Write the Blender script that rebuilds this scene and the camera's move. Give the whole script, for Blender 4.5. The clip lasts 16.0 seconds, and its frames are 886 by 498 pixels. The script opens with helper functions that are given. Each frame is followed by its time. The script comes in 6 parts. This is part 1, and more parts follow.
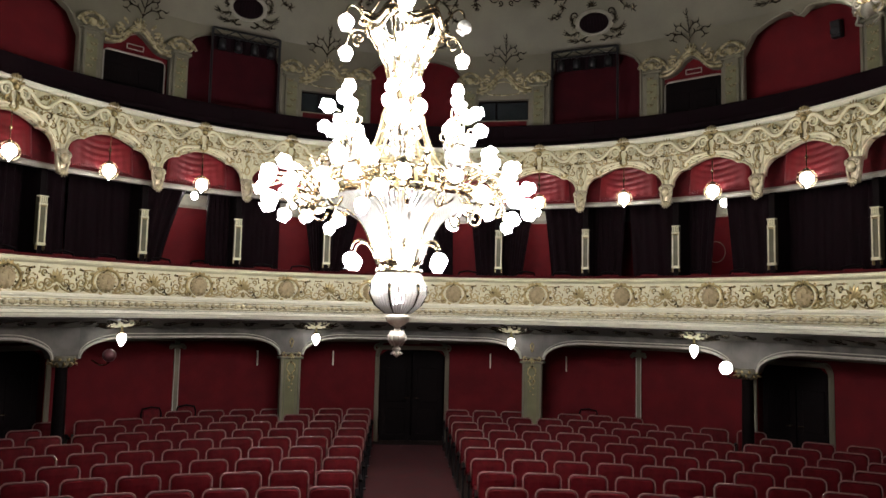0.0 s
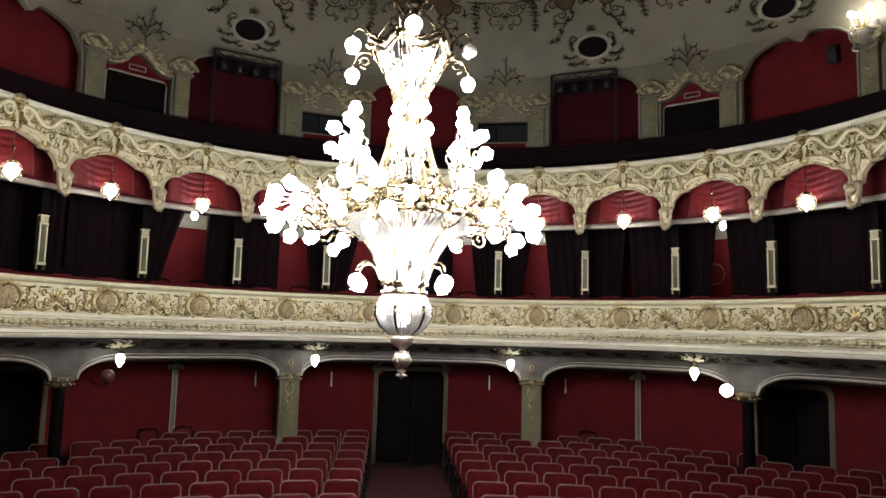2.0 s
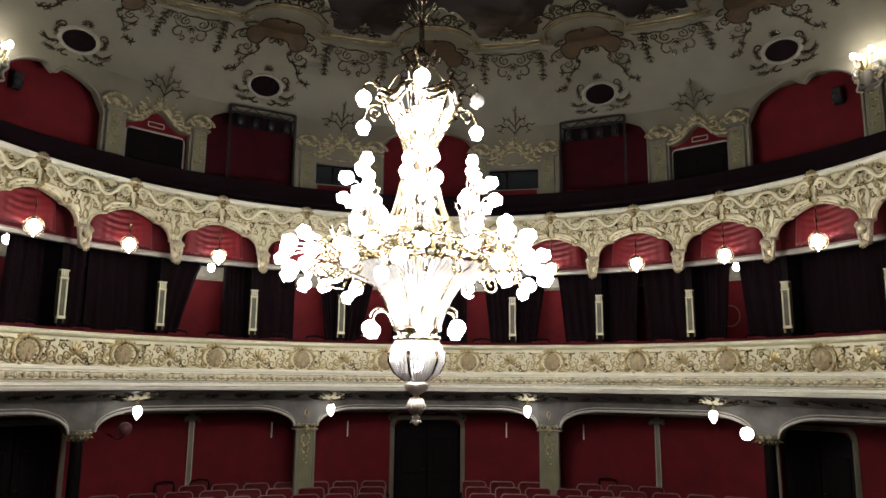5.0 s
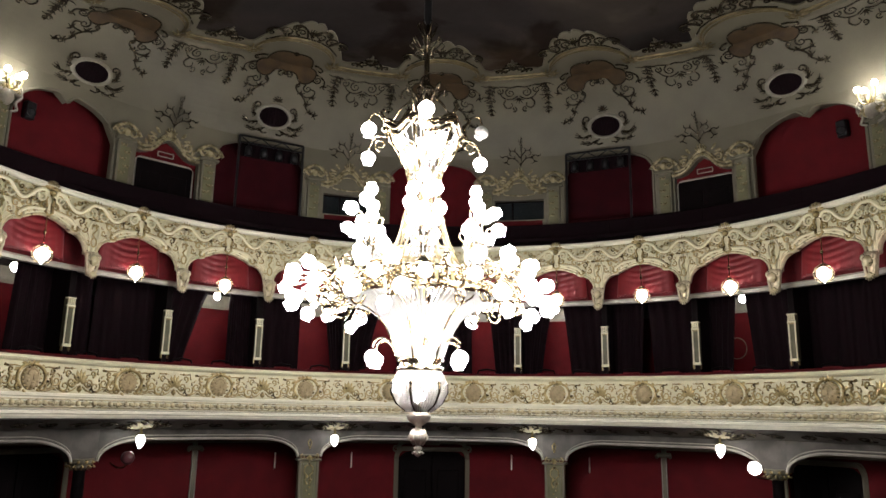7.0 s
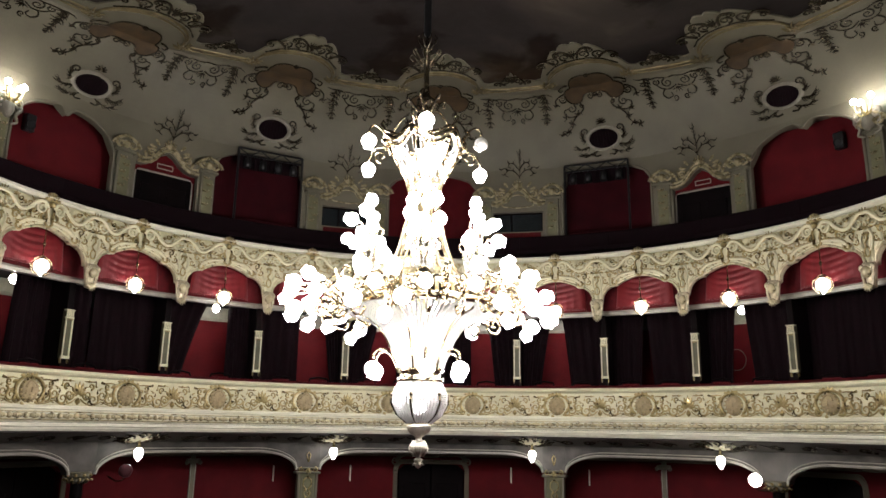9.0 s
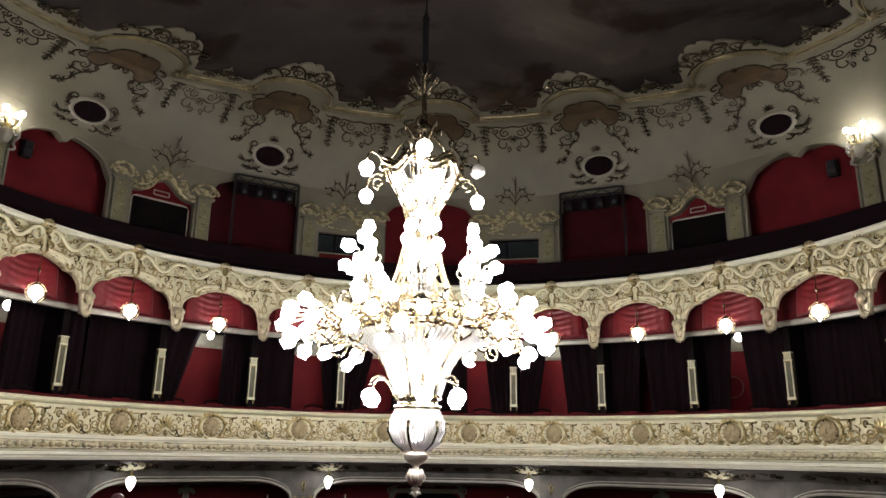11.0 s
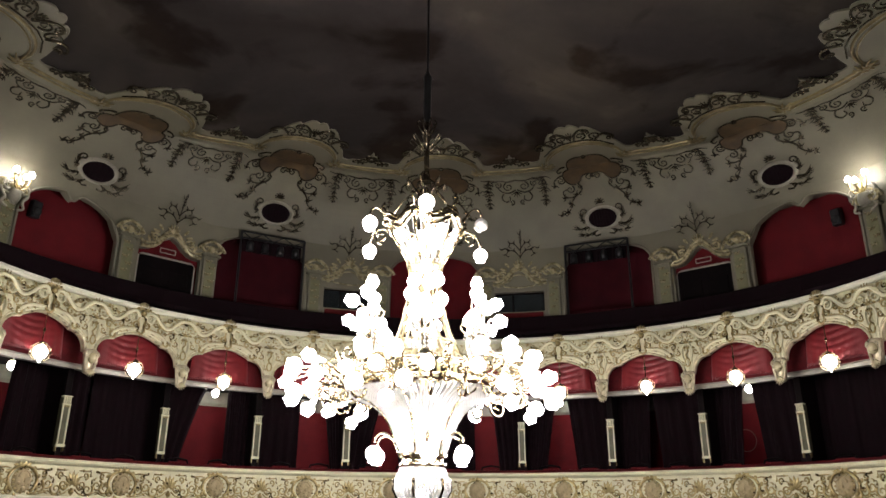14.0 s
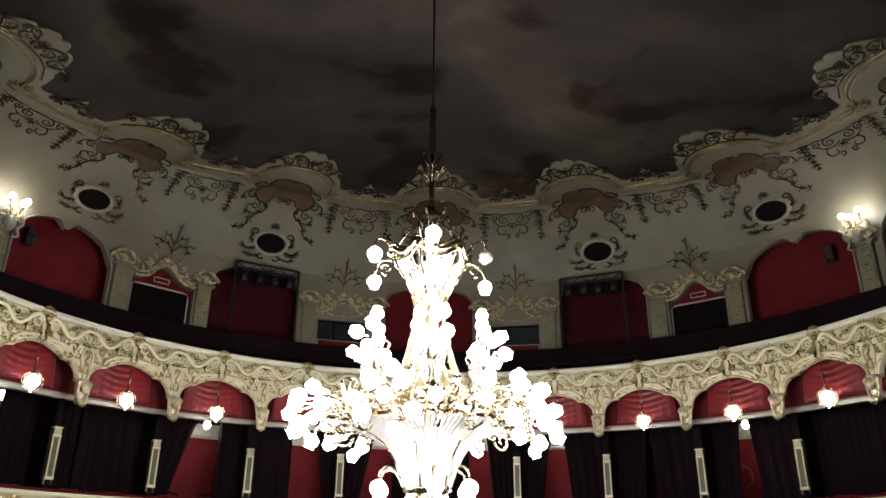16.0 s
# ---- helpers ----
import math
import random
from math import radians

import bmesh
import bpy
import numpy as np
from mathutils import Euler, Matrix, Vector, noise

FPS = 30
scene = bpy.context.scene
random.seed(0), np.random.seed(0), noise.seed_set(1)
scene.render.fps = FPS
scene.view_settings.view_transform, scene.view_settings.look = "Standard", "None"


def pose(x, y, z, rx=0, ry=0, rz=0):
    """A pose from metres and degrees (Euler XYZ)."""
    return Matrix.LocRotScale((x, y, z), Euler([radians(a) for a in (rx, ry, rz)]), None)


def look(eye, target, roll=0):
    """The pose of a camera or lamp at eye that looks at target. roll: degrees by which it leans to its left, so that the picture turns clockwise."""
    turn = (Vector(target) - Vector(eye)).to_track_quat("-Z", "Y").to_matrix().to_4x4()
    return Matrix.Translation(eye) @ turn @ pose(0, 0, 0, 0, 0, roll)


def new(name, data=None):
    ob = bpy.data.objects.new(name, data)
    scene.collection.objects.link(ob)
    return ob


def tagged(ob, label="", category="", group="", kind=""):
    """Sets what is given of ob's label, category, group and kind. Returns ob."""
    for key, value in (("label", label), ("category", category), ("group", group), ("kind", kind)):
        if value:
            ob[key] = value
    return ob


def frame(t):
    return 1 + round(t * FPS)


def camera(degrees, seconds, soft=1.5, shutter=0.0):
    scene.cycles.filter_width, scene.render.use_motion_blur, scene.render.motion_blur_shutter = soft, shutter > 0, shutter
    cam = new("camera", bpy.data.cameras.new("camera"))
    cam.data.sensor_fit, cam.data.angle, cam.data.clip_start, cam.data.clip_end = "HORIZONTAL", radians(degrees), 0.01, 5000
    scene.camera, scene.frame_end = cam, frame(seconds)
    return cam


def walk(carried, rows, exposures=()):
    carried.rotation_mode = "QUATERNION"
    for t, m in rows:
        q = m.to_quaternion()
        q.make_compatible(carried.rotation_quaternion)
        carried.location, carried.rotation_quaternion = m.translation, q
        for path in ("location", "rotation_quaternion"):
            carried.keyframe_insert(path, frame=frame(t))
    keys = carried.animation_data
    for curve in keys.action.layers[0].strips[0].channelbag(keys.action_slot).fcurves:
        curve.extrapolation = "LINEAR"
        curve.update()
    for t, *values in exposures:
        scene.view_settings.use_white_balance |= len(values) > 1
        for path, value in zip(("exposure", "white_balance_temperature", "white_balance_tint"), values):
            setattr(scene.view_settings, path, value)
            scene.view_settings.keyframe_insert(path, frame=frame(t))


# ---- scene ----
cam = camera(61.4, 16.0)
PATH = [
    (0, (-0.367, -0.04, 3.031), (-0.242, 1.949, 3.201), 1.3),
    (0.5, (-0.406, -0.033, 3.042), (-0.275, 1.954, 3.228), 1.4),
    (1, (-0.443, -0.035, 3.049), (-0.31, 1.95, 3.254), 1.3),
    (1.5, (-0.477, -0.038, 3.047), (-0.345, 1.947, 3.259), 1.7),
    (2, (-0.509, -0.043, 3.046), (-0.368, 1.939, 3.27), 1.5),
    (2.5, (-0.518, -0.049, 3.043), (-0.385, 1.933, 3.279), 1.5),
    (3, (-0.513, -0.077, 3.032), (-0.38, 1.9, 3.309), 1.2),
    (3.5, (-0.505, -0.093, 3.012), (-0.382, 1.878, 3.327), 1.1),
    (4, (-0.496, -0.128, 3.004), (-0.39, 1.842, 3.332), 0.6),
    (6.5, (-0.421, -0.168, 2.994), (-0.342, 1.788, 3.403), 0.9),
    (7, (-0.414, -0.186, 2.993), (-0.341, 1.765, 3.424), 1.0),
    (7.5, (-0.417, -0.196, 2.987), (-0.354, 1.753, 3.432), 0.8),
    (8, (-0.422, -0.198, 2.978), (-0.357, 1.751, 3.422), 0.8),
    (8.5, (-0.432, -0.191, 2.974), (-0.356, 1.757, 3.42), 0.8),
    (9, (-0.441, -0.191, 2.967), (-0.363, 1.753, 3.432), 0.9),
    (11.5, (-0.476, -0.183, 2.961), (-0.38, 1.733, 3.526), 0.7),
    (12, (-0.453, -0.148, 2.962), (-0.358, 1.758, 3.562), 0.3),
    (12.5, (-0.418, -0.151, 2.966), (-0.346, 1.75, 3.583), -0.1),
    (13, (-0.396, -0.165, 2.958), (-0.325, 1.727, 3.602), -0.2),
    (13.5, (-0.399, -0.179, 2.963), (-0.339, 1.711, 3.616), 0.0),
    (14, (-0.429, -0.189, 2.965), (-0.361, 1.693, 3.637), 0.3),
    (14.5, (-0.481, -0.184, 2.96), (-0.408, 1.691, 3.653), 0.3),
    (15, (-0.553, -0.171, 2.951), (-0.48, 1.7, 3.653), 0.7),
    (15.5, (-0.624, -0.161, 2.946), (-0.534, 1.704, 3.664), 0.8),
    (16, (-0.687, -0.165, 2.953), (-0.58, 1.684, 3.707), 0.5),
]
walk(cam, [(t, look(eye, target, roll)) for t, eye, target, roll in PATH])

# ---- light and world ----
world = bpy.data.worlds.new("night")
world.use_nodes = True
world.node_tree.nodes["Background"].inputs[0].default_value = (0.01, 0.01, 0.012, 1)
world.node_tree.nodes["Background"].inputs[1].default_value = 0.05
scene.world = world
GLOBE_GLOW, BAY_GLOW, SOFFIT_GLOW, SCONCE_GLOW = 62.0, 18.0, 17.0, 120.0

CY = 8.73          # centre of the horseshoe, on the hall's axis
BAY = 14.23        # degrees from column to column
NB = 7             # columns on each side of the axis
AMAX = BAY * (NB + 0.5)
rng = random.Random(7)


# ---- materials ----
def material(name, base, rough=0.6, metal=0.0, vary=0.18, scale=6.0, fine=60.0, bump=0.15, spec=0.4, sheen=0.0, second=None, amount=0.5, stretch=None):
    m = bpy.data.materials.new(name)
    m.use_nodes = True
    nt = m.node_tree
    n, l = nt.nodes, nt.links
    b = n["Principled BSDF"]
    b.inputs["Roughness"].default_value, b.inputs["Metallic"].default_value = rough, metal
    b.inputs["Specular IOR Level"].default_value = spec
    if sheen:
        b.inputs["Sheen Weight"].default_value, b.inputs["Sheen Roughness"].default_value = sheen, 0.4
    tc = n.new("ShaderNodeTexCoord")
    src = tc.outputs["Object"]
    if stretch:
        mp = n.new("ShaderNodeMapping")
        mp.inputs["Scale"].default_value = stretch
        l.new(src, mp.inputs[0])
        src = mp.outputs[0]
    big = n.new("ShaderNodeTexNoise")
    big.inputs["Scale"].default_value, big.inputs["Detail"].default_value = scale, 5
    small = n.new("ShaderNodeTexNoise")
    small.inputs["Scale"].default_value, small.inputs["Detail"].default_value = fine, 3
    l.new(src, big.inputs["Vector"]), l.new(src, small.inputs["Vector"])
    ramp = n.new("ShaderNodeValToRGB")
    lo = [c * (1 - vary) for c in base]
    hi = [min(1, c * (1 + vary)) for c in (second or base)]
    ramp.color_ramp.elements[0].position, ramp.color_ramp.elements[1].position = 0.32, 0.68
    ramp.color_ramp.elements[0].color, ramp.color_ramp.elements[1].color = (*lo, 1), (*hi, 1)
    l.new(big.outputs["Fac"], ramp.inputs[0])
    mix = n.new("ShaderNodeMix")
    mix.data_type, mix.blend_type = "RGBA", "MULTIPLY"
    mix.inputs[0].default_value = amount
    grey = n.new("ShaderNodeMapRange")
    grey.inputs[1].default_value, grey.inputs[2].default_value, grey.inputs[3].default_value = 0.3, 0.7, 0.75
    l.new(small.outputs["Fac"], grey.inputs[0])
    l.new(ramp.outputs[0], mix.inputs[6]), l.new(grey.outputs[0], mix.inputs[7])
    l.new(mix.outputs[2], b.inputs["Base Color"])
    rr = n.new("ShaderNodeMapRange")
    rr.inputs[3].default_value, rr.inputs[4].default_value = max(0.03, rough - 0.12), min(1, rough + 0.12)
    l.new(big.outputs["Fac"], rr.inputs[0]), l.new(rr.outputs[0], b.inputs["Roughness"])
    if bump:
        bp = n.new("ShaderNodeBump")
        bp.inputs["Strength"].default_value, bp.inputs["Distance"].default_value = bump, 0.01
        l.new(small.outputs["Fac"], bp.inputs["Height"]), l.new(bp.outputs[0], b.inputs["Normal"])
    return m


def glow(name, colour, strength):
    m = bpy.data.materials.new(name)
    m.use_nodes = True
    b = m.node_tree.nodes["Principled BSDF"]
    b.inputs["Base Color"].default_value = (0.9, 0.9, 0.88, 1)
    b.inputs["Roughness"].default_value = 0.3
    b.inputs["Emission Color"].default_value = (*colour, 1)
    b.inputs["Emission Strength"].default_value = strength
    return m


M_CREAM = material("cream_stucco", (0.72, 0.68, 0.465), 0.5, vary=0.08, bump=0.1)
# Cream stucco darkened: its age, and the weak light reaching upward, put into colour.
M_SHADE = material("cream_stucco_aged_shaded", (0.148, 0.134, 0.094), 0.6, vary=0.12, scale=1.4, bump=0.12)
M_WHITE = material("white_painted_moulding", (0.79, 0.77, 0.62), 0.45, vary=0.06, bump=0.05)
M_GOLD = material("worn_gilding", (0.27, 0.20, 0.08), 0.3, metal=0.72, vary=0.3, scale=9, bump=0.2, second=(0.46, 0.37, 0.18))
M_BRASS = material("polished_brass", (0.40, 0.335, 0.22), 0.24, metal=1.0, vary=0.12, scale=12, bump=0.03)
M_BRONZE = material("dull_gilt_scroll", (0.085, 0.068, 0.042), 0.24, metal=0.75, vary=0.3, scale=8, bump=0.1)
M_FACE = material("stone_coloured_mask", (0.38, 0.30, 0.165), 0.55, vary=0.15, scale=14, bump=0.2)
M_REDWALL = material("red_wall_covering", (0.092, 0.0068, 0.0092), 0.8, vary=0.14, scale=2.5, fine=140, bump=0.15, spec=0.12)
M_PLUSH = material("red_plush", (0.092, 0.006, 0.009), 0.75, vary=0.25, scale=9, fine=220, bump=0.25, sheen=0.05, spec=0.15)
M_SILK = material("crimson_drapery", (0.16, 0.0065, 0.011), 0.42, vary=0.12, scale=5, fine=120, bump=0.1, sheen=0.3)
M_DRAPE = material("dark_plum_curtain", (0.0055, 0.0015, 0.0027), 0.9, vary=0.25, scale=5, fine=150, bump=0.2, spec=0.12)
M_DARK = material("dark_stained_wood", (0.0038, 0.0022, 0.0024), 0.7, vary=0.3, scale=4, bump=0.1, spec=0.06, stretch=(1, 1, 0.2))
M_SEAT = material("dark_seat_plush", (0.062, 0.0036, 0.0055), 0.55, vary=0.3, scale=7, fine=220, bump=0.3, spec=0.06)
M_GREYWHITE = material("greyed_white_paint", (0.36, 0.335, 0.28), 0.4, vary=0.15, scale=7, bump=0.1)
# The wall's red made darker, so that it holds the niche's shade.
M_NICHESHADE = material("shaded_niche_red", (0.036, 0.0042, 0.0066), 0.9, vary=0.25, scale=1.6, fine=160, bump=0.2, spec=0.1)
M_TRIM = material("worn_pale_frame", (0.20, 0.115, 0.105), 0.2, vary=0.25, scale=12, bump=0.1)
M_CARPET = material("dark_red_carpet", (0.05, 0.006, 0.008), 0.95, vary=0.3, scale=3, fine=180, bump=0.4)
M_PARQUET = material("dark_floor_boards", (0.018, 0.009, 0.007), 0.6, vary=0.3, scale=2, fine=40, bump=0.15, stretch=(8, 0.6, 1))
M_OLIVE = material("olive_green_panel", (0.145, 0.14, 0.072), 0.55, vary=0.12, scale=5, bump=0.1)
# Patchy grey, lowered to carry the weaker light under the balcony.
M_SOFFIT = material("grey_shaded_soffit", (0.085, 0.076, 0.066), 0.45, vary=0.45, scale=3.2, bump=0.15)
M_BLACK = material("black_steel", (0.012, 0.012, 0.013), 0.45, metal=0.3, vary=0.3, scale=10, bump=0.05)
M_STAGE = material("stage_black_cloth", (0.012, 0.012, 0.012), 0.9, vary=0.2, scale=3, bump=0.2)
M_OCHRE = material("ochre_painted_panel", (0.060, 0.036, 0.016), 0.75, vary=0.3, scale=3, second=(0.072, 0.044, 0.019), bump=0.1)
M_CRYSTAL = material("cut_crystal", (0.80, 0.79, 0.77), 0.06, vary=0.05, spec=0.9, bump=0.0)
M_CRYSTAL.node_tree.nodes["Principled BSDF"].inputs["Transmission Weight"].default_value = 0.55
M_GLOBE = glow("lit_frosted_glass", (1.0, 0.95, 0.945), GLOBE_GLOW)
M_BAYGLOBE = glow("lit_opal_glass", (1.0, 0.96, 0.9), BAY_GLOW)
M_BOXGLOBE = glow("lit_box_lamp_glass", (1.0, 0.96, 0.9), 115.0)
M_SOFGLOBE = glow("lit_teardrop_glass", (1.0, 0.96, 0.9), SOFFIT_GLOW)
M_SCONCE = glow("lit_bulb_glass", (1.0, 0.965, 0.91), SCONCE_GLOW)


def sky_painting():
    """Dusky clouds: broad light and dark fields with darker drifting shapes over them."""
    m = material("painted_sky", (0.03, 0.028, 0.024), 0.85, bump=0.05, spec=0.06)
    nt = m.node_tree
    n, l = nt.nodes, nt.links
    tc = n.new("ShaderNodeTexCoord")
    mp = n.new("ShaderNodeMapping")
    mp.inputs["Scale"].default_value, mp.inputs["Location"].default_value = (1.0, 1.15, 1.0), (3.1, 0.4, 0)
    l.new(tc.outputs["Object"], mp.inputs[0])
    a = n.new("ShaderNodeTexNoise")
    a.inputs["Scale"].default_value, a.inputs["Detail"].default_value, a.inputs["Distortion"].default_value = 0.22, 5, 0.5
    r = n.new("ShaderNodeValToRGB")
    e = r.color_ramp.elements
    e[0].position, e[0].color = 0.32, (0.015, 0.0115, 0.0098, 1)
    e[1].position, e[1].color = 0.66, (0.078, 0.062, 0.046, 1)
    k = e.new(0.47)
    k.color = (0.025, 0.0206, 0.0196, 1)
    k = e.new(0.58)
    k.color = (0.041, 0.0335, 0.028, 1)
    d = n.new("ShaderNodeTexNoise")
    d.inputs["Scale"].default_value, d.inputs["Detail"].default_value, d.inputs["Distortion"].default_value = 0.5, 9, 0.35
    q = n.new("ShaderNodeValToRGB")
    f = q.color_ramp.elements
    f[0].position, f[0].color = 0.54, (1, 1, 1, 1)
    f[1].position, f[1].color = 0.62, (0.36, 0.26, 0.20, 1)
    mx = n.new("ShaderNodeMix")
    mx.data_type, mx.blend_type = "RGBA", "MULTIPLY"
    mx.inputs[0].default_value = 0.85
    l.new(mp.outputs[0], a.inputs["Vector"]), l.new(a.outputs["Fac"], r.inputs[0])
    l.new(mp.outputs[0], d.inputs["Vector"]), l.new(d.outputs["Fac"], q.inputs[0])
    l.new(r.outputs[0], mx.inputs[6]), l.new(q.outputs[0], mx.inputs[7])
    l.new(mx.outputs[2], n["Principled BSDF"].inputs["Base Color"])
    return m


M_DULL = material("dull_gilt_stucco", (0.33, 0.285, 0.165), 0.28, metal=0.25, vary=0.25, scale=9, bump=0.15)
M_PILASTER = material("olive_grey_stucco", (0.155, 0.143, 0.098), 0.6, vary=0.2, scale=4, bump=0.12)
M_CONSOLE = material("gilded_mask", (0.56, 0.49, 0.34), 0.36, metal=0.4, vary=0.3, scale=12, bump=0.2)
M_SILVER = material("silvered_brass", (0.62, 0.57, 0.48), 0.34, metal=0.6, vary=0.15, scale=14, bump=0.05)
M_RAIL = material("tarnished_gilt_rail", (0.20, 0.16, 0.085), 0.38, metal=0.6, vary=0.3, scale=5, bump=0.1)
M_PALEGILT = material("pale_gilding", (0.60, 0.53, 0.34), 0.3, metal=0.45, vary=0.22, scale=9, bump=0.15)
M_STUCCO = material("pale_stucco_relief", (0.26, 0.24, 0.19), 0.45, vary=0.15, scale=8, bump=0.15)
M_DEEPOLIVE = material("deep_olive_panel", (0.09, 0.085, 0.045), 0.5, vary=0.15, scale=6, bump=0.1)
M_SKY = sky_painting()


# ---- mesh building ----
class Build:
    """Collects vertices and faces of one mesh."""

    def __init__(self):
        self.v, self.f = [], []

    def add(self, verts, faces):
        o = len(self.v)
        self.v += [tuple(p) for p in verts]
        self.f += [tuple(i + o for i in q) for q in faces]
        return self

    def box(self, c, s, m=None, bevel=0.0):
        x, y, z = s[0] / 2, s[1] / 2, s[2] / 2
        b = min(bevel, x * 0.9, y * 0.9, z * 0.9)
        if not b:
            p = [Vector((i * x, j * y, k * z)) for k in (-1, 1) for j in (-1, 1) for i in (-1, 1)]
            q = [(0, 2, 3, 1), (4, 5, 7, 6), (0, 1, 5, 4), (2, 6, 7, 3), (0, 4, 6, 2), (1, 3, 7, 5)]
        else:
            ring = [(-x + b, -y), (x - b, -y), (x, -y + b), (x, y - b), (x - b, y), (-x + b, y), (-x, y - b), (-x, -y + b)]
            ins = [(max(-x + b, min(x - b, u)), max(-y + b, min(y - b, w))) for u, w in ring]
            p = [Vector((*u, -z)) for u in ins] + [Vector((*u, -z + b)) for u in ring] + [Vector((*u, z - b)) for u in ring] + [Vector((*u, z)) for u in ins]
            q = [tuple(range(7, -1, -1)), tuple(range(24, 32))]
            q += [(r * 8 + i, r * 8 + (i + 1) % 8, r * 8 + 8 + (i + 1) % 8, r * 8 + 8 + i) for r in range(3) for i in range(8)]
        t = Matrix.Translation(c) @ (m or Matrix())
        return self.add([t @ u for u in p], q)

    def lathe(self, prof, n=24, at=(0, 0, 0), ripple=0.0, lobes=8):
        a = Vector(at)
        vs, fs = [], []
        for r, z in prof:
            for i in range(n):
                t = 2 * math.pi * i / n
                rr = r * (1 + ripple * math.cos(lobes * t))
                vs.append(a + Vector((rr * math.cos(t), rr * math.sin(t), z)))
        for j in range(len(prof) - 1):
            for i in range(n):
                fs.append((j * n + i, j * n + (i + 1) % n, (j + 1) * n + (i + 1) % n, (j + 1) * n + i))
        return self.add(vs, fs)

    def ball(self, c, r, n=12, k=8, squash=1.0):
        return self.lathe([(max(1e-4, r * math.sin(math.pi * j / k)), -r * squash * math.cos(math.pi * j / k)) for j in range(k + 1)], n, c)

    def tube(self, pts, r, n=6, taper=None):
        pts = [Vector(p) for p in pts]
        if len(pts) < 2:
            return self
        vs, fs = [], []
        up = Vector((0.123, 0.31, 0.94)).normalized()
        for i, p in enumerate(pts):
            d = (pts[min(i + 1, len(pts) - 1)] - pts[max(i - 1, 0)])
            d = d.normalized() if d.length > 1e-9 else Vector((0, 0, 1))
            if abs(d.dot(up)) > 0.95:
                up = Vector((1, 0.1, 0)).normalized()
            a = (up - d * up.dot(d)).normalized()
            b = d.cross(a)
            up = a
            rr = r if taper is None else r * (taper[0] + (taper[1] - taper[0]) * i / (len(pts) - 1))
            for k in range(n):
                t = 2 * math.pi * k / n
                vs.append(p + a * rr * math.cos(t) + b * rr * math.sin(t))
        for i in range(len(pts) - 1):
            for k in range(n):
                fs.append((i * n + k, i * n + (k + 1) % n, (i + 1) * n + (k + 1) % n, (i + 1) * n + k))
        fs += [tuple(range(n - 1, -1, -1)), tuple(range((len(pts) - 1) * n, len(pts) * n))]
        return self.add(vs, fs)

    def mesh(self, name, mat, smooth=False, weld=False):
        me = bpy.data.meshes.new(name)
        me.from_pydata(self.v, [], self.f)
        me.materials.append(mat)
        bm = bmesh.new()
        bm.from_mesh(me)
        if weld:
            bmesh.ops.remove_doubles(bm, verts=bm.verts, dist=1e-4)
        bmesh.ops.recalc_face_normals(bm, faces=bm.faces)
        bm.to_mesh(me)
        bm.free()
        if smooth:
            me.polygons.foreach_set("use_smooth", [True] * len(me.polygons))
        return me

    def obj(self, name, mat, parent=None, label="", smooth=False, at=None, weld=False):
        return piece(name, self.mesh(name, mat, smooth, weld), parent, label, at)


def piece(name, me, parent=None, label="", at=None):
    ob = new(name, me)
    if parent is not None:
        ob.parent = parent
    if at is not None:
        ob.matrix_basis = at
    if label:
        tagged(ob, label)
    return ob


def empty(name, m, label, category, group="", kind=""):
    ob = new(name)
    ob.empty_display_size = 0.2
    ob.matrix_basis = m
    return tagged(ob, label, category, group, kind)


def ring_at(a, r, z):
    t = radians(a)
    return Vector((r * math.sin(t), CY + r * math.cos(t), z))


def turned(a):
    """The pose that turns what is built on the axis (angle 0) round the hall's centre to angle a."""
    return Matrix.Translation((0, CY, 0)) @ Matrix.Rotation(-radians(a), 4, "Z") @ Matrix.Translation((0, -CY, 0))


def sweep(b, prof, a0=-AMAX, a1=AMAX, step=2.0, closed=True):
    """Sweeps a profile of (radius, height) round the hall."""
    n = max(1, int(math.ceil((a1 - a0) / step)))
    k = len(prof)
    vs = [ring_at(a0 + (a1 - a0) * i / n, r, z) for i in range(n + 1) for r, z in prof]
    m = k if closed else k - 1
    fs = [(i * k + j, i * k + (j + 1) % k, (i + 1) * k + (j + 1) % k, (i + 1) * k + j) for i in range(n) for j in range(m)]
    if closed:
        fs += [tuple(range(k)), tuple(range(n * k + k - 1, n * k - 1, -1))]
    return b.add(vs, fs)


def slab(b, r0, r1, z0, z1, a0=-AMAX, a1=AMAX, step=2.0):
    return sweep(b, [(r0, z0), (r1, z0), (r1, z1), (r0, z1)], a0, a1, step)


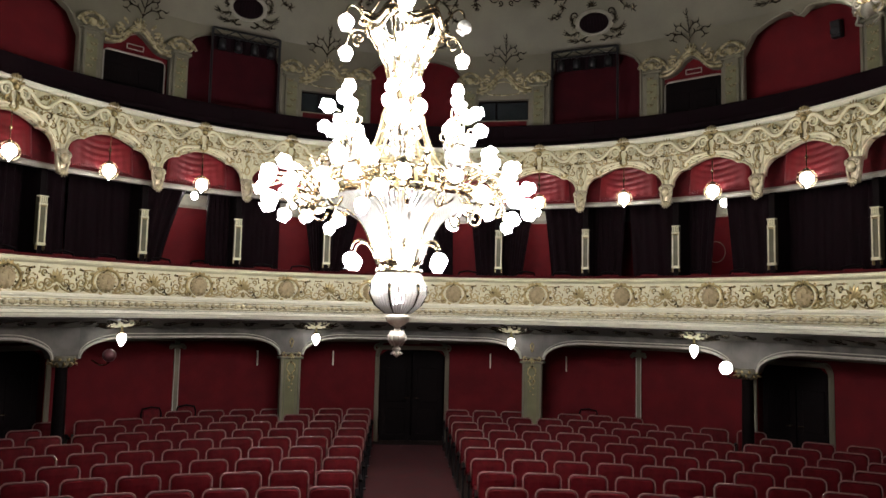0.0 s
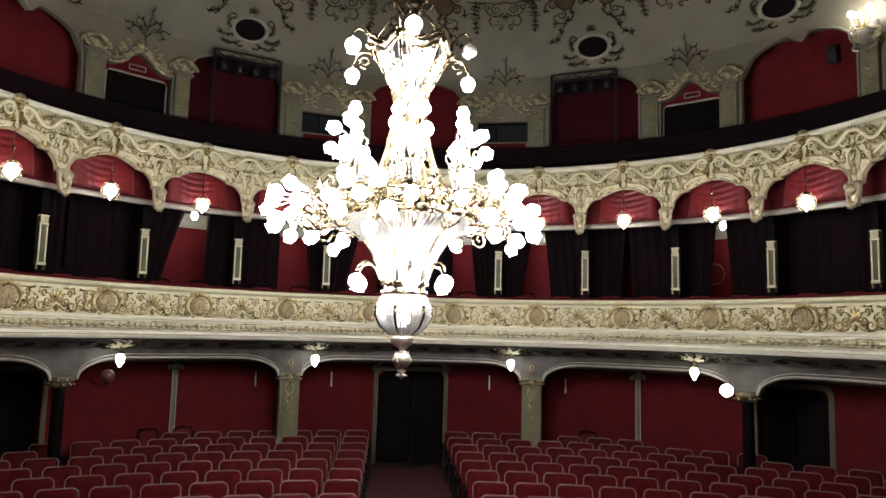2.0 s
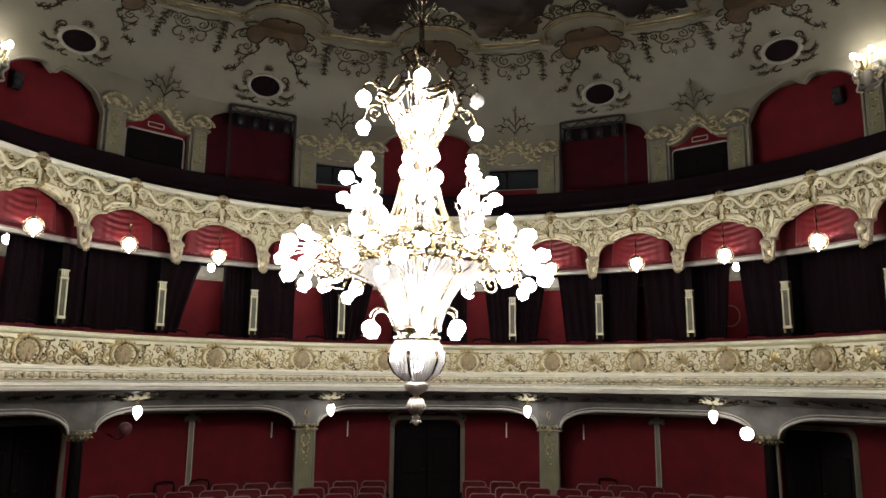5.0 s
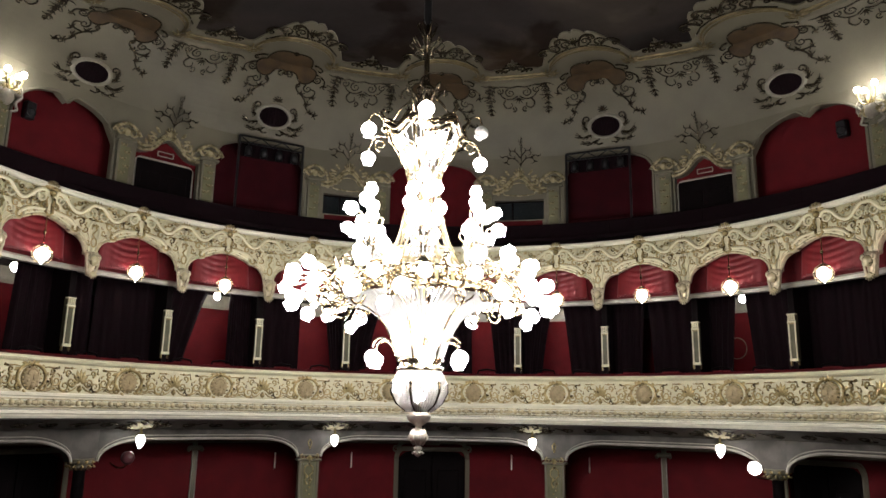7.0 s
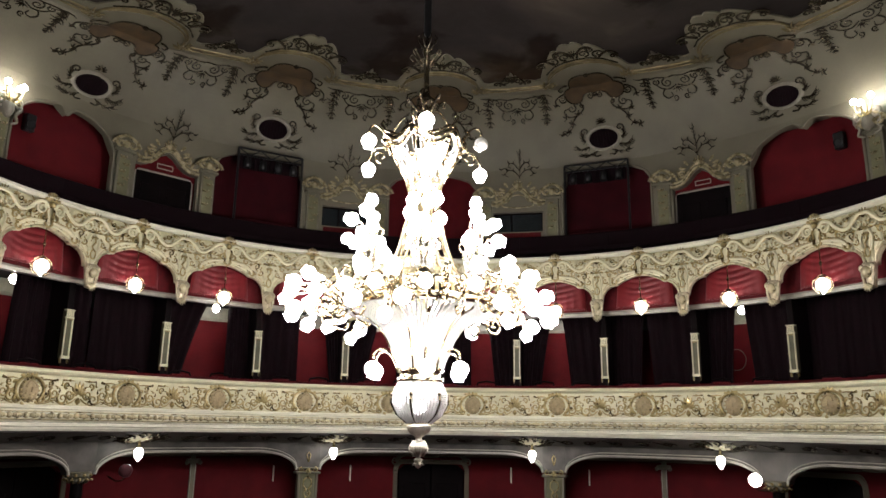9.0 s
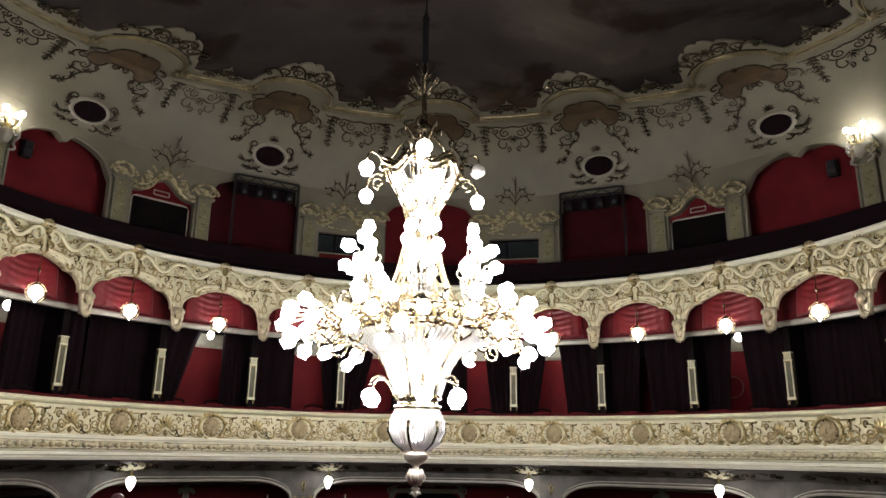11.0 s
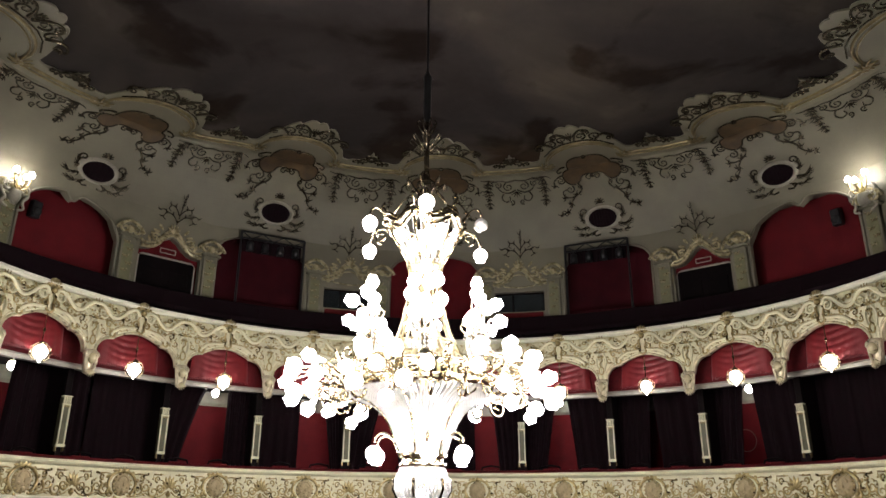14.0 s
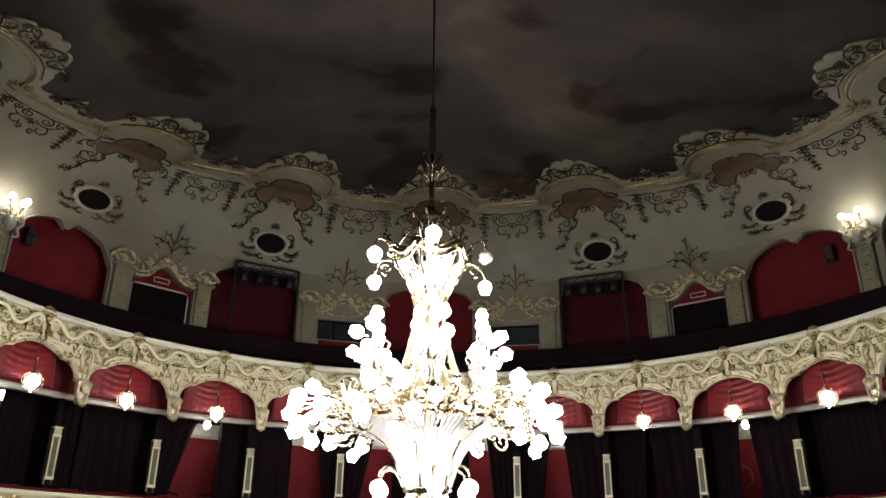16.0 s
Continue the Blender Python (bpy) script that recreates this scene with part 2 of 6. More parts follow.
def wall_with_holes(b, r0, r1, z0, z1, holes, a0=-AMAX, a1=AMAX, step=1.0):
    """A curved wall between two radii with openings (from angle, to angle, bottom, function of the angle's place -1..1 for the top)."""
    cuts = set([a0, a1])
    for h in holes:
        k = 10
        cuts.update(h[0] + (h[1] - h[0]) * i / k for i in range(k + 1))
    n = int((a1 - a0) / step)
    for i in range(n + 1):
        a = a0 + (a1 - a0) * i / n
        if not any(h[0] < a < h[1] for h in holes):
            cuts.add(a)
    cuts = sorted(cuts)
    for a, c in zip(cuts, cuts[1:]):
        if c - a < 1e-6:
            continue
        mid = (a + c) / 2
        h = next((h for h in holes if h[0] < mid < h[1]), None)
        bands = []
        if h:
            u0, u1 = ((2 * (x - h[0]) / (h[1] - h[0]) - 1) for x in (a, c))
            t0, t1 = h[3](u0), h[3](u1)
            if h[2] > z0 + 1e-4:
                bands.append((z0, z0, h[2], h[2]))
            bands.append((t0, t1, z1, z1))
        else:
            bands.append((z0, z0, z1, z1))
        for p, q, s, t in bands:
            vs = [ring_at(x, r, z) for r in (r0, r1) for x, z in ((a, p), (c, q), (c, t), (a, s))]
            b.add(vs, [(0, 1, 2, 3), (7, 6, 5, 4), (0, 4, 5, 1), (3, 2, 6, 7)])
        if h:
            for x, other in ((h[0], a), (h[1], c)):
                if abs(x - other) < 1e-6:
                    top = h[3](-1 if x == h[0] else 1)
                    b.add([ring_at(x, r0, h[2]), ring_at(x, r1, h[2]), ring_at(x, r1, top), ring_at(x, r0, top)], [(0, 1, 2, 3)])
    return b


def spiral(cx, cz, r, turns, start, flip=1, n=22, tail=()):
    """A volute in the plane of a panel, from its outer end inward: points (along, up)."""
    out = [tuple(p) for p in tail]
    for i in range(n + 1):
        t = i / n
        a = start + flip * turns * 2 * math.pi * t
        rr = r * (1 - 0.85 * t)
        out.append((cx + rr * math.cos(a), cz + rr * math.sin(a)))
    return out


def eased(pts, k=5):
    """A smooth line through a few points."""
    p = [pts[0], *pts, pts[-1]]
    out = []
    for i in range(1, len(p) - 2):
        for j in range(k):
            t = j / k
            out.append(tuple(0.5 * (2 * p[i][c] + (p[i + 1][c] - p[i - 1][c]) * t + (2 * p[i - 1][c] - 5 * p[i][c] + 4 * p[i + 1][c] - p[i + 2][c]) * t * t
                                    + (3 * p[i][c] - p[i - 1][c] - 3 * p[i + 1][c] + p[i + 2][c]) * t ** 3) for c in (0, 1)))
    return out + [tuple(pts[-1])]


def on_panel(pts, r, lift=0.0):
    """Puts (along, up) points onto the cylinder of radius r at angle 0."""
    out = []
    for s, z in pts:
        t = s / r
        q = r - lift
        out.append(Vector((q * math.sin(t), CY + q * math.cos(t), z)))
    return out


def leaf_on(b, root, tip, width, r, lift, rise=0.022):
    """A ridged, pointed relief leaf on the panel of radius r."""
    d = Vector(tip) - Vector(root)
    n = Vector((-d.y, d.x)).normalized() * width / 2
    q0, q1 = Vector(root), Vector(tip)
    low = [q0 - n * 0.35, q0 + d * 0.35 - n * 0.85, q0 + d * 0.7 - n * 0.9, q1, q0 + d * 0.7 + n * 0.9, q0 + d * 0.35 + n * 0.85, q0 + n * 0.35]
    mid = [q0 + d * 0.05, q0 + d * 0.35, q0 + d * 0.7]
    vs = on_panel([(p.x, p.y) for p in low], r, lift) + on_panel([(p.x, p.y) for p in mid], r, lift + rise)
    return b.add(vs, [(0, 1, 8, 7), (1, 2, 9, 8), (2, 3, 9), (3, 4, 9), (4, 5, 8, 9), (5, 6, 7, 8), (6, 0, 7)])


# ---- hall: floors, walls, slabs ----
ground = Build()
ground.add([(-12, 5.6, 0), (12, 5.6, 0), (12, 19.5, 0), (-12, 19.5, 0), (-12, 5.6, -0.3), (12, 5.6, -0.3), (12, 19.5, -0.3), (-12, 19.5, -0.3)],
           [(0, 1, 2, 3), (7, 6, 5, 4), (0, 4, 5, 1), (1, 5, 6, 2), (2, 6, 7, 3), (3, 7, 4, 0)])
tagged(ground.obj("floor", M_PARQUET), "dark wooden boards of the raked stalls", "floor", kind="structure")
b = Build().box((0.0, 11.6, 0.006), (1.6, 11.4, 0.012), bevel=0.004)
tagged(b.obj("carpet", M_CARPET), "dark red carpet runner along the central aisle", "carpet")

RW = 9.1           # rear wall of the stalls
flat = lambda z: (lambda u: z)
roundtop = lambda z, d: (lambda u: z - d * max(0.0, abs(u) - 0.7) ** 2 / 0.09)
ground_holes = [(-4.3, 5.4, 0.0, roundtop(2.13, 0.14)), (49.6, 58.2, 0.0, roundtop(2.15, 0.12)), (-59.1, -49.5, 0.0, roundtop(2.15, 0.12))]
b = wall_with_holes(Build(), RW, RW + 0.25, 0, 2.7, ground_holes)
tagged(b.obj("wall_stalls", M_REDWALL, weld=True), "red fabric-covered rear wall of the stalls", "wall", kind="structure")
b = sweep(Build(), [(RW - 0.03, 2.30), (RW - 0.06, 2.33), (RW - 0.06, 2.5), (RW - 0.1, 2.56), (RW - 0.1, 2.7), (RW + 0.02, 2.7), (RW + 0.02, 2.30)])
tagged(b.obj("trim_stalls", M_SHADE), "pale plaster cornice along the stalls wall", "cornice", kind="structure")
# Plain sheet closing the openings; the corridor's darkness is put into its colour.
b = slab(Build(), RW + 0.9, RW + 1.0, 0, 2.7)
tagged(b.obj("wall_corridor", M_DRAPE), "dark sheet standing for the unlit corridor behind the stalls doors", "wall", kind="structure")

# first balcony: slab, rear wall, ceiling
b = sweep(Build(), [(7.12, 2.79), (7.9, 2.62), (RW + 1.0, 2.62), (RW + 1.0, 2.95), (7.12, 2.95)])
tagged(b.obj("balcony_floor", M_SOFFIT), "grey slab of the first balcony, underside shade in its colour", "balcony", kind="structure")
b = slab(Build(), 9.3, 9.5, 2.95, 5.55)
tagged(b.obj("wall_boxes", M_REDWALL), "red rear wall of the boxes", "wall", kind="structure")
# Its underside is the box ceilings, whose darkness is put into the colour.
b = sweep(Build(), [(7.7, 5.5), (9.6, 5.5), (9.6, 6.2), (7.7, 6.2)])
tagged(b.obj("gallery_floor", M_DARK), "upper gallery slab, coloured dark for the unlit box ceilings", "balcony", kind="structure")
# A greyer white stands in for the dim light along this moulding.
b = sweep(Build(), [(7.56, 5.32), (7.69, 5.32), (7.69, 5.42), (7.6, 5.42), (7.56, 5.38)])
tagged(b.obj("trim_boxes", M_GREYWHITE), "white moulding under the gallery front, dimmed by its colour", "moulding", kind="structure")
b = slab(Build(), 7.62, 7.695, 5.42, 6.2)
tagged(b.obj("wall_valance", M_PLUSH), "dark red backing behind the arcade", "wall", kind="structure")

# lower balustrade
front = empty("balcony_front", Matrix(), "cream and gilt balustrade of the first balcony", "balustrade", kind="structure")
sweep(Build(), [(7.06, 3.2), (7.06, 3.68), (7.16, 3.68), (7.16, 3.2)], step=1.2).obj("frieze", M_CREAM, front)
sweep(Build(), [(7.0, 3.7), (6.98, 3.73), (7.0, 3.77), (7.05, 3.785), (7.2, 3.785), (7.2, 3.68), (7.04, 3.68)], step=1.2).obj("top_moulding", M_CREAM, front)
sweep(Build(), [(7.03, 3.79), (7.06, 3.83), (7.2, 3.84), (7.26, 3.80), (7.26, 3.75), (7.21, 3.79)], step=1.2).obj("plush_rail", M_SEAT, front, "dark red plush arm rail")
sweep(Build(), [(7.02, 3.16), (7.02, 3.2), (7.06, 3.215), (7.16, 3.215), (7.16, 2.985), (7.05, 2.985), (7.06, 3.06), (7.05, 3.15)], step=1.2).obj("lower_moulding", M_WHITE, front)
sweep(Build(), [(6.97, 2.925), (7.0, 2.945), (7.13, 2.945), (7.13, 2.983), (7.2, 2.983), (7.2, 2.815), (7.03, 2.815), (7.0, 2.85), (6.99, 2.88), (6.96, 2.895)], step=1.2).obj("cornice", M_WHITE, front)

# gallery rear wall with its openings, cove and ceiling
RG = 8.8
lunette = lambda u: 8.45 + 0.68 * math.sqrt(max(0.0, 1 - u * u)) - 0.17 * math.exp(-(u / 0.1) ** 2)
niche = lambda u: 8.62 + 0.5 * math.sqrt(max(0.0, 1 - u * u))
gal_holes = [(-7.2, 7.2, 6.2, lambda u: 8.7 + 0.42 * math.sqrt(max(0.0, 1 - u * u)))]
ogee = lambda u: 8.29 + 0.36 * math.exp(-(u / 0.42) ** 2)
low_lunette = lambda u: lunette(u) - 0.17
for s in (-1, 1):
    wide = (49.0, 64.2, 6.2, lunette) if s > 0 else (48.9, 62.6, 6.2, low_lunette)
    for lo, hi, bot, top in ((9.8, 17.6, 7.62, flat(8.12)), (20.8, 34.6, 6.2, niche), ((37.7, 46.0) if s > 0 else (36.8, 45.8)) + (6.2, ogee), wide, (68.0, 82.0, 6.2, lunette)):
        gal_holes.append((lo, hi, bot, top) if s > 0 else (-hi, -lo, bot, top))
b = wall_with_holes(Build(), RG, RG + 0.16, 6.2, 9.2, gal_holes)
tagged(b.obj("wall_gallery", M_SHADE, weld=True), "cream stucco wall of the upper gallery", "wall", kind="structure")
# Sheets in the darker red stand in for the shade inside the niches.
for s in (-1, 1):
    b = slab(Build(), RG + 0.47, RG + 0.495, 6.2, 9.195, min(20.6 * s, 34.8 * s), max(20.6 * s, 34.8 * s))
    tagged(b.obj("wall_niche", M_NICHESHADE), "red niche wall, its shade put into a darker colour", "wall", kind="structure")
b = slab(Build(), RG + 0.5, RG + 0.65, 6.2, 9.3)
tagged(b.obj("wall_gallery_back", M_REDWALL), "red wall behind the gallery arches", "wall", kind="structure")
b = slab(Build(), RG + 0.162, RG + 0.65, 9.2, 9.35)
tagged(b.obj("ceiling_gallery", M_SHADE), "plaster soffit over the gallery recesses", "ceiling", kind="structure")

RC, ZC = 7.55, 10.72    # inner edge of the cove, height of the ceiling


def cove(v):
    """Radius and height on the cove, v from 0 (wall) to 1 (ceiling)."""
    t = v * math.pi / 2
    return RC + (RG - RC) * (0.5 * math.cos(t) + 0.5 * (1 - v)), 9.2 + (ZC - 9.2) * (0.5 * math.sin(t) + 0.5 * v)


def on_cove(a, v, lift=0.0):
    r, z = cove(v)
    r2, z2 = cove(min(1, v + 0.02))
    d = Vector((r2 - r, z2 - z)).normalized() if (r2 - r) or (z2 - z) else Vector((-1, 0))
    n = Vector((-d.y, d.x))
    if n.x > 0:
        n = -n
    return ring_at(a, r + n.x * lift, z + n.y * lift)


def widened(p):
    """The ceiling's edge opens out from the circle along the sides of the horseshoe; the wall's foot stays on it."""
    x, y = p[0], p[1] - CY
    r, a = math.hypot(x, y), math.degrees(math.atan2(x, y))
    g = max(0.0, min(1.0, (RG - r) / (RG - RC)))
    u = min(1.7, max(0.0, abs(a) - 30) / 24)
    k = (u * u * (3 - 2 * u) if u < 1 else 1 + 0.7 * (u - 1)) * g
    side = -1 if a < 0 else 1
    return ring_at(a - side * k * (2.9 if a < 0 else 1.6), r + k * (0.62 if a < 0 else 0.5), p[2])


def widen(b):
    b.v = [tuple(widened(p)) for p in b.v]
    return b


def fitted(name, me, parent, label, m):
    """A copy of an ornament, turned by m and laid to the widened ceiling."""
    d = me.copy()
    for v in d.vertices:
        v.co = widened(m @ v.co)
    return piece(name, d, parent, label)


b = Build()
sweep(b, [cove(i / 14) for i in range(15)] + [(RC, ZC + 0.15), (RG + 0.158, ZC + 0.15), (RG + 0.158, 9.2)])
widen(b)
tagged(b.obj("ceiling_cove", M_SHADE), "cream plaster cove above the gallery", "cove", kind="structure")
b = Build()
n = 72
ring = [Vector((8.9 * math.sin(2 * math.pi * i / n), CY + 8.9 * math.cos(2 * math.pi * i / n), ZC)) for i in range(n)]
b.add(ring + [p + Vector((0, 0, 0.12)) for p in ring], [tuple(range(n)), tuple(range(2 * n - 1, n - 1, -1))] + [(i, (i + 1) % n, n + (i + 1) % n, n + i) for i in range(n)])
tagged(b.obj("ceiling", M_SKY), "ceiling painting of a dusky clouded sky", "ceiling", kind="structure")

# stage side: proscenium wall and the dark stage from which the hall is seen
b = Build()
for c, s in (((-9.2, 5.9, 5.4), (5.6, 0.5, 10.8)), ((9.2, 5.9, 5.4), (5.6, 0.5, 10.8)), ((0, 5.9, 9.95), (12.8, 0.5, 1.9))):
    b.box(c, s)
tagged(b.obj("wall_proscenium", M_SHADE), "cream proscenium wall with a wide opening", "wall", kind="structure")
b = Build()
b.box((0, -1.3, 1.15), (24, 13.9, 0.3))
tagged(b.obj("floor_stage", M_PARQUET), "dark boards of the stage", "floor", kind="structure")
b = Build()
for c, s in (((0, -8.4, 6.2), (24.4, 0.3, 9.8)), ((-12.15, -1.3, 6.2), (0.3, 13.9, 9.8)), ((12.15, -1.3, 6.2), (0.3, 13.9, 9.8)), ((0, -1.3, 11.25), (24.6, 14.5, 0.3)), ((0, 5.6, 0.5), (24, 0.12, 1.0))):
    b.box(c, s)
tagged(b.obj("wall_stage", M_STAGE), "black masking round the stage", "wall", kind="structure")

# ---- upper gallery front with its scalloped arcade ----
RU = 7.22
HALF = RU * radians(BAY) / 2


def arch_z(s):
    """Lower edge of the gallery front over one bay, s from the bay's middle."""
    u = abs(s) / HALF
    if u < 0.5:
        return 5.92 + 0.13 * math.cos(u / 0.5 * math.pi / 2)
    if u < 0.56:
        return 5.92 - 0.05 * (u - 0.5) / 0.06
    if u < 0.9:
        return 5.57 + 0.31 * math.sqrt(max(0.0, 1 - ((u - 0.56) / 0.34) ** 2))
    return 5.57


gallery = empty("gallery_front", Matrix(), "cream stucco gallery front with scalloped arches and gilt scrolls", "balustrade", kind="structure")
cols = sorted({-HALF, HALF, *(HALF * k / 20 for k in range(-20, 21)), *(s * HALF * u for s in (-1, 1) for u in (0.5, 0.56, 0.7, 0.78, 0.84, 0.87, 0.89, 0.9))})
b = Build()
nz = 5
for s in cols:
    za = arch_z(s)
    for j in range(nz + 1):
        z = za + (6.5 - za) * j / nz
        bulge = 0.06 * math.sin(math.pi * (z - 5.5) / 1.0)
        for r in (RU - bulge, RU + 0.07):
            t = s / RU
            b.v.append((r * math.sin(t), CY + r * math.cos(t), z))
k = 2 * (nz + 1)
for i in range(len(cols) - 1):
    for j in range(nz):
        o, q = i * k + 2 * j, (i + 1) * k + 2 * j
        b.f += [(o, q, q + 2, o + 2), (o + 1, o + 3, q + 3, q + 1)]
    o, q = i * k, (i + 1) * k
    b.f += [(o, o + 1, q + 1, q), (o + 2 * nz, q + 2 * nz, q + 2 * nz + 1, o + 2 * nz + 1)]
fascia = b.mesh("front_panel", M_CREAM, True)
rim = sweep(Build(), [(7.14, 6.5), (7.10, 6.54), (7.12, 6.585), (7.18, 6.60), (7.42, 6.60), (7.42, 6.5)], step=1.2)
rim.obj("top_rail", M_WHITE, gallery)

# gilt edging of the arch, scrolls, crown and console of one bay
edge = Build()
line = [(s, arch_z(s) + 0.012) for s in cols if abs(s) < HALF * 0.905]
edge.tube(on_panel(line, RU, 0.045), 0.026, 7)
edge.tube(on_panel([(q, z + 0.062) for q, z in line], RU, 0.05), 0.012, 5)
arch_edge = edge.mesh("arch_moulding", M_PALEGILT, True)
tx = Build()
for sg in (-1, 1):
    tx.tube(on_panel([(sg * x, z) for x, z in eased(((0.05, 6.36), (0.13, 6.45), (0.26, 6.42), (0.37, 6.31), (0.48, 6.235), (0.60, 6.24), (0.70, 6.33), (0.80, 6.415), (0.895, 6.42)))], RU, 0.085), 0.035, 6)
    tx.tube(on_panel([(sg * x, z) for x, z in spiral(0.16, 6.345, 0.105, 1.5, 1.57, -1)], RU, 0.085), 0.026, 6, (1, 0.5))
    tx.tube(on_panel([(sg * x, z) for x, z in spiral(0.76, 6.28, 0.115, 1.5, 1.4, 1)], RU, 0.08), 0.024, 6, (1, 0.5))
    tx.tube(on_panel([(sg * x, z) for x, z in eased(((0.08, 6.14), (0.2, 6.12), (0.34, 6.10), (0.46, 6.04), (0.53, 5.98)))], RU, 0.07), 0.03, 6)
    tx.tube(on_panel([(sg * x, z) for x, z in eased(((0.895, 6.30), (0.86, 6.16), (0.79, 6.03), (0.80, 5.9), (0.84, 5.8)))], RU, 0.075), 0.02, 6)
cream_scroll = tx.mesh("scroll_moulding", M_CREAM, True)
gx = Build()
for sg in (-1, 1):
    for args in ((0.40, 6.17, 0.07, 1.2, 0.5, 1), (0.62, 6.10, 0.075, 1.2, 2.6, -1), (0.72, 5.98, 0.06, 1.1, 3.6, 1), (0.30, 6.27, 0.05, 1.0, 3.1, 1), (0.55, 6.40, 0.05, 1.1, 0.2, -1)):
        gx.tube(on_panel([(sg * x, z) for x, z in spiral(*args)], RU, 0.075), 0.017, 5, (1, 0.5))
    for x, z in ((0.5, 6.1), (0.58, 6.2), (0.68, 6.14), (0.78, 6.17), (0.36, 6.22), (0.66, 6.42), (0.86, 6.05), (0.82, 6.26), (0.47, 6.33)):
        for a in (0.4, 1.6, 2.8):
            p = [(sg * (x + 0.055 * t * math.cos(a)), z + 0.055 * t * math.sin(a) + 0.02 * math.sin(3 * t)) for t in (0, 0.5, 1)]
            gx.tube(on_panel(p, RU, 0.08), 0.016, 5, (1, 0.3))
    gx.tube(on_panel([(sg * x, z + 0.035) for x, z in eased(((0.05, 6.36), (0.13, 6.45), (0.26, 6.42), (0.37, 6.31), (0.48, 6.235), (0.60, 6.24), (0.70, 6.33), (0.80, 6.415), (0.895, 6.42)))], RU, 0.085), 0.012, 5)
    gx.tube(on_panel([(sg * (0.53 + 0.05 * math.cos(t)), 5.95 + 0.05 * math.sin(t)) for t in np.linspace(0, 6.3, 12)], RU, 0.06), 0.022, 6)
grow = random.Random(11)
for sg in (-1, 1):
    for k in range(46):
        x = grow.uniform(0.10, 0.86)
        zlo = arch_z(x) + 0.07
        z = grow.uniform(zlo, 6.46)
        a, ln = grow.uniform(0, 6.28), grow.uniform(0.035, 0.075)
        bend = grow.uniform(-1.2, 1.2)
        gx.tube(on_panel([(sg * (x + ln * q * math.cos(a + bend * q)), z + ln * q * math.sin(a + bend * q)) for q in (0, 0.5, 1)], RU, 0.066), 0.015, 5, (1, 0.3))
    gx.tube(on_panel([(sg * x, z - 0.04) for x, z in eased(((0.05, 6.36), (0.13, 6.45), (0.26, 6.42), (0.37, 6.31), (0.48, 6.235), (0.60, 6.24), (0.70, 6.33), (0.80, 6.415), (0.895, 6.42))) if 0.12 < x < 0.86], RU, 0.085), 0.011, 5)
    gx.tube(on_panel([(sg * x, z + 0.03) for x, z in eased(((0.08, 6.14), (0.2, 6.12), (0.34, 6.10), (0.46, 6.04), (0.53, 5.98)))], RU, 0.07), 0.012, 5)
gilt_scroll = gx.mesh("gilt_scroll", M_GOLD, True)
cx = Build()
for i in range(7):                                   # shell crest over the bay's middle
    a = math.pi * (0.08 + 0.84 * i / 6)
    cx.tube(on_panel([(0.02 * math.cos(a), 6.46), (0.09 * math.cos(a), 6.47 + 0.08 * math.sin(a)), (0.14 * math.cos(a), 6.48 + 0.15 * math.sin(a))], RU, 0.10), 0.026, 6, (0.6, 1))
cx.ball(on_panel([(0, 6.42)], RU, 0.11)[0], 0.06, 10, 6)
for sg in (-1, 1):
    cx.tube(on_panel([(sg * x, z) for x, z in spiral(0.1, 6.2, 0.07, 1.2, 1.57, -1)], RU, 0.08), 0.022, 6, (1, 0.5))
    cx.tube(on_panel([(sg * 0.05, 6.4), (sg * 0.08, 6.3), (sg * 0.05, 6.2), (sg * 0.07, 6.1), (0, 6.04)], RU, 0.08), 0.022, 6)
crest = cx.mesh("shell_crest", M_GOLD, True)
kx = Build()
kx.tube(on_panel([(0, 5.6), (0, 5.52), (0, 5.42), (0, 5.30), (0, 5.20)], RU, 0.06), 0.115, 10, (1.0, 0.55))
for sg in (-1, 1):
    kx.tube(on_panel([(sg * x, z) for x, z in spiral(0.08, 5.51, 0.05, 1.2, 1.57, -1)], RU, 0.14), 0.026, 6, (1, 0.5))
    kx.tube(on_panel([(sg * 0.10, 5.56), (sg * 0.105, 5.42), (sg * 0.08, 5.28), (sg * 0.04, 5.2)], RU, 0.13), 0.024, 6)
console = kx.mesh("console", M_CONSOLE, True)
lx = Build()
for i in range(6):
    a = -math.pi * (0.1 + 0.8 * i / 5)
    lx.tube(on_panel([(0, 5.26), (0.07 * math.cos(a), 5.24 + 0.06 * math.sin(a)), (0.10 * math.cos(a), 5.24 + 0.11 * math.sin(a))], RU, 0.16), 0.022, 5, (1, 0.5))
lx.ball(on_panel([(0, 5.45)], RU, 0.17)[0], 0.075, 10, 7, 1.3)
console_leaf = lx.mesh("acanthus_leaf", M_PALEGILT, True)
# one joined ornament of the pier between two bays
px = Build()
for i in range(5):
    a = math.pi * (0.1 + 0.8 * i / 4)
    px.tube(on_panel([(0, 6.36), (0.06 * math.cos(a), 6.38 + 0.06 * math.sin(a)), (0.10 * math.cos(a), 6.4 + 0.13 * math.sin(a))], RU, 0.09), 0.016, 5, (1, 0.5))
    px.tube(on_panel([(0, 6.16), (0.08 * math.cos(a), 6.14 + 0.08 * math.sin(a)), (0.15 * math.cos(a), 6.12 + 0.13 * math.sin(a))], RU, 0.09), 0.018, 5, (1, 0.5))
px.tube(on_panel([(0.05 * math.cos(t), 5.78 + 0.08 * math.sin(t)) for t in np.linspace(0, 6.3, 12)], RU, 0.085), 0.014, 5)
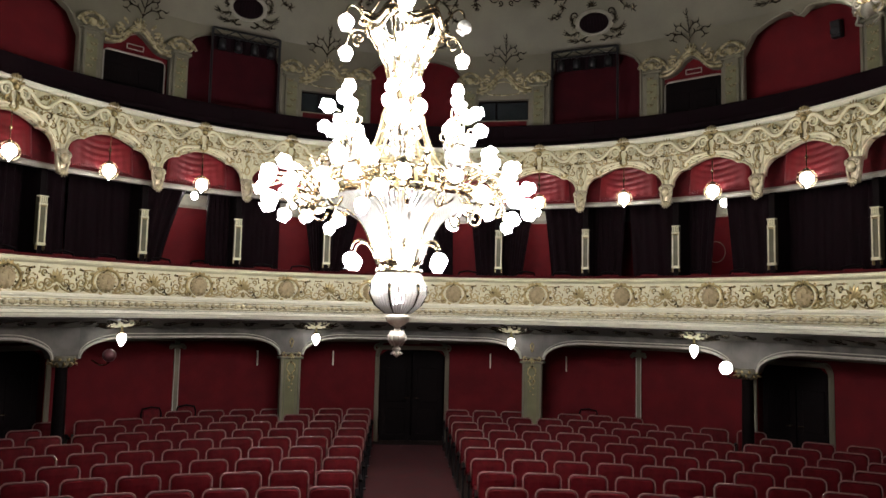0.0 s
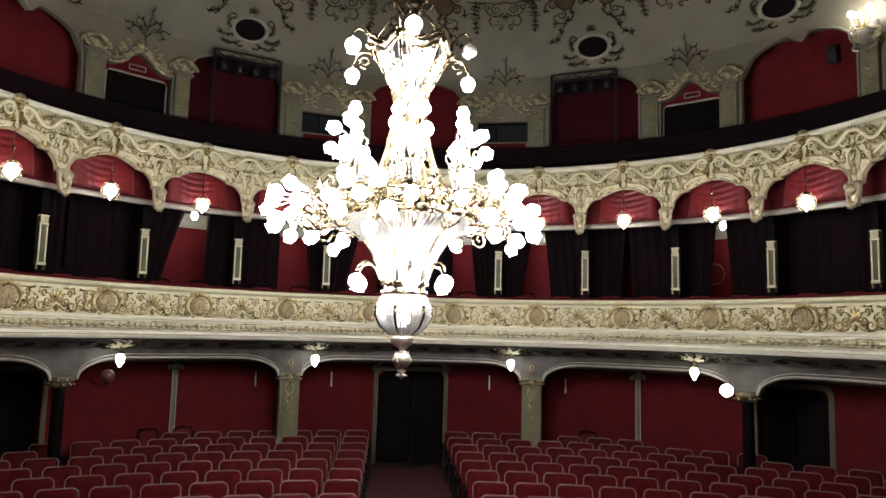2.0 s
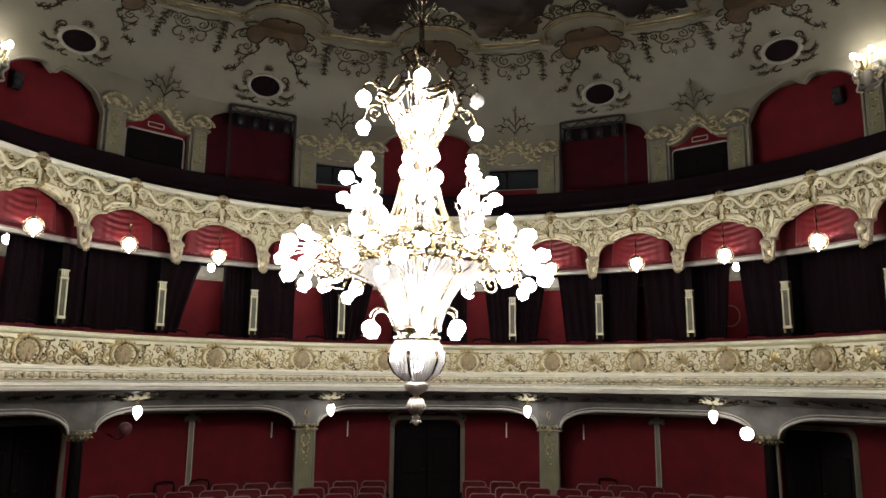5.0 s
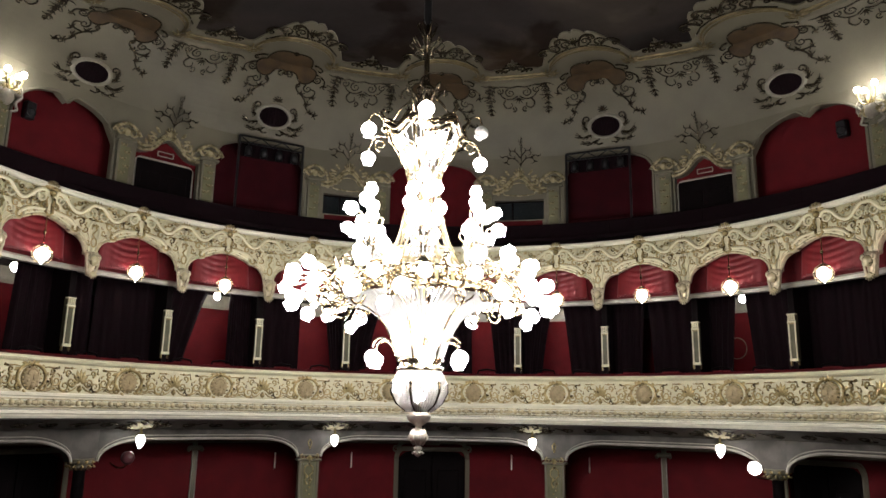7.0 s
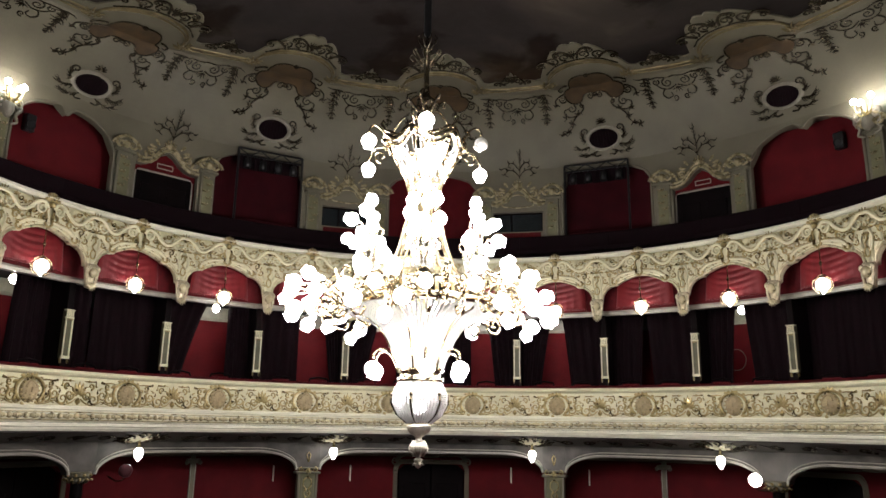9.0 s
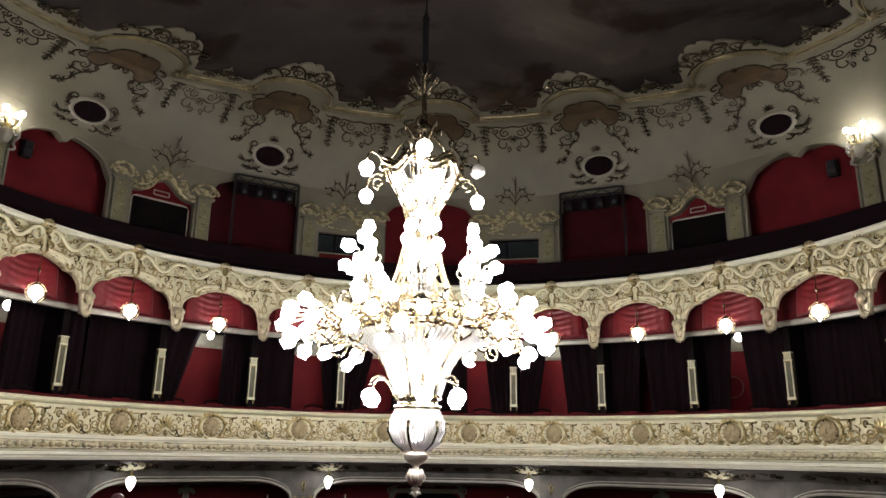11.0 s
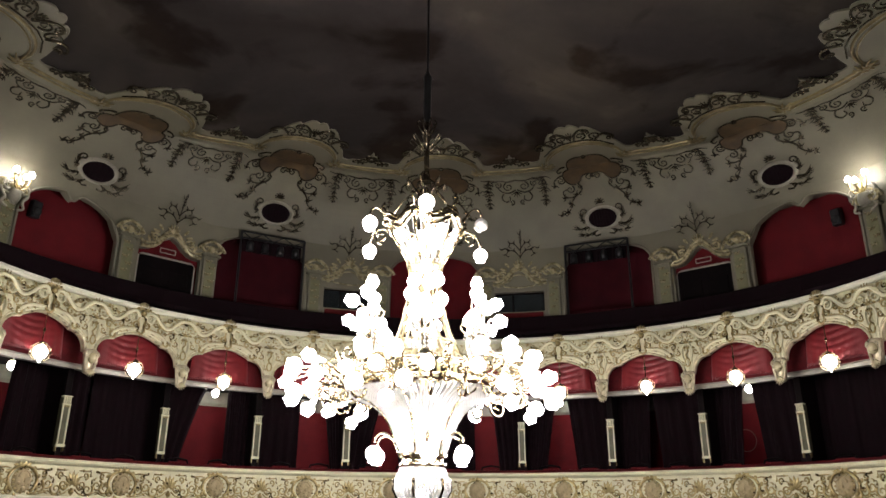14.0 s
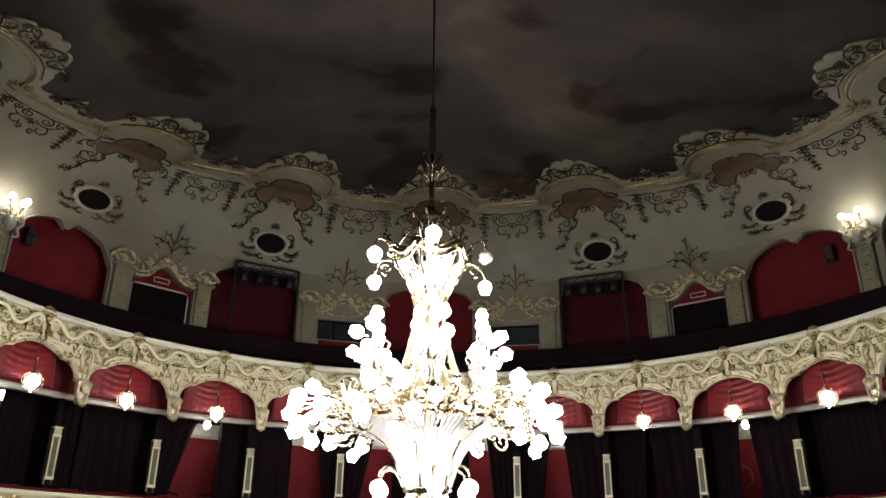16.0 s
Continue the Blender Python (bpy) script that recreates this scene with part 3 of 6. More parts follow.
px.tube(on_panel([(0, 6.1), (0.03, 6.0), (-0.03, 5.92), (0, 5.86)], RU, 0.085), 0.016, 5)
pier_leaf = px.mesh("pier_ornament", M_GOLD, True)

for i in range(-NB, NB):
    m = turned((i + 0.5) * BAY)
    panel = piece("front_panel", fascia, gallery, at=m)
    piece("arch_moulding", arch_edge, panel, "gilt arch moulding")
    piece("scroll_moulding", cream_scroll, panel)
    piece("gilt_scroll", gilt_scroll, panel, "gilt rocaille scrolls")
    piece("shell_crest", crest, panel, "gilt shell crest")
for i in range(-NB, NB + 1):
    m = turned(i * BAY)
    bracket = piece("console", console, gallery, "gilded mask console between the arches", m)
    piece("acanthus_leaf", console_leaf, bracket)
    piece("pier_ornament", pier_leaf, gallery, at=m)

# draped valance and lamp in each arch
vx = Build()
na, nzv = 36, 30
for i in range(na + 1):
    u = -1 + 2 * i / na
    s = 0.55 * u
    for j in range(nzv + 1):
        w = j / nzv
        spread = 1.0 + 0.10 * w
        sag = 0.034 * abs(math.sin(math.pi * (5.2 * w - 1.3 * (1 - u * u) + 0.10 * math.sin(4 * u)))) * (1 - u * u) ** 1.5 * (1 - 0.5 * w) + 0.010 * math.sin(24 * u) * w
        r = 7.46 - 0.13 * math.sqrt(max(0.0, 1 - u * u)) * (0.45 + 0.55 * w) - sag * 0.6
        z = 6.10 - 0.62 * w - 0.03 * abs(math.sin(9 * u)) * (w > 0.9)
        t = s * spread / 7.4
        vx.v.append((r * math.sin(t), CY + r * math.cos(t), z))
vx.f = [(i * (nzv + 1) + j, (i + 1) * (nzv + 1) + j, (i + 1) * (nzv + 1) + j + 1, i * (nzv + 1) + j + 1) for i in range(na) for j in range(nzv)]
valance_cloth = vx.mesh("cloth", M_SILK, True)
qx = Build()
for i in range(41):
    u = -1 + 2 * i / 40
    t = 0.6 * u / 7.4
    r = 7.455 - 0.13 * math.sqrt(max(0.0, 1 - u * u))
    p = Vector((r * math.sin(t), CY + r * math.cos(t), 5.475))
    qx.tube([p, p - Vector((0, 0, 0.045))], 0.009, 4)
fringe = qx.mesh("fringe", M_SILK, False)
for i in range(-NB, NB):
    m = turned((i + 0.5) * BAY)
    ob = empty("valance", m, "crimson silk valance with swags and fringe in the arch", "valance", "arcade valances")
    piece("cloth", valance_cloth, ob)
    tagged(piece("fringe", fringe, ob, "crimson fringe"), "crimson fringe", kind="stuff")

globe_big = Build().ball((0, 0, 0), 0.112, 18, 12)
globe_big.lathe([(0.04, -0.10), (0.03, -0.13), (0.008, -0.17)], 10)
globe_big = globe_big.mesh("globe", M_BAYGLOBE, True)
hoop = Build().tube([(0.16 * math.cos(a), 0, 0.16 * math.sin(a)) for a in np.linspace(0, 2 * math.pi, 18)], 0.005, 4).mesh("hoop", M_BRASS, True)
cage = Build().tube([(0.162 * math.cos(a), 0.162 * math.sin(a), 0) for a in np.linspace(0, 2 * math.pi, 20)], 0.006, 4).mesh("wire_cage", M_BRASS, True)
lid = Build().lathe([(0.001, 0.18), (0.05, 0.17), (0.055, 0.15), (0.03, 0.11)], 12).mesh("lid", M_BRASS, True)
rod = Build().tube([(0, 0, 0.15), (0, 0, 0.70)], 0.009, 6)
rod.lathe([(0.001, 0.42), (0.02, 0.40), (0.03, 0.37), (0.015, 0.33), (0.001, 0.32)], 10)
rod = rod.mesh("rod", M_BRASS, True)
for i in range(-NB, NB):
    p = ring_at((i + 0.5) * BAY, 7.17, 5.40)
    ob = empty("pendant_lamp", Matrix.Translation(p), "lit opal globe in a brass wire cage hung in an arch", "lamp", "arcade lamps")
    piece("globe", globe_big, ob, "glowing opal glass")
    wc = piece("wire_cage", cage, ob, "brass wire cage")
    piece("lid", lid, wc)
    for k in range(6):
        piece("hoop", hoop, wc, at=Matrix.Rotation(math.pi * k / 6, 4, "Z"))
    piece("rod", rod, ob)

# columns of the boxes
cb = Build()
cb.box((0, CY + 7.62, 4.42), (0.155, 0.12, 0.82), bevel=0.012)
col_shaft = cb.mesh("shaft", M_DEEPOLIVE)
cb = Build()
for x in (-0.075, 0.075):
    cb.box((x, CY + 7.555, 4.36), (0.03, 0.03, 0.68), bevel=0.006)
cb.box((0, CY + 7.56, 4.03), (0.2, 0.05, 0.05), bevel=0.008)
cb.box((0, CY + 7.56, 4.705), (0.2, 0.05, 0.03), bevel=0.008)
for i in range(4):
    cb.box((-0.066 + 0.044 * i, CY + 7.555, 4.785), (0.026, 0.035, 0.12), bevel=0.006)
cb.box((0, CY + 7.58, 4.84), (0.2, 0.1, 0.02), bevel=0.006)
col_frame = cb.mesh("fluting", M_CREAM)
cb = Build()
for i in range(4):
    cb.ball((-0.06 + 0.04 * i, CY + 7.55, 4.675), 0.016, 8, 6)
for x in (-0.085, 0.085):
    cb.box((x, CY + 7.58, 3.97), (0.03, 0.05, 0.08), bevel=0.006)
col_gilt = cb.mesh("gilt_base", M_GOLD)
cb = Build().box((0, CY + 7.63, 5.1), (0.15, 0.1, 0.54), bevel=0.01)
cb.box((0, CY + 7.65, 3.9), (0.13, 0.12, 0.22), bevel=0.01)
col_upper = cb.mesh("upper_post", M_DARK)
for i in range(-NB, NB + 1):
    ob = empty("box_column", turned(i * BAY), "slim olive column with white fluted frame between the boxes", "column", "box columns")
    ob.matrix_basis = ob.matrix_basis @ Matrix.Diagonal((0.8, 1, 1, 1))
    piece("shaft", col_shaft, ob)
    piece("fluting", col_frame, ob, "white fluted frame")
    piece("gilt_base", col_gilt, ob)
    piece("upper_post", col_upper, ob, "dark upper post")


# ---- chandelier ----
CX, CZ, CS = -0.33, 2.50, 1.05
chand = empty("chandelier", Matrix.Translation((CX, CY, CZ)) @ Matrix.Rotation(radians(12), 4, "Z") @ Matrix.Scale(CS, 4), "gilt brass chandelier with lit rose-glass globes and crystal baskets", "chandelier")
rose = Build()
rose.lathe([(max(0.001, 0.084 * math.sin(math.pi * k / 12)), 0.080 * math.cos(math.pi * k / 12)) for k in range(12)], 24, ripple=0.03, lobes=8)
rose.lathe([(0.026, -0.074), (0.044, -0.075), (0.056, -0.087), (0.036, -0.084), (0.001, -0.080)], 24, ripple=0.12, lobes=6)
rose_me = rose.mesh("globe", M_GLOBE, True)
cap = Build().lathe([(0.001, 0.105), (0.012, 0.10), (0.016, 0.088), (0.030, 0.080), (0.036, 0.068), (0.02, 0.07)], 12).mesh("socket", M_BRASS, True)


def globe(at, parent, size=1.0, tilt=(0, 0, 0)):
    m = Matrix.LocRotScale(at, Euler([radians(a) for a in tilt]), (size, size, size))
    g = piece("globe", rose_me, parent, "glowing frosted rose glass", m)
    return g


def socket(at, parent, size=1.0, tilt=(0, 0, 0)):
    size *= 0.7
    return piece("socket", cap, parent, at=Matrix.LocRotScale(at, Euler([radians(a) for a in tilt]), (size, size, size)))


def bezier(p, n=14):
    p = [Vector(q) for q in p]
    out = []
    for i in range(n + 1):
        t = i / n
        q = p[:]
        while len(q) > 1:
            q = [a.lerp(c, t) for a, c in zip(q, q[1:])]
        out.append(q[0])
    return out


# finial, lower vase, stem
b = Build()
b.lathe([(0.001, 0.0), (0.02, 0.015), (0.03, 0.04), (0.018, 0.06), (0.045, 0.085), (0.05, 0.10), (0.02, 0.12), (0.05, 0.145), (0.095, 0.19), (0.105, 0.23), (0.085, 0.275), (0.04, 0.30),
         (0.035, 0.33), (0.08, 0.36), (0.125, 0.40), (0.14, 0.44), (0.13, 0.46), (0.06, 0.475), (0.001, 0.48)], 20)
for i in range(8):
    t = 2 * math.pi * i / 8
    b.tube([(0.05 * math.cos(t), 0.05 * math.sin(t), 0.13), (0.108 * math.cos(t), 0.108 * math.sin(t), 0.21), (0.06 * math.cos(t), 0.06 * math.sin(t), 0.30)], 0.012, 5)
    b.tube([(0.02 * math.cos(t), 0.02 * math.sin(t), 0.02), (0.05 * math.cos(t), 0.05 * math.sin(t), 0.06), (0.065 * math.cos(t), 0.065 * math.sin(t), 0.035)], 0.008, 5)
b.obj("finial", M_SILVER, chand, "turned brass finial with leaves", True)


def crystals(prof, strands, beads, size, seed):
    """Strings of cut beads along the profile of a basket."""
    b = Build()
    pts = [Vector((r, 0, z)) for r, z in prof]
    length = [0]
    for p, q in zip(pts, pts[1:]):
        length.append(length[-1] + (q - p).length)
    for i in range(strands):
        t = 2 * math.pi * i / strands
        for j in range(beads):
            d = length[-1] * (j + 0.5) / beads
            k = max(x for x in range(len(pts) - 1) if length[x] <= d + 1e-9)
            p = pts[k].lerp(pts[k + 1], (d - length[k]) / max(1e-6, length[k + 1] - length[k]))
            c = Vector((p.x * math.cos(t), p.x * math.sin(t), p.z))
            s = size * (0.85 + 0.3 * ((i * 7 + j * 3 + seed) % 5) / 4)
            b.add([c + Vector(v) * s for v in ((1, 0, 0), (-1, 0, 0), (0, 1, 0), (0, -1, 0), (0, 0, 1.5), (0, 0, -1.5))],
                  [(0, 2, 4), (2, 1, 4), (1, 3, 4), (3, 0, 4), (2, 0, 5), (1, 2, 5), (3, 1, 5), (0, 3, 5)])
    return b


tagged(crystals([(0.13, 0.50), (0.24, 0.58), (0.30, 0.70), (0.30, 0.79), (0.23, 0.93)], 46, 22, 0.019, 1).obj("crystal_vase", M_CRYSTAL, chand, "strings of cut crystal"), kind="stuff")
b = Build()
b.lathe([(0.22, 0.92), (0.26, 0.94), (0.265, 0.97), (0.22, 0.985), (0.23, 1.03), (0.27, 1.05), (0.26, 1.08), (0.21, 1.09), (0.19, 0.98), (0.20, 0.94)], 24)
for i in range(6):
    t = 2 * math.pi * i / 6
    c, s = math.cos(t), math.sin(t)
    Build().tube([(r * c, r * s, z) for r, z in ((0.15, 0.49), (0.265, 0.58), (0.325, 0.70), (0.32, 0.78))], 0.018, 6, (0.5, 0.9)).ball((0.315 * c, 0.315 * s, 0.79), 0.022, 8, 6).obj("vase_leaf", M_BRONZE, chand, "dark bronze leaf", True)
b.obj("vase_collar", M_BRASS, chand, smooth=True)
tagged(crystals([(0.25, 1.09), (0.30, 1.24), (0.37, 1.40), (0.46, 1.54), (0.60, 1.64), (0.78, 1.70), (0.86, 1.75)], 84, 34, 0.022, 2).obj("crystal_basket", M_CRYSTAL, chand, "wide basket of crystal strings"), kind="stuff")
for i in range(6):                                    # bulbs inside the baskets
    t = 2 * math.pi * (i + 0.5) / 6
    globe((0.52 * math.cos(t), 0.52 * math.sin(t), 1.70), chand, 0.85)
    globe((0.24 * math.cos(t), 0.24 * math.sin(t), 1.47), chand, 0.8)
globe((0.0, 0.0, 0.66), chand, 0.9)
globe((0.0, 0.0, 0.85), chand, 0.9)
globe((0.0, 0.0, 1.30), chand, 1.2)
b = Build()
for i in range(6):
    t = 2 * math.pi * i / 6
    b.tube([(r * math.cos(t), r * math.sin(t), z) for r, z in ((0.26, 1.08), (0.315, 1.24), (0.385, 1.39), (0.48, 1.53), (0.62, 1.63), (0.80, 1.69), (0.87, 1.77))], 0.013, 6)
b.obj("basket_frame", M_BRASS, chand, smooth=True)
b = Build()
b.lathe([(0.87, 1.74), (0.93, 1.76), (0.94, 1.80), (0.88, 1.83), (0.72, 1.86), (0.60, 1.90), (0.57, 1.98), (0.62, 2.02), (0.60, 2.06), (0.52, 2.07), (0.50, 1.90), (0.78, 1.78)], 48, ripple=0.025, lobes=12)
b.obj("main_ring", M_BRASS, chand, "moulded brass ring", True)
b = Build()
for i in range(24):
    t = 2 * math.pi * i / 24
    c, s = math.cos(t), math.sin(t)
    b.tube([(0.63 * c, 0.63 * s, 2.0), (0.70 * c, 0.70 * s, 1.95), (0.72 * c, 0.72 * s, 1.86)], 0.022, 6, (0.5, 1))
    b.ball((0.945 * c, 0.945 * s, 1.79), 0.026, 8, 6)
b.obj("ring_leaves", M_GOLD, chand, smooth=True)

# main arms with their clusters of globes
scroll = Build()
for zz, rr in ((1.72, 0.12), (1.96, 0.10)):
    scroll.tube([(1.06 + x, 0.0, zz + z) for x, z in spiral(0.05, 0, rr, 1.3, 3.1, 1)], 0.02, 6, (1, 0.5))
scroll.tube(bezier([(0.9, 0, 1.84), (1.05, 0, 1.72), (1.2, 0, 1.8), (1.28, 0, 1.98)]), 0.026, 6, (1, 0.5))
scroll_me = scroll.mesh("arm_scroll", M_BRASS, True)
ENDS = ((0.0, 1.53, 1.80, 70), (-0.25, 1.44, 1.66, 60), (0.25, 1.44, 1.66, 60), (-0.16, 1.46, 1.96, 100), (0.16, 1.46, 1.96, 100), (0.02, 1.28, 1.52, 20),
        (-0.42, 1.24, 1.84, 80), (0.42, 1.24, 1.84, 80), (0.0, 1.30, 2.10, 130), (-0.30, 1.16, 2.06, 140))
for dy, r, z, lean in ENDS:
    end = Vector((r, dy, z))
    out = Vector((-math.sin(radians(lean)), 0, math.cos(radians(lean))))       # from the globe back to its arm
    side = math.degrees(math.atan2(dy, r - 0.5)) * 0.6
    out = Matrix.Rotation(radians(side), 3, "Z") @ out
    me = Build().tube(bezier([(0.86, dy * 0.2, 1.88), (1.0, dy * 0.5, z - 0.12), (r - 0.35, dy * 0.9, z + 0.22), end + out * 0.30, end + out * 0.09]), 0.014, 6).mesh("arm", M_BRASS, True)
    for i in range(6):
        a = piece("arm", me, chand, at=Matrix.Rotation(radians(60 * i), 4, "Z"))
        globe(end, a, 0.92 + 0.06 * ((i * 3 + int(10 * r)) % 3 - 1), (0, -lean, side))
        socket(end, a, 1.0, (0, -lean, side))
for i in range(6):
    piece("arm_scroll", scroll_me, chand, at=Matrix.Rotation(radians(60 * i), 4, "Z"))
    for d, dz in ((-21, -0.06), (21, -0.06), (30, 0.08)):
        piece("arm_scroll", scroll_me, chand, at=Matrix.Rotation(radians(60 * i + d), 4, "Z") @ Matrix.Translation((-0.03, 0, dz)))

# middle tier: ribs flaring from the neck, S-arms with globes
b = Build()
for i in range(12):
    t = 2 * math.pi * (i + 0.5) / 12
    c, s = math.cos(t), math.sin(t)
    b.tube([Vector((r * c, r * s, z)) for r, z in ((0.56, 2.06), (0.41, 2.20), (0.30, 2.44), (0.225, 2.70), (0.185, 2.95), (0.175, 3.12), (0.22, 3.30))], 0.015, 6)
b.obj("rib", M_RAIL, chand, "slender brass ribs", True)
b = Build()
for z, r in ((2.30, 0.36), (2.74, 0.215), (3.02, 0.18), (3.24, 0.20)):
    b.tube([(r * math.cos(a), r * math.sin(a), z) for a in np.linspace(0, 2 * math.pi, 30)], 0.018, 6)
for i in range(12):
    t = 2 * math.pi * i / 12
    c, s = math.cos(t), math.sin(t)
    b.tube([((0.30 - 0.014 * k) * c - 0.05 * math.sin(k) * s, (0.30 - 0.014 * k) * s + 0.05 * math.sin(k) * c, 2.42 + 0.06 * k) for k in range(8)], 0.010, 5)
b.tube([(0, 0, 0.45), (0, 0, 4.4)], 0.045, 10)
b.lathe([(0.05, 2.0), (0.16, 2.06), (0.18, 2.16), (0.08, 2.3), (0.06, 2.45), (0.12, 2.56), (0.14, 2.66), (0.09, 2.78), (0.06, 2.9), (0.05, 3.1)], 16)
b.obj("stem", M_RAIL, chand, smooth=True)
tagged(crystals([(0.50, 2.10), (0.36, 2.28), (0.26, 2.52), (0.19, 2.85), (0.165, 3.2)], 8, 22, 0.011, 3).obj("crystal_neck", M_CRYSTAL, chand, "crystal strings along the neck"), kind="stuff")
candle = Build()                                      # turned stem that carries one cluster
candle.lathe([(0.001, 1.98), (0.07, 2.0), (0.10, 2.06), (0.05, 2.13), (0.035, 2.24), (0.06, 2.32), (0.085, 2.40), (0.05, 2.48), (0.03, 2.58), (0.045, 2.66), (0.02, 2.74), (0.001, 2.76)], 12, (0.62, 0, 0))
for q in range(6):
    e = math.pi * q / 3
    candle.tube([(0.62 + r * math.cos(e), r * math.sin(e), z) for r, z in ((0.05, 2.38), (0.12, 2.44), (0.15, 2.38), (0.12, 2.33))], 0.011, 5)
candle_me = candle.mesh("candelabrum_stem", M_BRASS, True)
drops_me = crystals([(0.03, 2.62), (0.10, 2.52), (0.15, 2.40), (0.12, 2.24), (0.07, 2.12)], 14, 12, 0.016, 6).mesh("crystal_tassel", M_CRYSTAL)
TIER = ((0.0, 0.62, 3.04, 180), (-0.13, 0.60, 2.88, 150), (0.13, 0.66, 2.88, 150), (0.04, 0.84, 2.80, 110), (-0.15, 0.72, 2.70, 100), (0.17, 0.58, 2.68, 100), (-0.02, 0.88, 2.58, 80), (0.12, 0.78, 2.50, 70), (-0.12, 0.52, 2.56, 120))
for i in range(4):
    turn = Matrix.Rotation(radians(90 * i - 12), 4, "Z")
    piece("candelabrum_stem", candle_me, chand, at=turn)
    tagged(piece("crystal_tassel", drops_me, chand, at=turn @ Matrix.Translation((0.62, 0, 0))), kind="stuff")
for dy, r, z, lean in TIER:
    end = Vector((r, dy, z))
    out = Vector((-math.sin(radians(lean)), 0, math.cos(radians(lean))))
    me = Build().tube(bezier([(0.62, 0, 2.36), (0.62 + (r - 0.62) * 0.6, dy * 0.8, z - 0.25), end + out * 0.2, end + out * 0.09]), 0.011, 6).mesh("upper_arm", M_BRASS, True)
    for i in range(4):
        a = piece("upper_arm", me, chand, at=Matrix.Rotation(radians(90 * i - 12), 4, "Z"))
        globe(end, a, 0.90 + 0.06 * ((i * 2 + int(20 * r)) % 3 - 1), (0, -lean, 0))
        socket(end, a, 0.95, (0, -lean, 0))

# crystal cup and crown
tagged(crystals([(0.18, 3.22), (0.22, 3.34), (0.30, 3.5), (0.37, 3.62), (0.42, 3.72)], 26, 16, 0.015, 4).obj("crystal_cup", M_CRYSTAL, chand, "cup of crystal strings"), kind="stuff")
for i in range(3):
    t = 2 * math.pi * i / 3
    globe((0.16 * math.cos(t), 0.16 * math.sin(t), 3.58), chand, 0.9)
for i in range(3):
    t = 2 * math.pi * (i + 0.5) / 3
    globe((0.31 * math.cos(t), 0.31 * math.sin(t), 3.64), chand, 0.85)
b = Build()
n = 60
band = []
for i in range(n + 1):
    t = 2 * math.pi * i / n
    w = 0.05 * math.cos(6 * t)
    band.append((t, w))
for zz, rr, th in ((3.70, 0.43, 0.024), (3.77, 0.46, 0.032), (3.83, 0.45, 0.02)):
    b.tube([(rr * (1 + 0.06 * math.cos(6 * t)) * math.cos(t), rr * (1 + 0.06 * math.cos(6 * t)) * math.sin(t), zz + w) for t, w in band], th, 6)
for i in range(6):
    t = 2 * math.pi * i / 6
    c, s = math.cos(t), math.sin(t)
    b.tube([(r * c, r * s, z) for r, z in ((0.22, 3.30), (0.32, 3.48), (0.40, 3.62), (0.45, 3.76), (0.48, 3.90), (0.55, 3.97), (0.51, 4.01))], 0.022, 6)
    b.ball((0.49 * c, 0.49 * s, 3.76), 0.045, 8, 6)
b.obj("crown", M_BRASS, chand, "wavy brass crown band", True)
M_ROSE = material("unlit_rose_glass", (0.5, 0.49, 0.45), 0.25, vary=0.25, scale=40, bump=0.4, spec=0.6)
carm = Build()
cend, cend2 = (0.68, 0.0, 3.80), (0.67, 0.05, 3.42)
carm.tube(bezier([(0.47, 0, 3.82), (0.52, 0, 4.0), (0.64, 0, 4.06), (0.68, 0, 3.98), (0.68, 0, 3.90)]), 0.012, 6)
carm.tube(bezier([(0.42, 0.02, 3.62), (0.48, 0.03, 3.76), (0.63, 0.05, 3.72), (0.67, 0.05, 3.52)]), 0.012, 6)
carm.tube([(0.50 + x, 0, 3.60 + z) for x, z in spiral(0.03, 0, 0.08, 1.3, 4.7, 1)], 0.012, 6, (1, 0.5))
carm_me = carm.mesh("crown_arm", M_BRASS, True)
dark_rose = rose.mesh("globe", M_ROSE, True)
for i in range(4):
    a = piece("crown_arm", carm_me, chand, at=Matrix.Rotation(radians(90 * i - 12), 4, "Z"))
    if i == 0:
        piece("globe", dark_rose, a, "unlit rose glass", Matrix.Translation(cend) @ Matrix.Rotation(radians(35), 4, "Y"))
    else:
        globe(cend, a, 1.05)
    socket(cend, a)
    globe(cend2, a, 0.95)
    socket(cend2, a)
globe((0, 0, 3.90), chand, 0.9, (180, 0, 0))
# lower arms
larm = Build()
lend = (0.56, 0, 1.06)
larm.tube(bezier([(0.27, 0, 1.04), (0.34, 0, 1.32), (0.52, 0, 1.34), (0.56, 0, 1.18)]), 0.014, 6)
larm_me = larm.mesh("lower_arm", M_BRASS, True)
for i in range(6):
    a = piece("lower_arm", larm_me, chand, at=Matrix.Rotation(radians(60 * i + (8 if i % 2 else 24)), 4, "Z"))
    globe(lend, a, 1.05)
    socket(lend, a, 1.05)
# suspension
b = Build()
b.lathe([(0.05, 3.98), (0.10, 4.02), (0.12, 4.08), (0.06, 4.14), (0.05, 4.22), (0.11, 4.28), (0.12, 4.34), (0.05, 4.4), (0.035, 4.5), (0.03, 4.9), (0.045, 4.95), (0.06, 5.0), (0.03, 5.05), (0.02, 5.2), (0.001, 5.2)], 16)
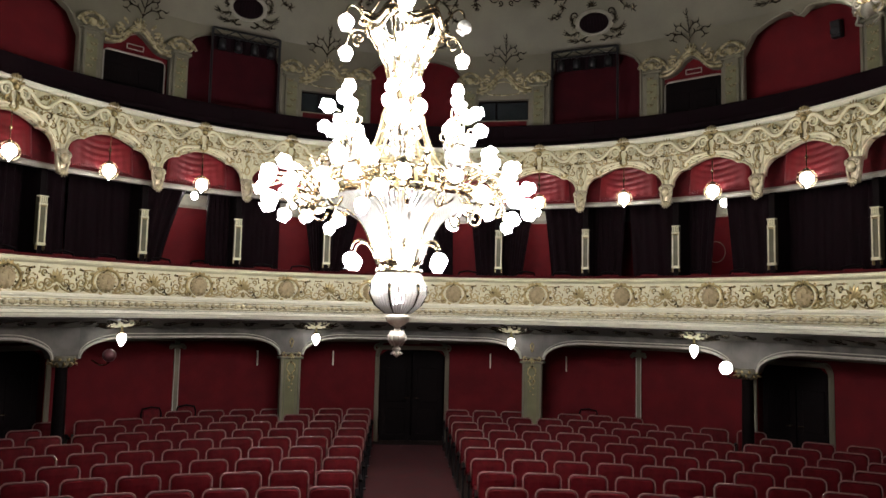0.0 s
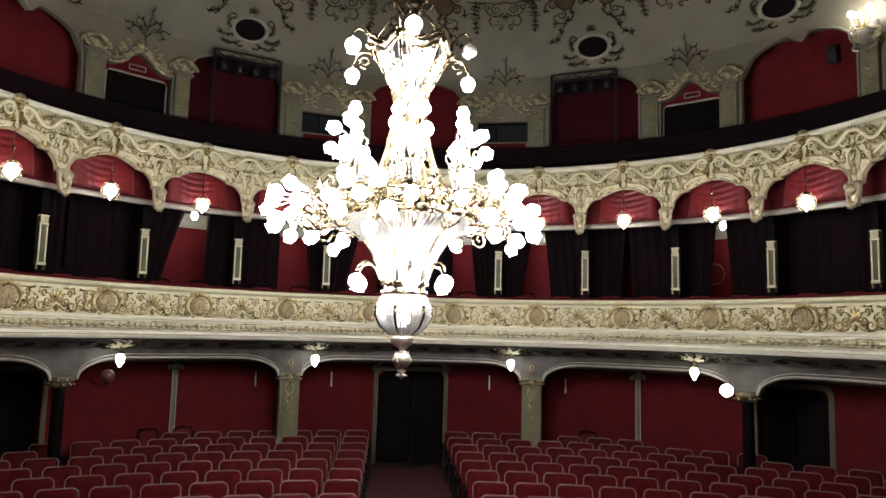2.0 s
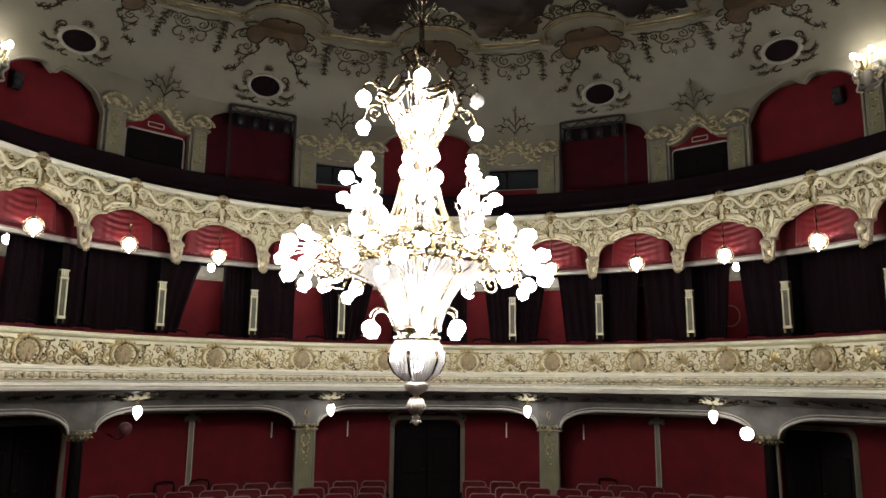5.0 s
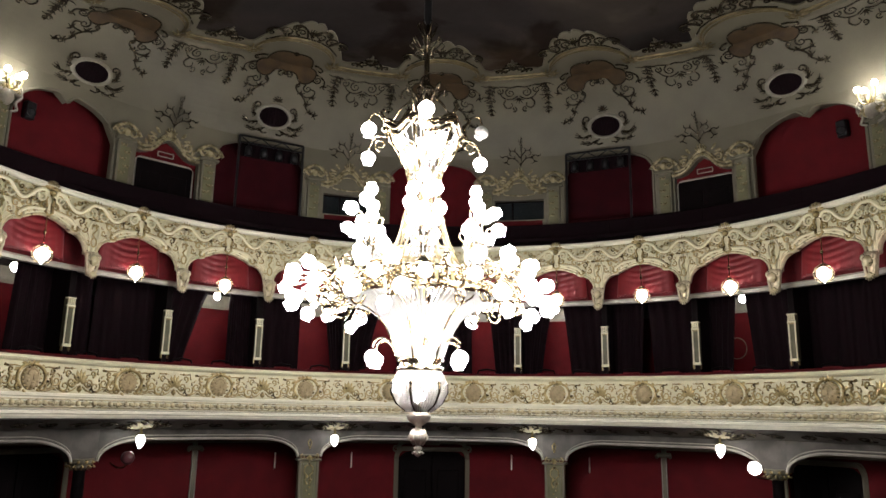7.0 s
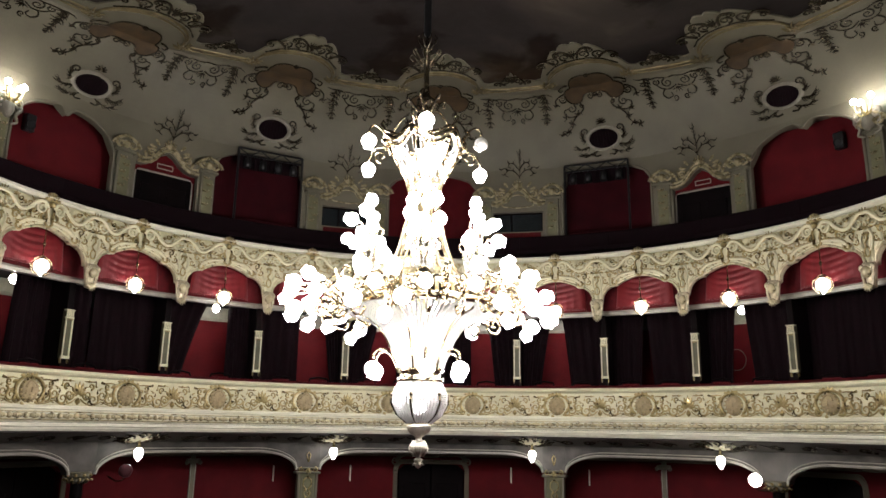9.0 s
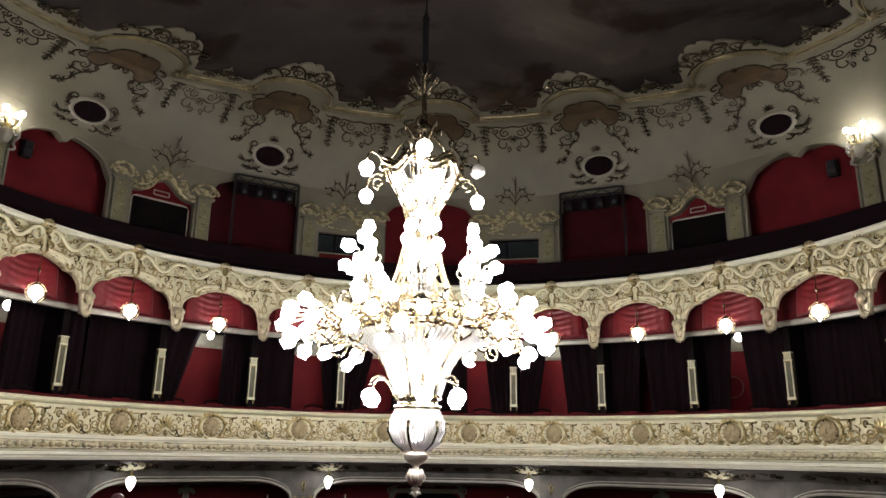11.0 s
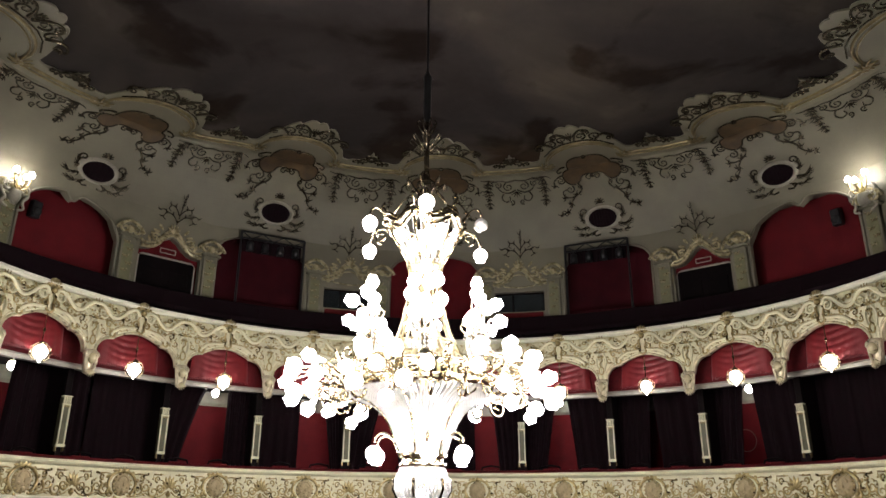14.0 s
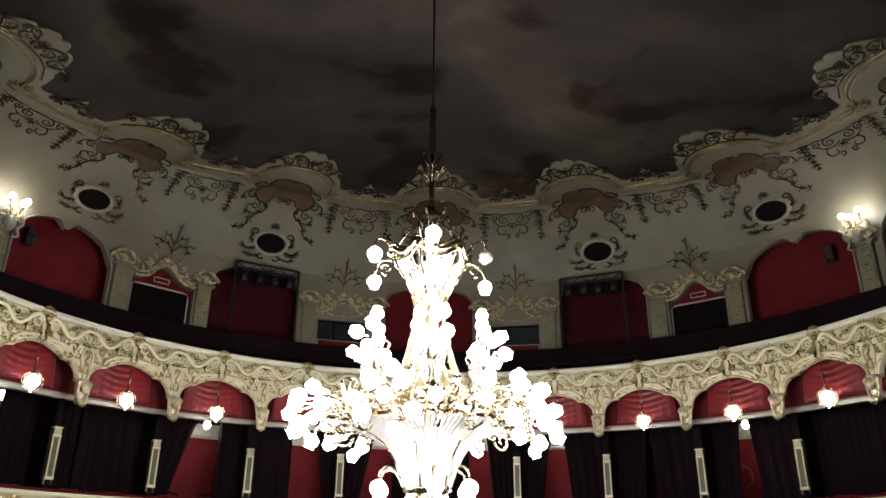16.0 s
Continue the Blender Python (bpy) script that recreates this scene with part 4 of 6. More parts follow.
for i in range(6):
    t = 2 * math.pi * i / 6
    Build().tube([(r * math.cos(t), r * math.sin(t), z) for r, z in ((0.05, 4.12), (0.14, 4.24), (0.20, 4.34), (0.24, 4.36), (0.22, 4.28))], 0.014, 5).obj("hanger_leaf", M_BRONZE, chand, smooth=True)
    Build().tube([(r * math.cos(t), r * math.sin(t), z) for r, z in ((0.44, 3.82), (0.30, 4.06), (0.14, 4.22), (0.08, 4.3))], 0.009, 5).obj("stay", M_BRASS, chand, smooth=True)
for i in range(7):
    t = 2 * math.pi * i / 7
    Build().tube([(r * math.cos(t), r * math.sin(t), z) for r, z in ((0.04, 4.80), (0.12, 4.90), (0.19, 4.99), (0.22, 4.94), (0.18, 4.89))], 0.016, 5, (1, 0.5)).obj("hanger_leaf", M_BRONZE, chand, smooth=True)
    Build().tube([(r * math.cos(t + 0.4), r * math.sin(t + 0.4), z) for r, z in ((0.03, 5.02), (0.09, 5.10), (0.13, 5.18), (0.10, 5.22))], 0.013, 5, (1, 0.5)).obj("hanger_leaf", M_BRONZE, chand, smooth=True)
b.obj("hanger", M_BRONZE, chand, "dark bronze hanger with leaves", True)
b = Build().tube([(0, 0, 5.1), (0, 0, (ZC - CZ) / CS)], 0.016, 8)
b.lathe([(0.02, 5.2), (0.05, 5.26), (0.05, 5.8), (0.06, 5.85), (0.02, 5.95)], 10)
b.obj("cable", M_BLACK, chand, "black steel cable", True)

# ---- stalls seating ----
SW = 0.55


def seat_meshes():
    out = {}
    b = Build()
    pts = []
    w, h0, h1, rad = SW / 2 - 0.025, 0.42, 0.84, 0.075
    outline = [(-w, h0), (w, h0)]
    outline += [(w - rad + rad * math.cos(a), h1 - rad + rad * math.sin(a)) for a in np.linspace(0, math.pi / 2, 6)]
    outline += [(-w + rad + rad * math.cos(a), h1 - rad + rad * math.sin(a)) for a in np.linspace(math.pi / 2, math.pi, 6)]
    n = len(outline)
    lean = lambda z: 0.12 * (z - 0.42)
    cx, cz = 0.0, 0.62
    rings = [(1.0, 0.035), (1.0, -0.01), (0.93, -0.035), (0.6, -0.045)]
    vs = []
    for k, dy in rings:
        vs += [(cx + (x - cx) * k, dy + lean(cz + (z - cz) * k), cz + (z - cz) * k) for x, z in outline]
    fs = [(r * n + i, r * n + (i + 1) % n, (r + 1) * n + (i + 1) % n, (r + 1) * n + i) for r in range(3) for i in range(n)]
    fs += [tuple(range(n)), tuple(range(4 * n - 1, 3 * n - 1, -1))]
    b.add(vs, fs)
    out["backrest"] = b.mesh("backrest", M_SEAT, False)
    b = Build()
    arc = [(x * 1.045, lean(z), z + (0.013 if z > 0.6 else 0)) for x, z in [(w, 0.42)] + outline[2:] + [(-w, 0.42)]]
    b.tube(arc, 0.011, 6)
    out["back_frame"] = b.mesh("back_frame", M_TRIM, True)
    b = Build().box((0, -0.22, 0.42), (SW - 0.08, 0.42, 0.10), pose(0, 0, 0, 4), 0.03)
    out["cushion"] = b.mesh("cushion", M_SEAT)
    b = Build().box((0, -0.16, 0.60), (0.055, 0.40, 0.035), bevel=0.012)
    out["armrest"] = b.mesh("armrest", M_DARK)
    b = Build().box((0, -0.05, 0.29), (0.035, 0.12, 0.58), bevel=0.008).box((0, -0.08, 0.012), (0.05, 0.3, 0.024), bevel=0.006)
    out["leg"] = b.mesh("leg", M_BLACK)
    return out


SEAT = seat_meshes()


def theatre_seat(m, label):
    ob = empty("theatre_seat", m, label, "seat", "stalls seats")
    piece("backrest", SEAT["backrest"], ob)
    piece("back_frame", SEAT["back_frame"], ob, "worn pale frame round the back")
    piece("cushion", SEAT["cushion"], ob)
    for x in (-0.29, 0.29):
        piece("armrest", SEAT["armrest"], ob, at=Matrix.Translation((x, 0, 0)))
        piece("leg", SEAT["leg"], ob, at=Matrix.Translation((x, 0, 0)))
    return ob


PITCH = 0.615
for row in range(-2, 10):
    y0 = 9.47 + 0.935 * row
    for side in (-1, 1):
        for k in range(13):
            s = side * (0.84 + 0.26 + PITCH * k)
            y = y0 - s * s / 26.0
            if math.hypot(s, y - CY) > 8.83:
                continue
            if any(math.hypot(s - 8.0 * math.sin(radians(a)), y - CY - 8.0 * math.cos(radians(a))) < 0.47 for a in (-51.2, -18.8, 19.6, 51.6)):
                continue
            theatre_seat(pose(s, y, 0, 0, 0, math.degrees(-s / 13.0)), "theatre seat with red plush back and worn pale edge")

# ---- reliefs of the lower balustrade ----
RF = 7.06
PH = RF * radians(BAY) / 2
mb = Build()
nseg = 20
vs = []
for r, d in ((0.168, 0.0), (0.155, 0.035), (0.12, 0.062), (0.07, 0.078), (0.001, 0.084)):
    for i in range(nseg):
        t = 2 * math.pi * i / nseg
        vs.append(on_panel([(r * math.cos(t), 3.43 + 1.12 * r * math.sin(t))], RF, d)[0])
mb.add(vs, [(j * nseg + i, j * nseg + (i + 1) % nseg, (j + 1) * nseg + (i + 1) % nseg, (j + 1) * nseg + i) for j in range(4) for i in range(nseg)])
mb.tube(on_panel([(0, 3.48), (0, 3.43), (0, 3.40)], RF, 0.08), 0.018, 6, (0.6, 1))
for sg in (-1, 1):
    mb.tube(on_panel([(sg * 0.025, 3.475), (sg * 0.06, 3.485), (sg * 0.085, 3.47)], RF, 0.068), 0.013, 5)
mb.tube(on_panel([(0.095 * math.cos(t), 3.45 + 0.12 * math.sin(t)) for t in np.linspace(0.2, 2.94, 9)], RF, 0.062), 0.022, 6, (0.7, 0.7))
mb.ball(on_panel([(0, 3.315)], RF, 0.05)[0], 0.045, 8, 6)
for sg in (-1, 1):
    mb.ball(on_panel([(sg * 0.075, 3.39)], RF, 0.045)[0], 0.04, 8, 6)
mb.tube(on_panel([(-0.035, 3.365), (0, 3.36), (0.035, 3.365)], RF, 0.072), 0.012, 5)
mask = mb.mesh("medallion", M_FACE, True)
gb = Build()
gb.tube(on_panel([(0.25 * math.cos(t), 3.44 + 0.205 * math.sin(t)) for t in np.linspace(-0.9, math.pi + 0.9, 22)], RF, 0.028), 0.026, 6)
for i in range(16):
    t = 2 * math.pi * i / 16
    gb.tube(on_panel([(0.15 * math.cos(t), 3.43 + 0.165 * math.sin(t)), (0.178 * math.cos(t), 3.43 + 0.19 * math.sin(t))], RF, 0.035), 0.02, 5, (1, 0.6))
for i in range(3):
    a = math.pi * (0.22 + 0.56 * i / 2)
    leaf_on(gb, (0.03 * math.cos(a), 3.61), (0.13 * math.cos(a), 3.61 + 0.135 * math.sin(a)), 0.06, RF, 0.04)
for i in range(10):
    a = math.pi * (-0.35 + 1.7 * i / 9)
    leaf_on(gb, (0.255 * math.cos(a), 3.44 + 0.215 * math.sin(a)), (0.33 * math.cos(a + 0.3), 3.44 + 0.255 * math.sin(a + 0.3)), 0.065, RF, 0.012)
for sg in (-1, 1):
    gb.tube(on_panel([(sg * x, z) for x, z in spiral(0.20, 3.29, 0.075, 1.2, 1.6, -1)], RF, 0.03), 0.022, 5, (1, 0.5))
halo = gb.mesh("gilt_frame", M_GOLD, True)
gb = Build()
for i in range(7):
    a = math.pi * (0.08 + 0.84 * i / 6)
    k = 1.0 + 0.3 * math.sin(a)
    leaf_on(gb, (0.03 * math.cos(a), 3.375 + 0.02 * math.sin(a)), (0.145 * k * math.cos(a), 3.385 + 0.185 * k * math.sin(a)), 0.062, RF, 0.012, 0.03)
for sg in (-1, 1):
    gb.tube(on_panel([(sg * x, z) for x, z in spiral(0.15, 3.36, 0.05, 1.2, 3.4, 1)], RF, 0.02), 0.015, 5, (1, 0.5))
leaf_on(gb, (0, 3.35), (0, 3.225), 0.085, RF, 0.012, 0.03)
gb.ball(on_panel([(0, 3.29)], RF, 0.012)[0], 0.045, 8, 6)
for sg in (-1, 1):
    gb.ball(on_panel([(sg * 0.17, 3.62)], RF, 0.015)[0], 0.022, 8, 6)
palmette = gb.mesh("palmette", M_GOLD, True)
gb = Build()
for sg in (-1, 1):
    for args in ((0.30, 3.35, 0.10, 1.45, 1.2, -1), (0.44, 3.40, 0.095, 1.4, 2.0, 1), (0.60, 3.33, 0.10, 1.4, 2.4, 1), (0.72, 3.40, 0.085, 1.3, 0.2, -1), (0.36, 3.55, 0.05, 1.2, 4.2, 1), (0.66, 3.54, 0.055, 1.2, 4.6, -1)):
        gb.tube(on_panel([(sg * x, z) for x, z in spiral(*args)], RF, 0.018), 0.019, 5, (1, 0.45))
    gb.tube(on_panel([(sg * x, z) for x, z in ((0.21, 3.60), (0.30, 3.615), (0.42, 3.60), (0.48, 3.615))], RF, 0.018), 0.018, 5, (0.4, 1.3))
    gb.tube(on_panel([(sg * x, z) for x, z in ((0.58, 3.62), (0.70, 3.615), (0.78, 3.62))], RF, 0.016), 0.012, 5, (1.3, 0.6))
    gb.tube(on_panel([(sg * x, z) for x, z in ((0.20, 3.26), (0.27, 3.235), (0.36, 3.26), (0.46, 3.30), (0.56, 3.24), (0.66, 3.235), (0.76, 3.27), (0.83, 3.33))], RF, 0.018), 0.012, 5)
    for x, z, a in ((0.50, 3.48, 2.1), (0.53, 3.42, 1.2), (0.40, 3.30, 5.2), (0.24, 3.46, 1.9), (0.68, 3.30, 5.0), (0.77, 3.50, 2.4), (0.56, 3.53, 1.0)):
        gb.tube(on_panel([(sg * x, z), (sg * (x + 0.035 * math.cos(a)), z + 0.035 * math.sin(a)), (sg * (x + 0.075 * math.cos(a + 0.4)), z + 0.075 * math.sin(a + 0.4))], RF, 0.018), 0.017, 5, (1, 0.3))
rinceau = gb.mesh("scroll_relief", M_GOLD, True)
gb = Build()
for i in range(6):
    s = -PH + PH * (2 * i + 1) / 6
    for sg in (-1, 1):
        gb.tube(on_panel([(s, 3.055), (s + sg * 0.05, 3.055), (s + sg * 0.098, 3.055)], RF, 0.02), 0.046, 8, (1, 0.55))
    gb.tube(on_panel([(s - 0.012, 3.055), (s + 0.012, 3.055)], RF, 0.02), 0.052, 8)
    gb.ball(on_panel([(s + 0.147, 3.055)], RF, 0.028)[0], 0.048, 8, 6)
gb.tube(on_panel([(-PH + 2 * PH * i / 8, 3.115) for i in range(9)], RF, 0.012), 0.011, 5)
gb.tube(on_panel([(-PH + 2 * PH * i / 8, 2.995) for i in range(9)], RF, 0.012), 0.011, 5)
beads = gb.mesh("bead_moulding", M_PALEGILT, True)
gb = Build()
for i in range(36):
    s = -PH + PH * (2 * i + 1) / 36
    gb.ball(on_panel([(s, 3.715)], RF, 0.062)[0], 0.016, 6, 4)
pearls = gb.mesh("pearl_row", M_CREAM, True)
for i in range(-NB, NB):
    m = turned((i + 0.5) * BAY)
    md = piece("medallion", mask, front, "plain moulded stone-coloured mask", m)
    piece("gilt_frame", halo, md, "gilt rayed frame")
    piece("scroll_relief", rinceau, front, "gilt scrollwork", m)
    piece("bead_moulding", beads, front, "gilt bead and reel", m)
    piece("pearl_row", pearls, front, at=m)
for i in range(-NB, NB + 1):
    piece("palmette", palmette, front, "gilt palmette", turned(i * BAY))

# ---- boxes behind the columns ----
b = sweep(Build(), [(9.27, 5.2), (9.3, 5.2), (9.3, 5.5), (9.24, 5.5), (9.24, 5.26)])
tagged(b.obj("trim_box_wall", M_STUCCO), "pale frieze at the top of the box walls", "frieze", kind="structure")
pb = Build()
pb.add([(x, CY + r, z) for r in (7.72, 9.29) for x, z in ((-0.03, 2.95), (0.03, 2.95), (0.03, 5.5), (-0.03, 5.5))], [(0, 1, 2, 3), (7, 6, 5, 4), (0, 4, 5, 1), (1, 5, 6, 2), (2, 6, 7, 3), (3, 7, 4, 0)])
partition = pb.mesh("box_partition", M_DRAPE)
for i in range(-NB, NB + 1):
    tagged(piece("box_partition", partition, at=turned(i * BAY)), "dark partition wall between two boxes", "partition", "box partitions")


def drape(a_out, top, bot, seed):
    """One hanging curtain from its fixed edge to a free edge that slopes from top to bottom."""
    b = Build()
    r = random.Random(seed)
    ph = r.uniform(0, 6)
    n, k = 22, 8
    for face in (0.0, 0.02):
        for i in range(n + 1):
            u = i / n
            for j in range(k + 1):
                w = j / k
                edge = top + (bot - top) * (w ** 0.8)
                a = a_out + (edge - a_out) * u
                rr = 8.15 + 0.045 * math.sin(ph + 30 * u + 1.2 * w) + 0.02 * math.sin(ph * 2 + 61 * u) + face
                b.v.append(ring_at(a, rr, 5.495 - 2.535 * w))
    q = (n + 1) * (k + 1)
    for f in (0, 1):
        for i in range(n):
            for j in range(k):
                o = f * q + i * (k + 1) + j
                b.f.append((o, o + k + 1, o + k + 2, o + 1))
    return b


GAPS = {-2.5: ((2.0, 4.7), (-2.9, 4.9)), -1.5: ((1.0, 4.4), (1.0, 6.8)), -0.5: ((-0.4, 1.8), (-4.3, 1.8)), 0.5: ((-1.0, 1.5), (-0.7, 3.4)),
        1.5: ((-2.4, -1.2), (-5.2, 0.7)), 2.5: ((-2.9, -2.6), (-4.0, -1.6)), 3.5: ((-4.0, -3.0), (-5.6, -1.6)), -4.5: ((2.2, 4.6), (3.6, 3.9))}
for i in range(-NB, NB):
    c = i + 0.5
    (t0, t1), (b0, b1) = GAPS.get(c, ((-0.05, 0.05), (-0.05, 0.05)))
    ob = empty("box_curtain", Matrix(), "dark plum curtain parted inside a box" if c in GAPS else "dark plum curtain drawn closed inside a box", "curtain", "box curtains")
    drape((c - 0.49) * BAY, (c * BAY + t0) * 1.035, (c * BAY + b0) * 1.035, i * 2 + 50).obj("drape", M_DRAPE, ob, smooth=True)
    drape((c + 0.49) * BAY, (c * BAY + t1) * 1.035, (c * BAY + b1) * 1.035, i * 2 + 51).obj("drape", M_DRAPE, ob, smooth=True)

small_globe = Build().lathe([(0.001, -0.1), (0.03, -0.09), (0.062, -0.05), (0.072, 0.0), (0.055, 0.045), (0.03, 0.06)], 14).mesh("glass", M_BOXGLOBE, True)
small_cap = Build().lathe([(0.032, 0.055), (0.04, 0.06), (0.045, 0.1), (0.06, 0.115), (0.06, 0.13), (0.001, 0.13)], 14).mesh("ceiling_cap", M_BRASS, True)
for a in (-60.9, -33.3, -18.6, -7.0, 7.2, 19.6, 47.3):
    ob = empty("box_lamp", Matrix.Translation(ring_at(a, 8.42, 5.37)), "small lit glass lamp on a box ceiling", "lamp", "box lamps")
    piece("glass", small_globe, ob, "glowing opal glass")
    piece("ceiling_cap", small_cap, ob)

# box chairs behind the balustrade
cbk = Build()
cbk.tube([(-0.19, 0.0, 0.45), (-0.2, 0.02, 0.8), (-0.17, 0.03, 0.9), (0, 0.04, 0.93), (0.17, 0.03, 0.9), (0.2, 0.02, 0.8), (0.19, 0.0, 0.45)], 0.018, 6)
chair_frame = cbk.mesh("back_frame", M_DARK, True)
chair_pad = Build().box((0, 0.022, 0.72), (0.32, 0.035, 0.3), pose(0, 0, 0, -4), 0.012).mesh("back_pad", M_PLUSH)
chair_seat = Build().box((0, -0.2, 0.45), (0.42, 0.42, 0.07), bevel=0.02).mesh("seat", M_PLUSH)
chair_leg = Build().tube([(0, 0, 0.0), (0, 0, 0.43)], 0.018, 6, (0.7, 1)).mesh("leg", M_DARK)
for i in range(-5, 5):
    for d in (-3.4, 2.6):
        a = (i + 0.5) * BAY + d + 0.6 * ((i * 5) % 3 - 1)
        p = ring_at(a, 7.68, 2.95)
        ob = empty("box_chair", Matrix.Translation(p) @ Matrix.Rotation(-radians(a), 4, "Z") @ Matrix.Scale(1.09, 4), "dark wooden box chair with red plush pads", "chair", "box chairs")
        piece("back_frame", chair_frame, ob)
        piece("back_pad", chair_pad, ob)
        piece("seat", chair_seat, ob)
        for x, y in ((-0.18, -0.02), (0.18, -0.02), (-0.18, -0.38), (0.18, -0.38)):
            piece("leg", chair_leg, ob, at=Matrix.Translation((x, y, 0)))

# loose chairs along the rear wall of the stalls
for a in (-36.4, -31.8, 26.8):
    ob = empty("stalls_chair", Matrix.Translation(ring_at(a, 8.95, 0)) @ Matrix.Rotation(-radians(a), 4, "Z") @ Matrix.Scale(1.02, 4), "dark wooden chair with curved back against the red wall", "chair", "loose chairs")
    piece("back_frame", chair_frame, ob)
    piece("back_pad", chair_pad, ob)
    piece("seat", chair_seat, ob)
    for x, y in ((-0.18, -0.02), (0.18, -0.02), (-0.18, -0.38), (0.18, -0.38)):
        piece("leg", chair_leg, ob, at=Matrix.Translation((x, y, 0)))

# ---- arcade under the first balcony ----
PIERS = [-84.0, -51.2, -18.8, 19.6, 51.6, 84.0]
RP = 7.9


def spandrel(a0, a1):
    """Flat-topped arch with rounded corners between two piers."""
    b = Build()
    w = (a1 - a0) / 2
    q = 6.2
    top = lambda u: 2.43 if abs(u) * w < w - q else 2.06 + 0.37 * math.sqrt(max(0.0, 1 - ((abs(u) * w - (w - q)) / q) ** 2))
    k = 44
    us = sorted({-1 + 2 * i / k for i in range(k + 1)} | {s * (1 - q / w * f) for s in (-1, 1) for f in (0.02, 0.06, 0.12, 0.2, 0.35, 0.5, 0.7, 0.9)})
    for u in us:
        a, z = a0 + (u + 1) * w, top(u)
        for r, zz in ((RP, z), (RP, 2.70), (RP + 0.22, 2.70), (RP + 0.22, z)):
            b.v.append(ring_at(a, r, zz))
    for i in range(len(us) - 1):
        o = 4 * i
        b.f += [(o + j, o + (j + 1) % 4, o + 4 + (j + 1) % 4, o + 4 + j) for j in range(4)]
    e = Build()
    e.tube([ring_at(a0 + (u + 1) * w, RP - 0.015, top(u) + 0.005) for u in us], 0.026, 6)
    e.tube([ring_at(a0 + (u + 1) * w, RP - 0.01, top(u) + 0.07) for u in us], 0.012, 5)
    return b, e


for a0, a1 in zip(PIERS, PIERS[1:]):
    b, e = spandrel(a0 + 1.75, a1 - 1.75)
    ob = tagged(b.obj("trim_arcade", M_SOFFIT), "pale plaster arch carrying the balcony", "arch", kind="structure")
    e.obj("arch_edge", M_GREYWHITE, ob, "white roll moulding")
pier_shaft = Build().box((0, CY + RP + 0.11, 1.0), (0.40, 0.24, 2.0), bevel=0.015).mesh("shaft", M_OLIVE)
pf = Build()
for x in (-0.185, 0.185):
    pf.box((x, CY + RP - 0.02, 1.03), (0.05, 0.03, 1.94), bevel=0.008)
for x in (-0.12, 0.12):
    pf.box((x, CY + RP - 0.012, 1.08), (0.014, 0.02, 1.7), bevel=0.004)
pf.box((0, CY + RP + 0.09, 2.0), (0.52, 0.32, 0.05), bevel=0.015).box((0, CY + RP + 0.09, 2.09), (0.46, 0.28, 0.05), bevel=0.015)
pf.box((0, CY + RP + 0.1, 0.1), (0.5, 0.32, 0.2), bevel=0.015)
pier_trim = pf.mesh("trim", M_SHADE)
dark_shaft = Build().lathe([(0.16, 0.0), (0.16, 0.12), (0.115, 0.2), (0.11, 1.0), (0.1, 1.95)], 16, (0, CY + RP + 0.1, 0)).mesh("shaft", M_DARK, True)
dark_cap = Build().lathe([(0.125, 1.92), (0.17, 1.96), (0.18, 2.0), (0.22, 2.04), (0.23, 2.10), (0.20, 2.12)], 20, (0, CY + RP + 0.1, 0)).mesh("capital", M_SHADE)
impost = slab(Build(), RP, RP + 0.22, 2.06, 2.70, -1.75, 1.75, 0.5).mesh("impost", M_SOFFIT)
kg = Build()
for i in range(10):
    q = 2 * math.pi * i / 10
    kg.tube([(0.13 * math.cos(q), CY + RP + 0.1 + 0.13 * math.sin(q), 1.93), (0.2 * math.cos(q), CY + RP + 0.1 + 0.2 * math.sin(q), 2.0), (0.25 * math.cos(q), CY + RP + 0.1 + 0.25 * math.sin(q), 1.97)], 0.024, 5, (1, 0.6))
    kg.ball((0.22 * math.cos(q + 0.3), CY + RP + 0.1 + 0.22 * math.sin(q + 0.3), 2.06), 0.03, 6, 5)


def parted(b, name, mat):
    """One mesh for each connected piece of a build."""
    own = list(range(len(b.v)))

    def root(i):
        while own[i] != i:
            own[i] = own[own[i]]
            i = own[i]
        return i
    for f in b.f:
        for i in f[1:]:
            own[root(i)] = root(f[0])
    groups = {}
    for f in b.f:
        groups.setdefault(root(f[0]), []).append(f)
    out = []
    for fs in groups.values():
        ids = sorted({i for f in fs for i in f})
        at = {i: k for k, i in enumerate(ids)}
        out.append(Build().add([b.v[i] for i in ids], [tuple(at[i] for i in f) for f in fs]).mesh(name, mat, True))
    return out


cap_gilt = parted(kg, "gilt_leaf", M_GOLD)
pg = Build()
for i in range(5):
    a = -math.pi * (0.1 + 0.8 * i / 4)
    pg.tube([(0, CY + RP - 0.06, 2.07), (0.05 * math.cos(a), CY + RP - 0.075, 2.06 + 0.05 * math.sin(a)), (0.09 * math.cos(a), CY + RP - 0.06, 2.05 + 0.09 * math.sin(a))], 0.018, 5, (1, 0.4))
pg.ball((0, CY + RP - 0.06, 2.06), 0.04, 8, 6)
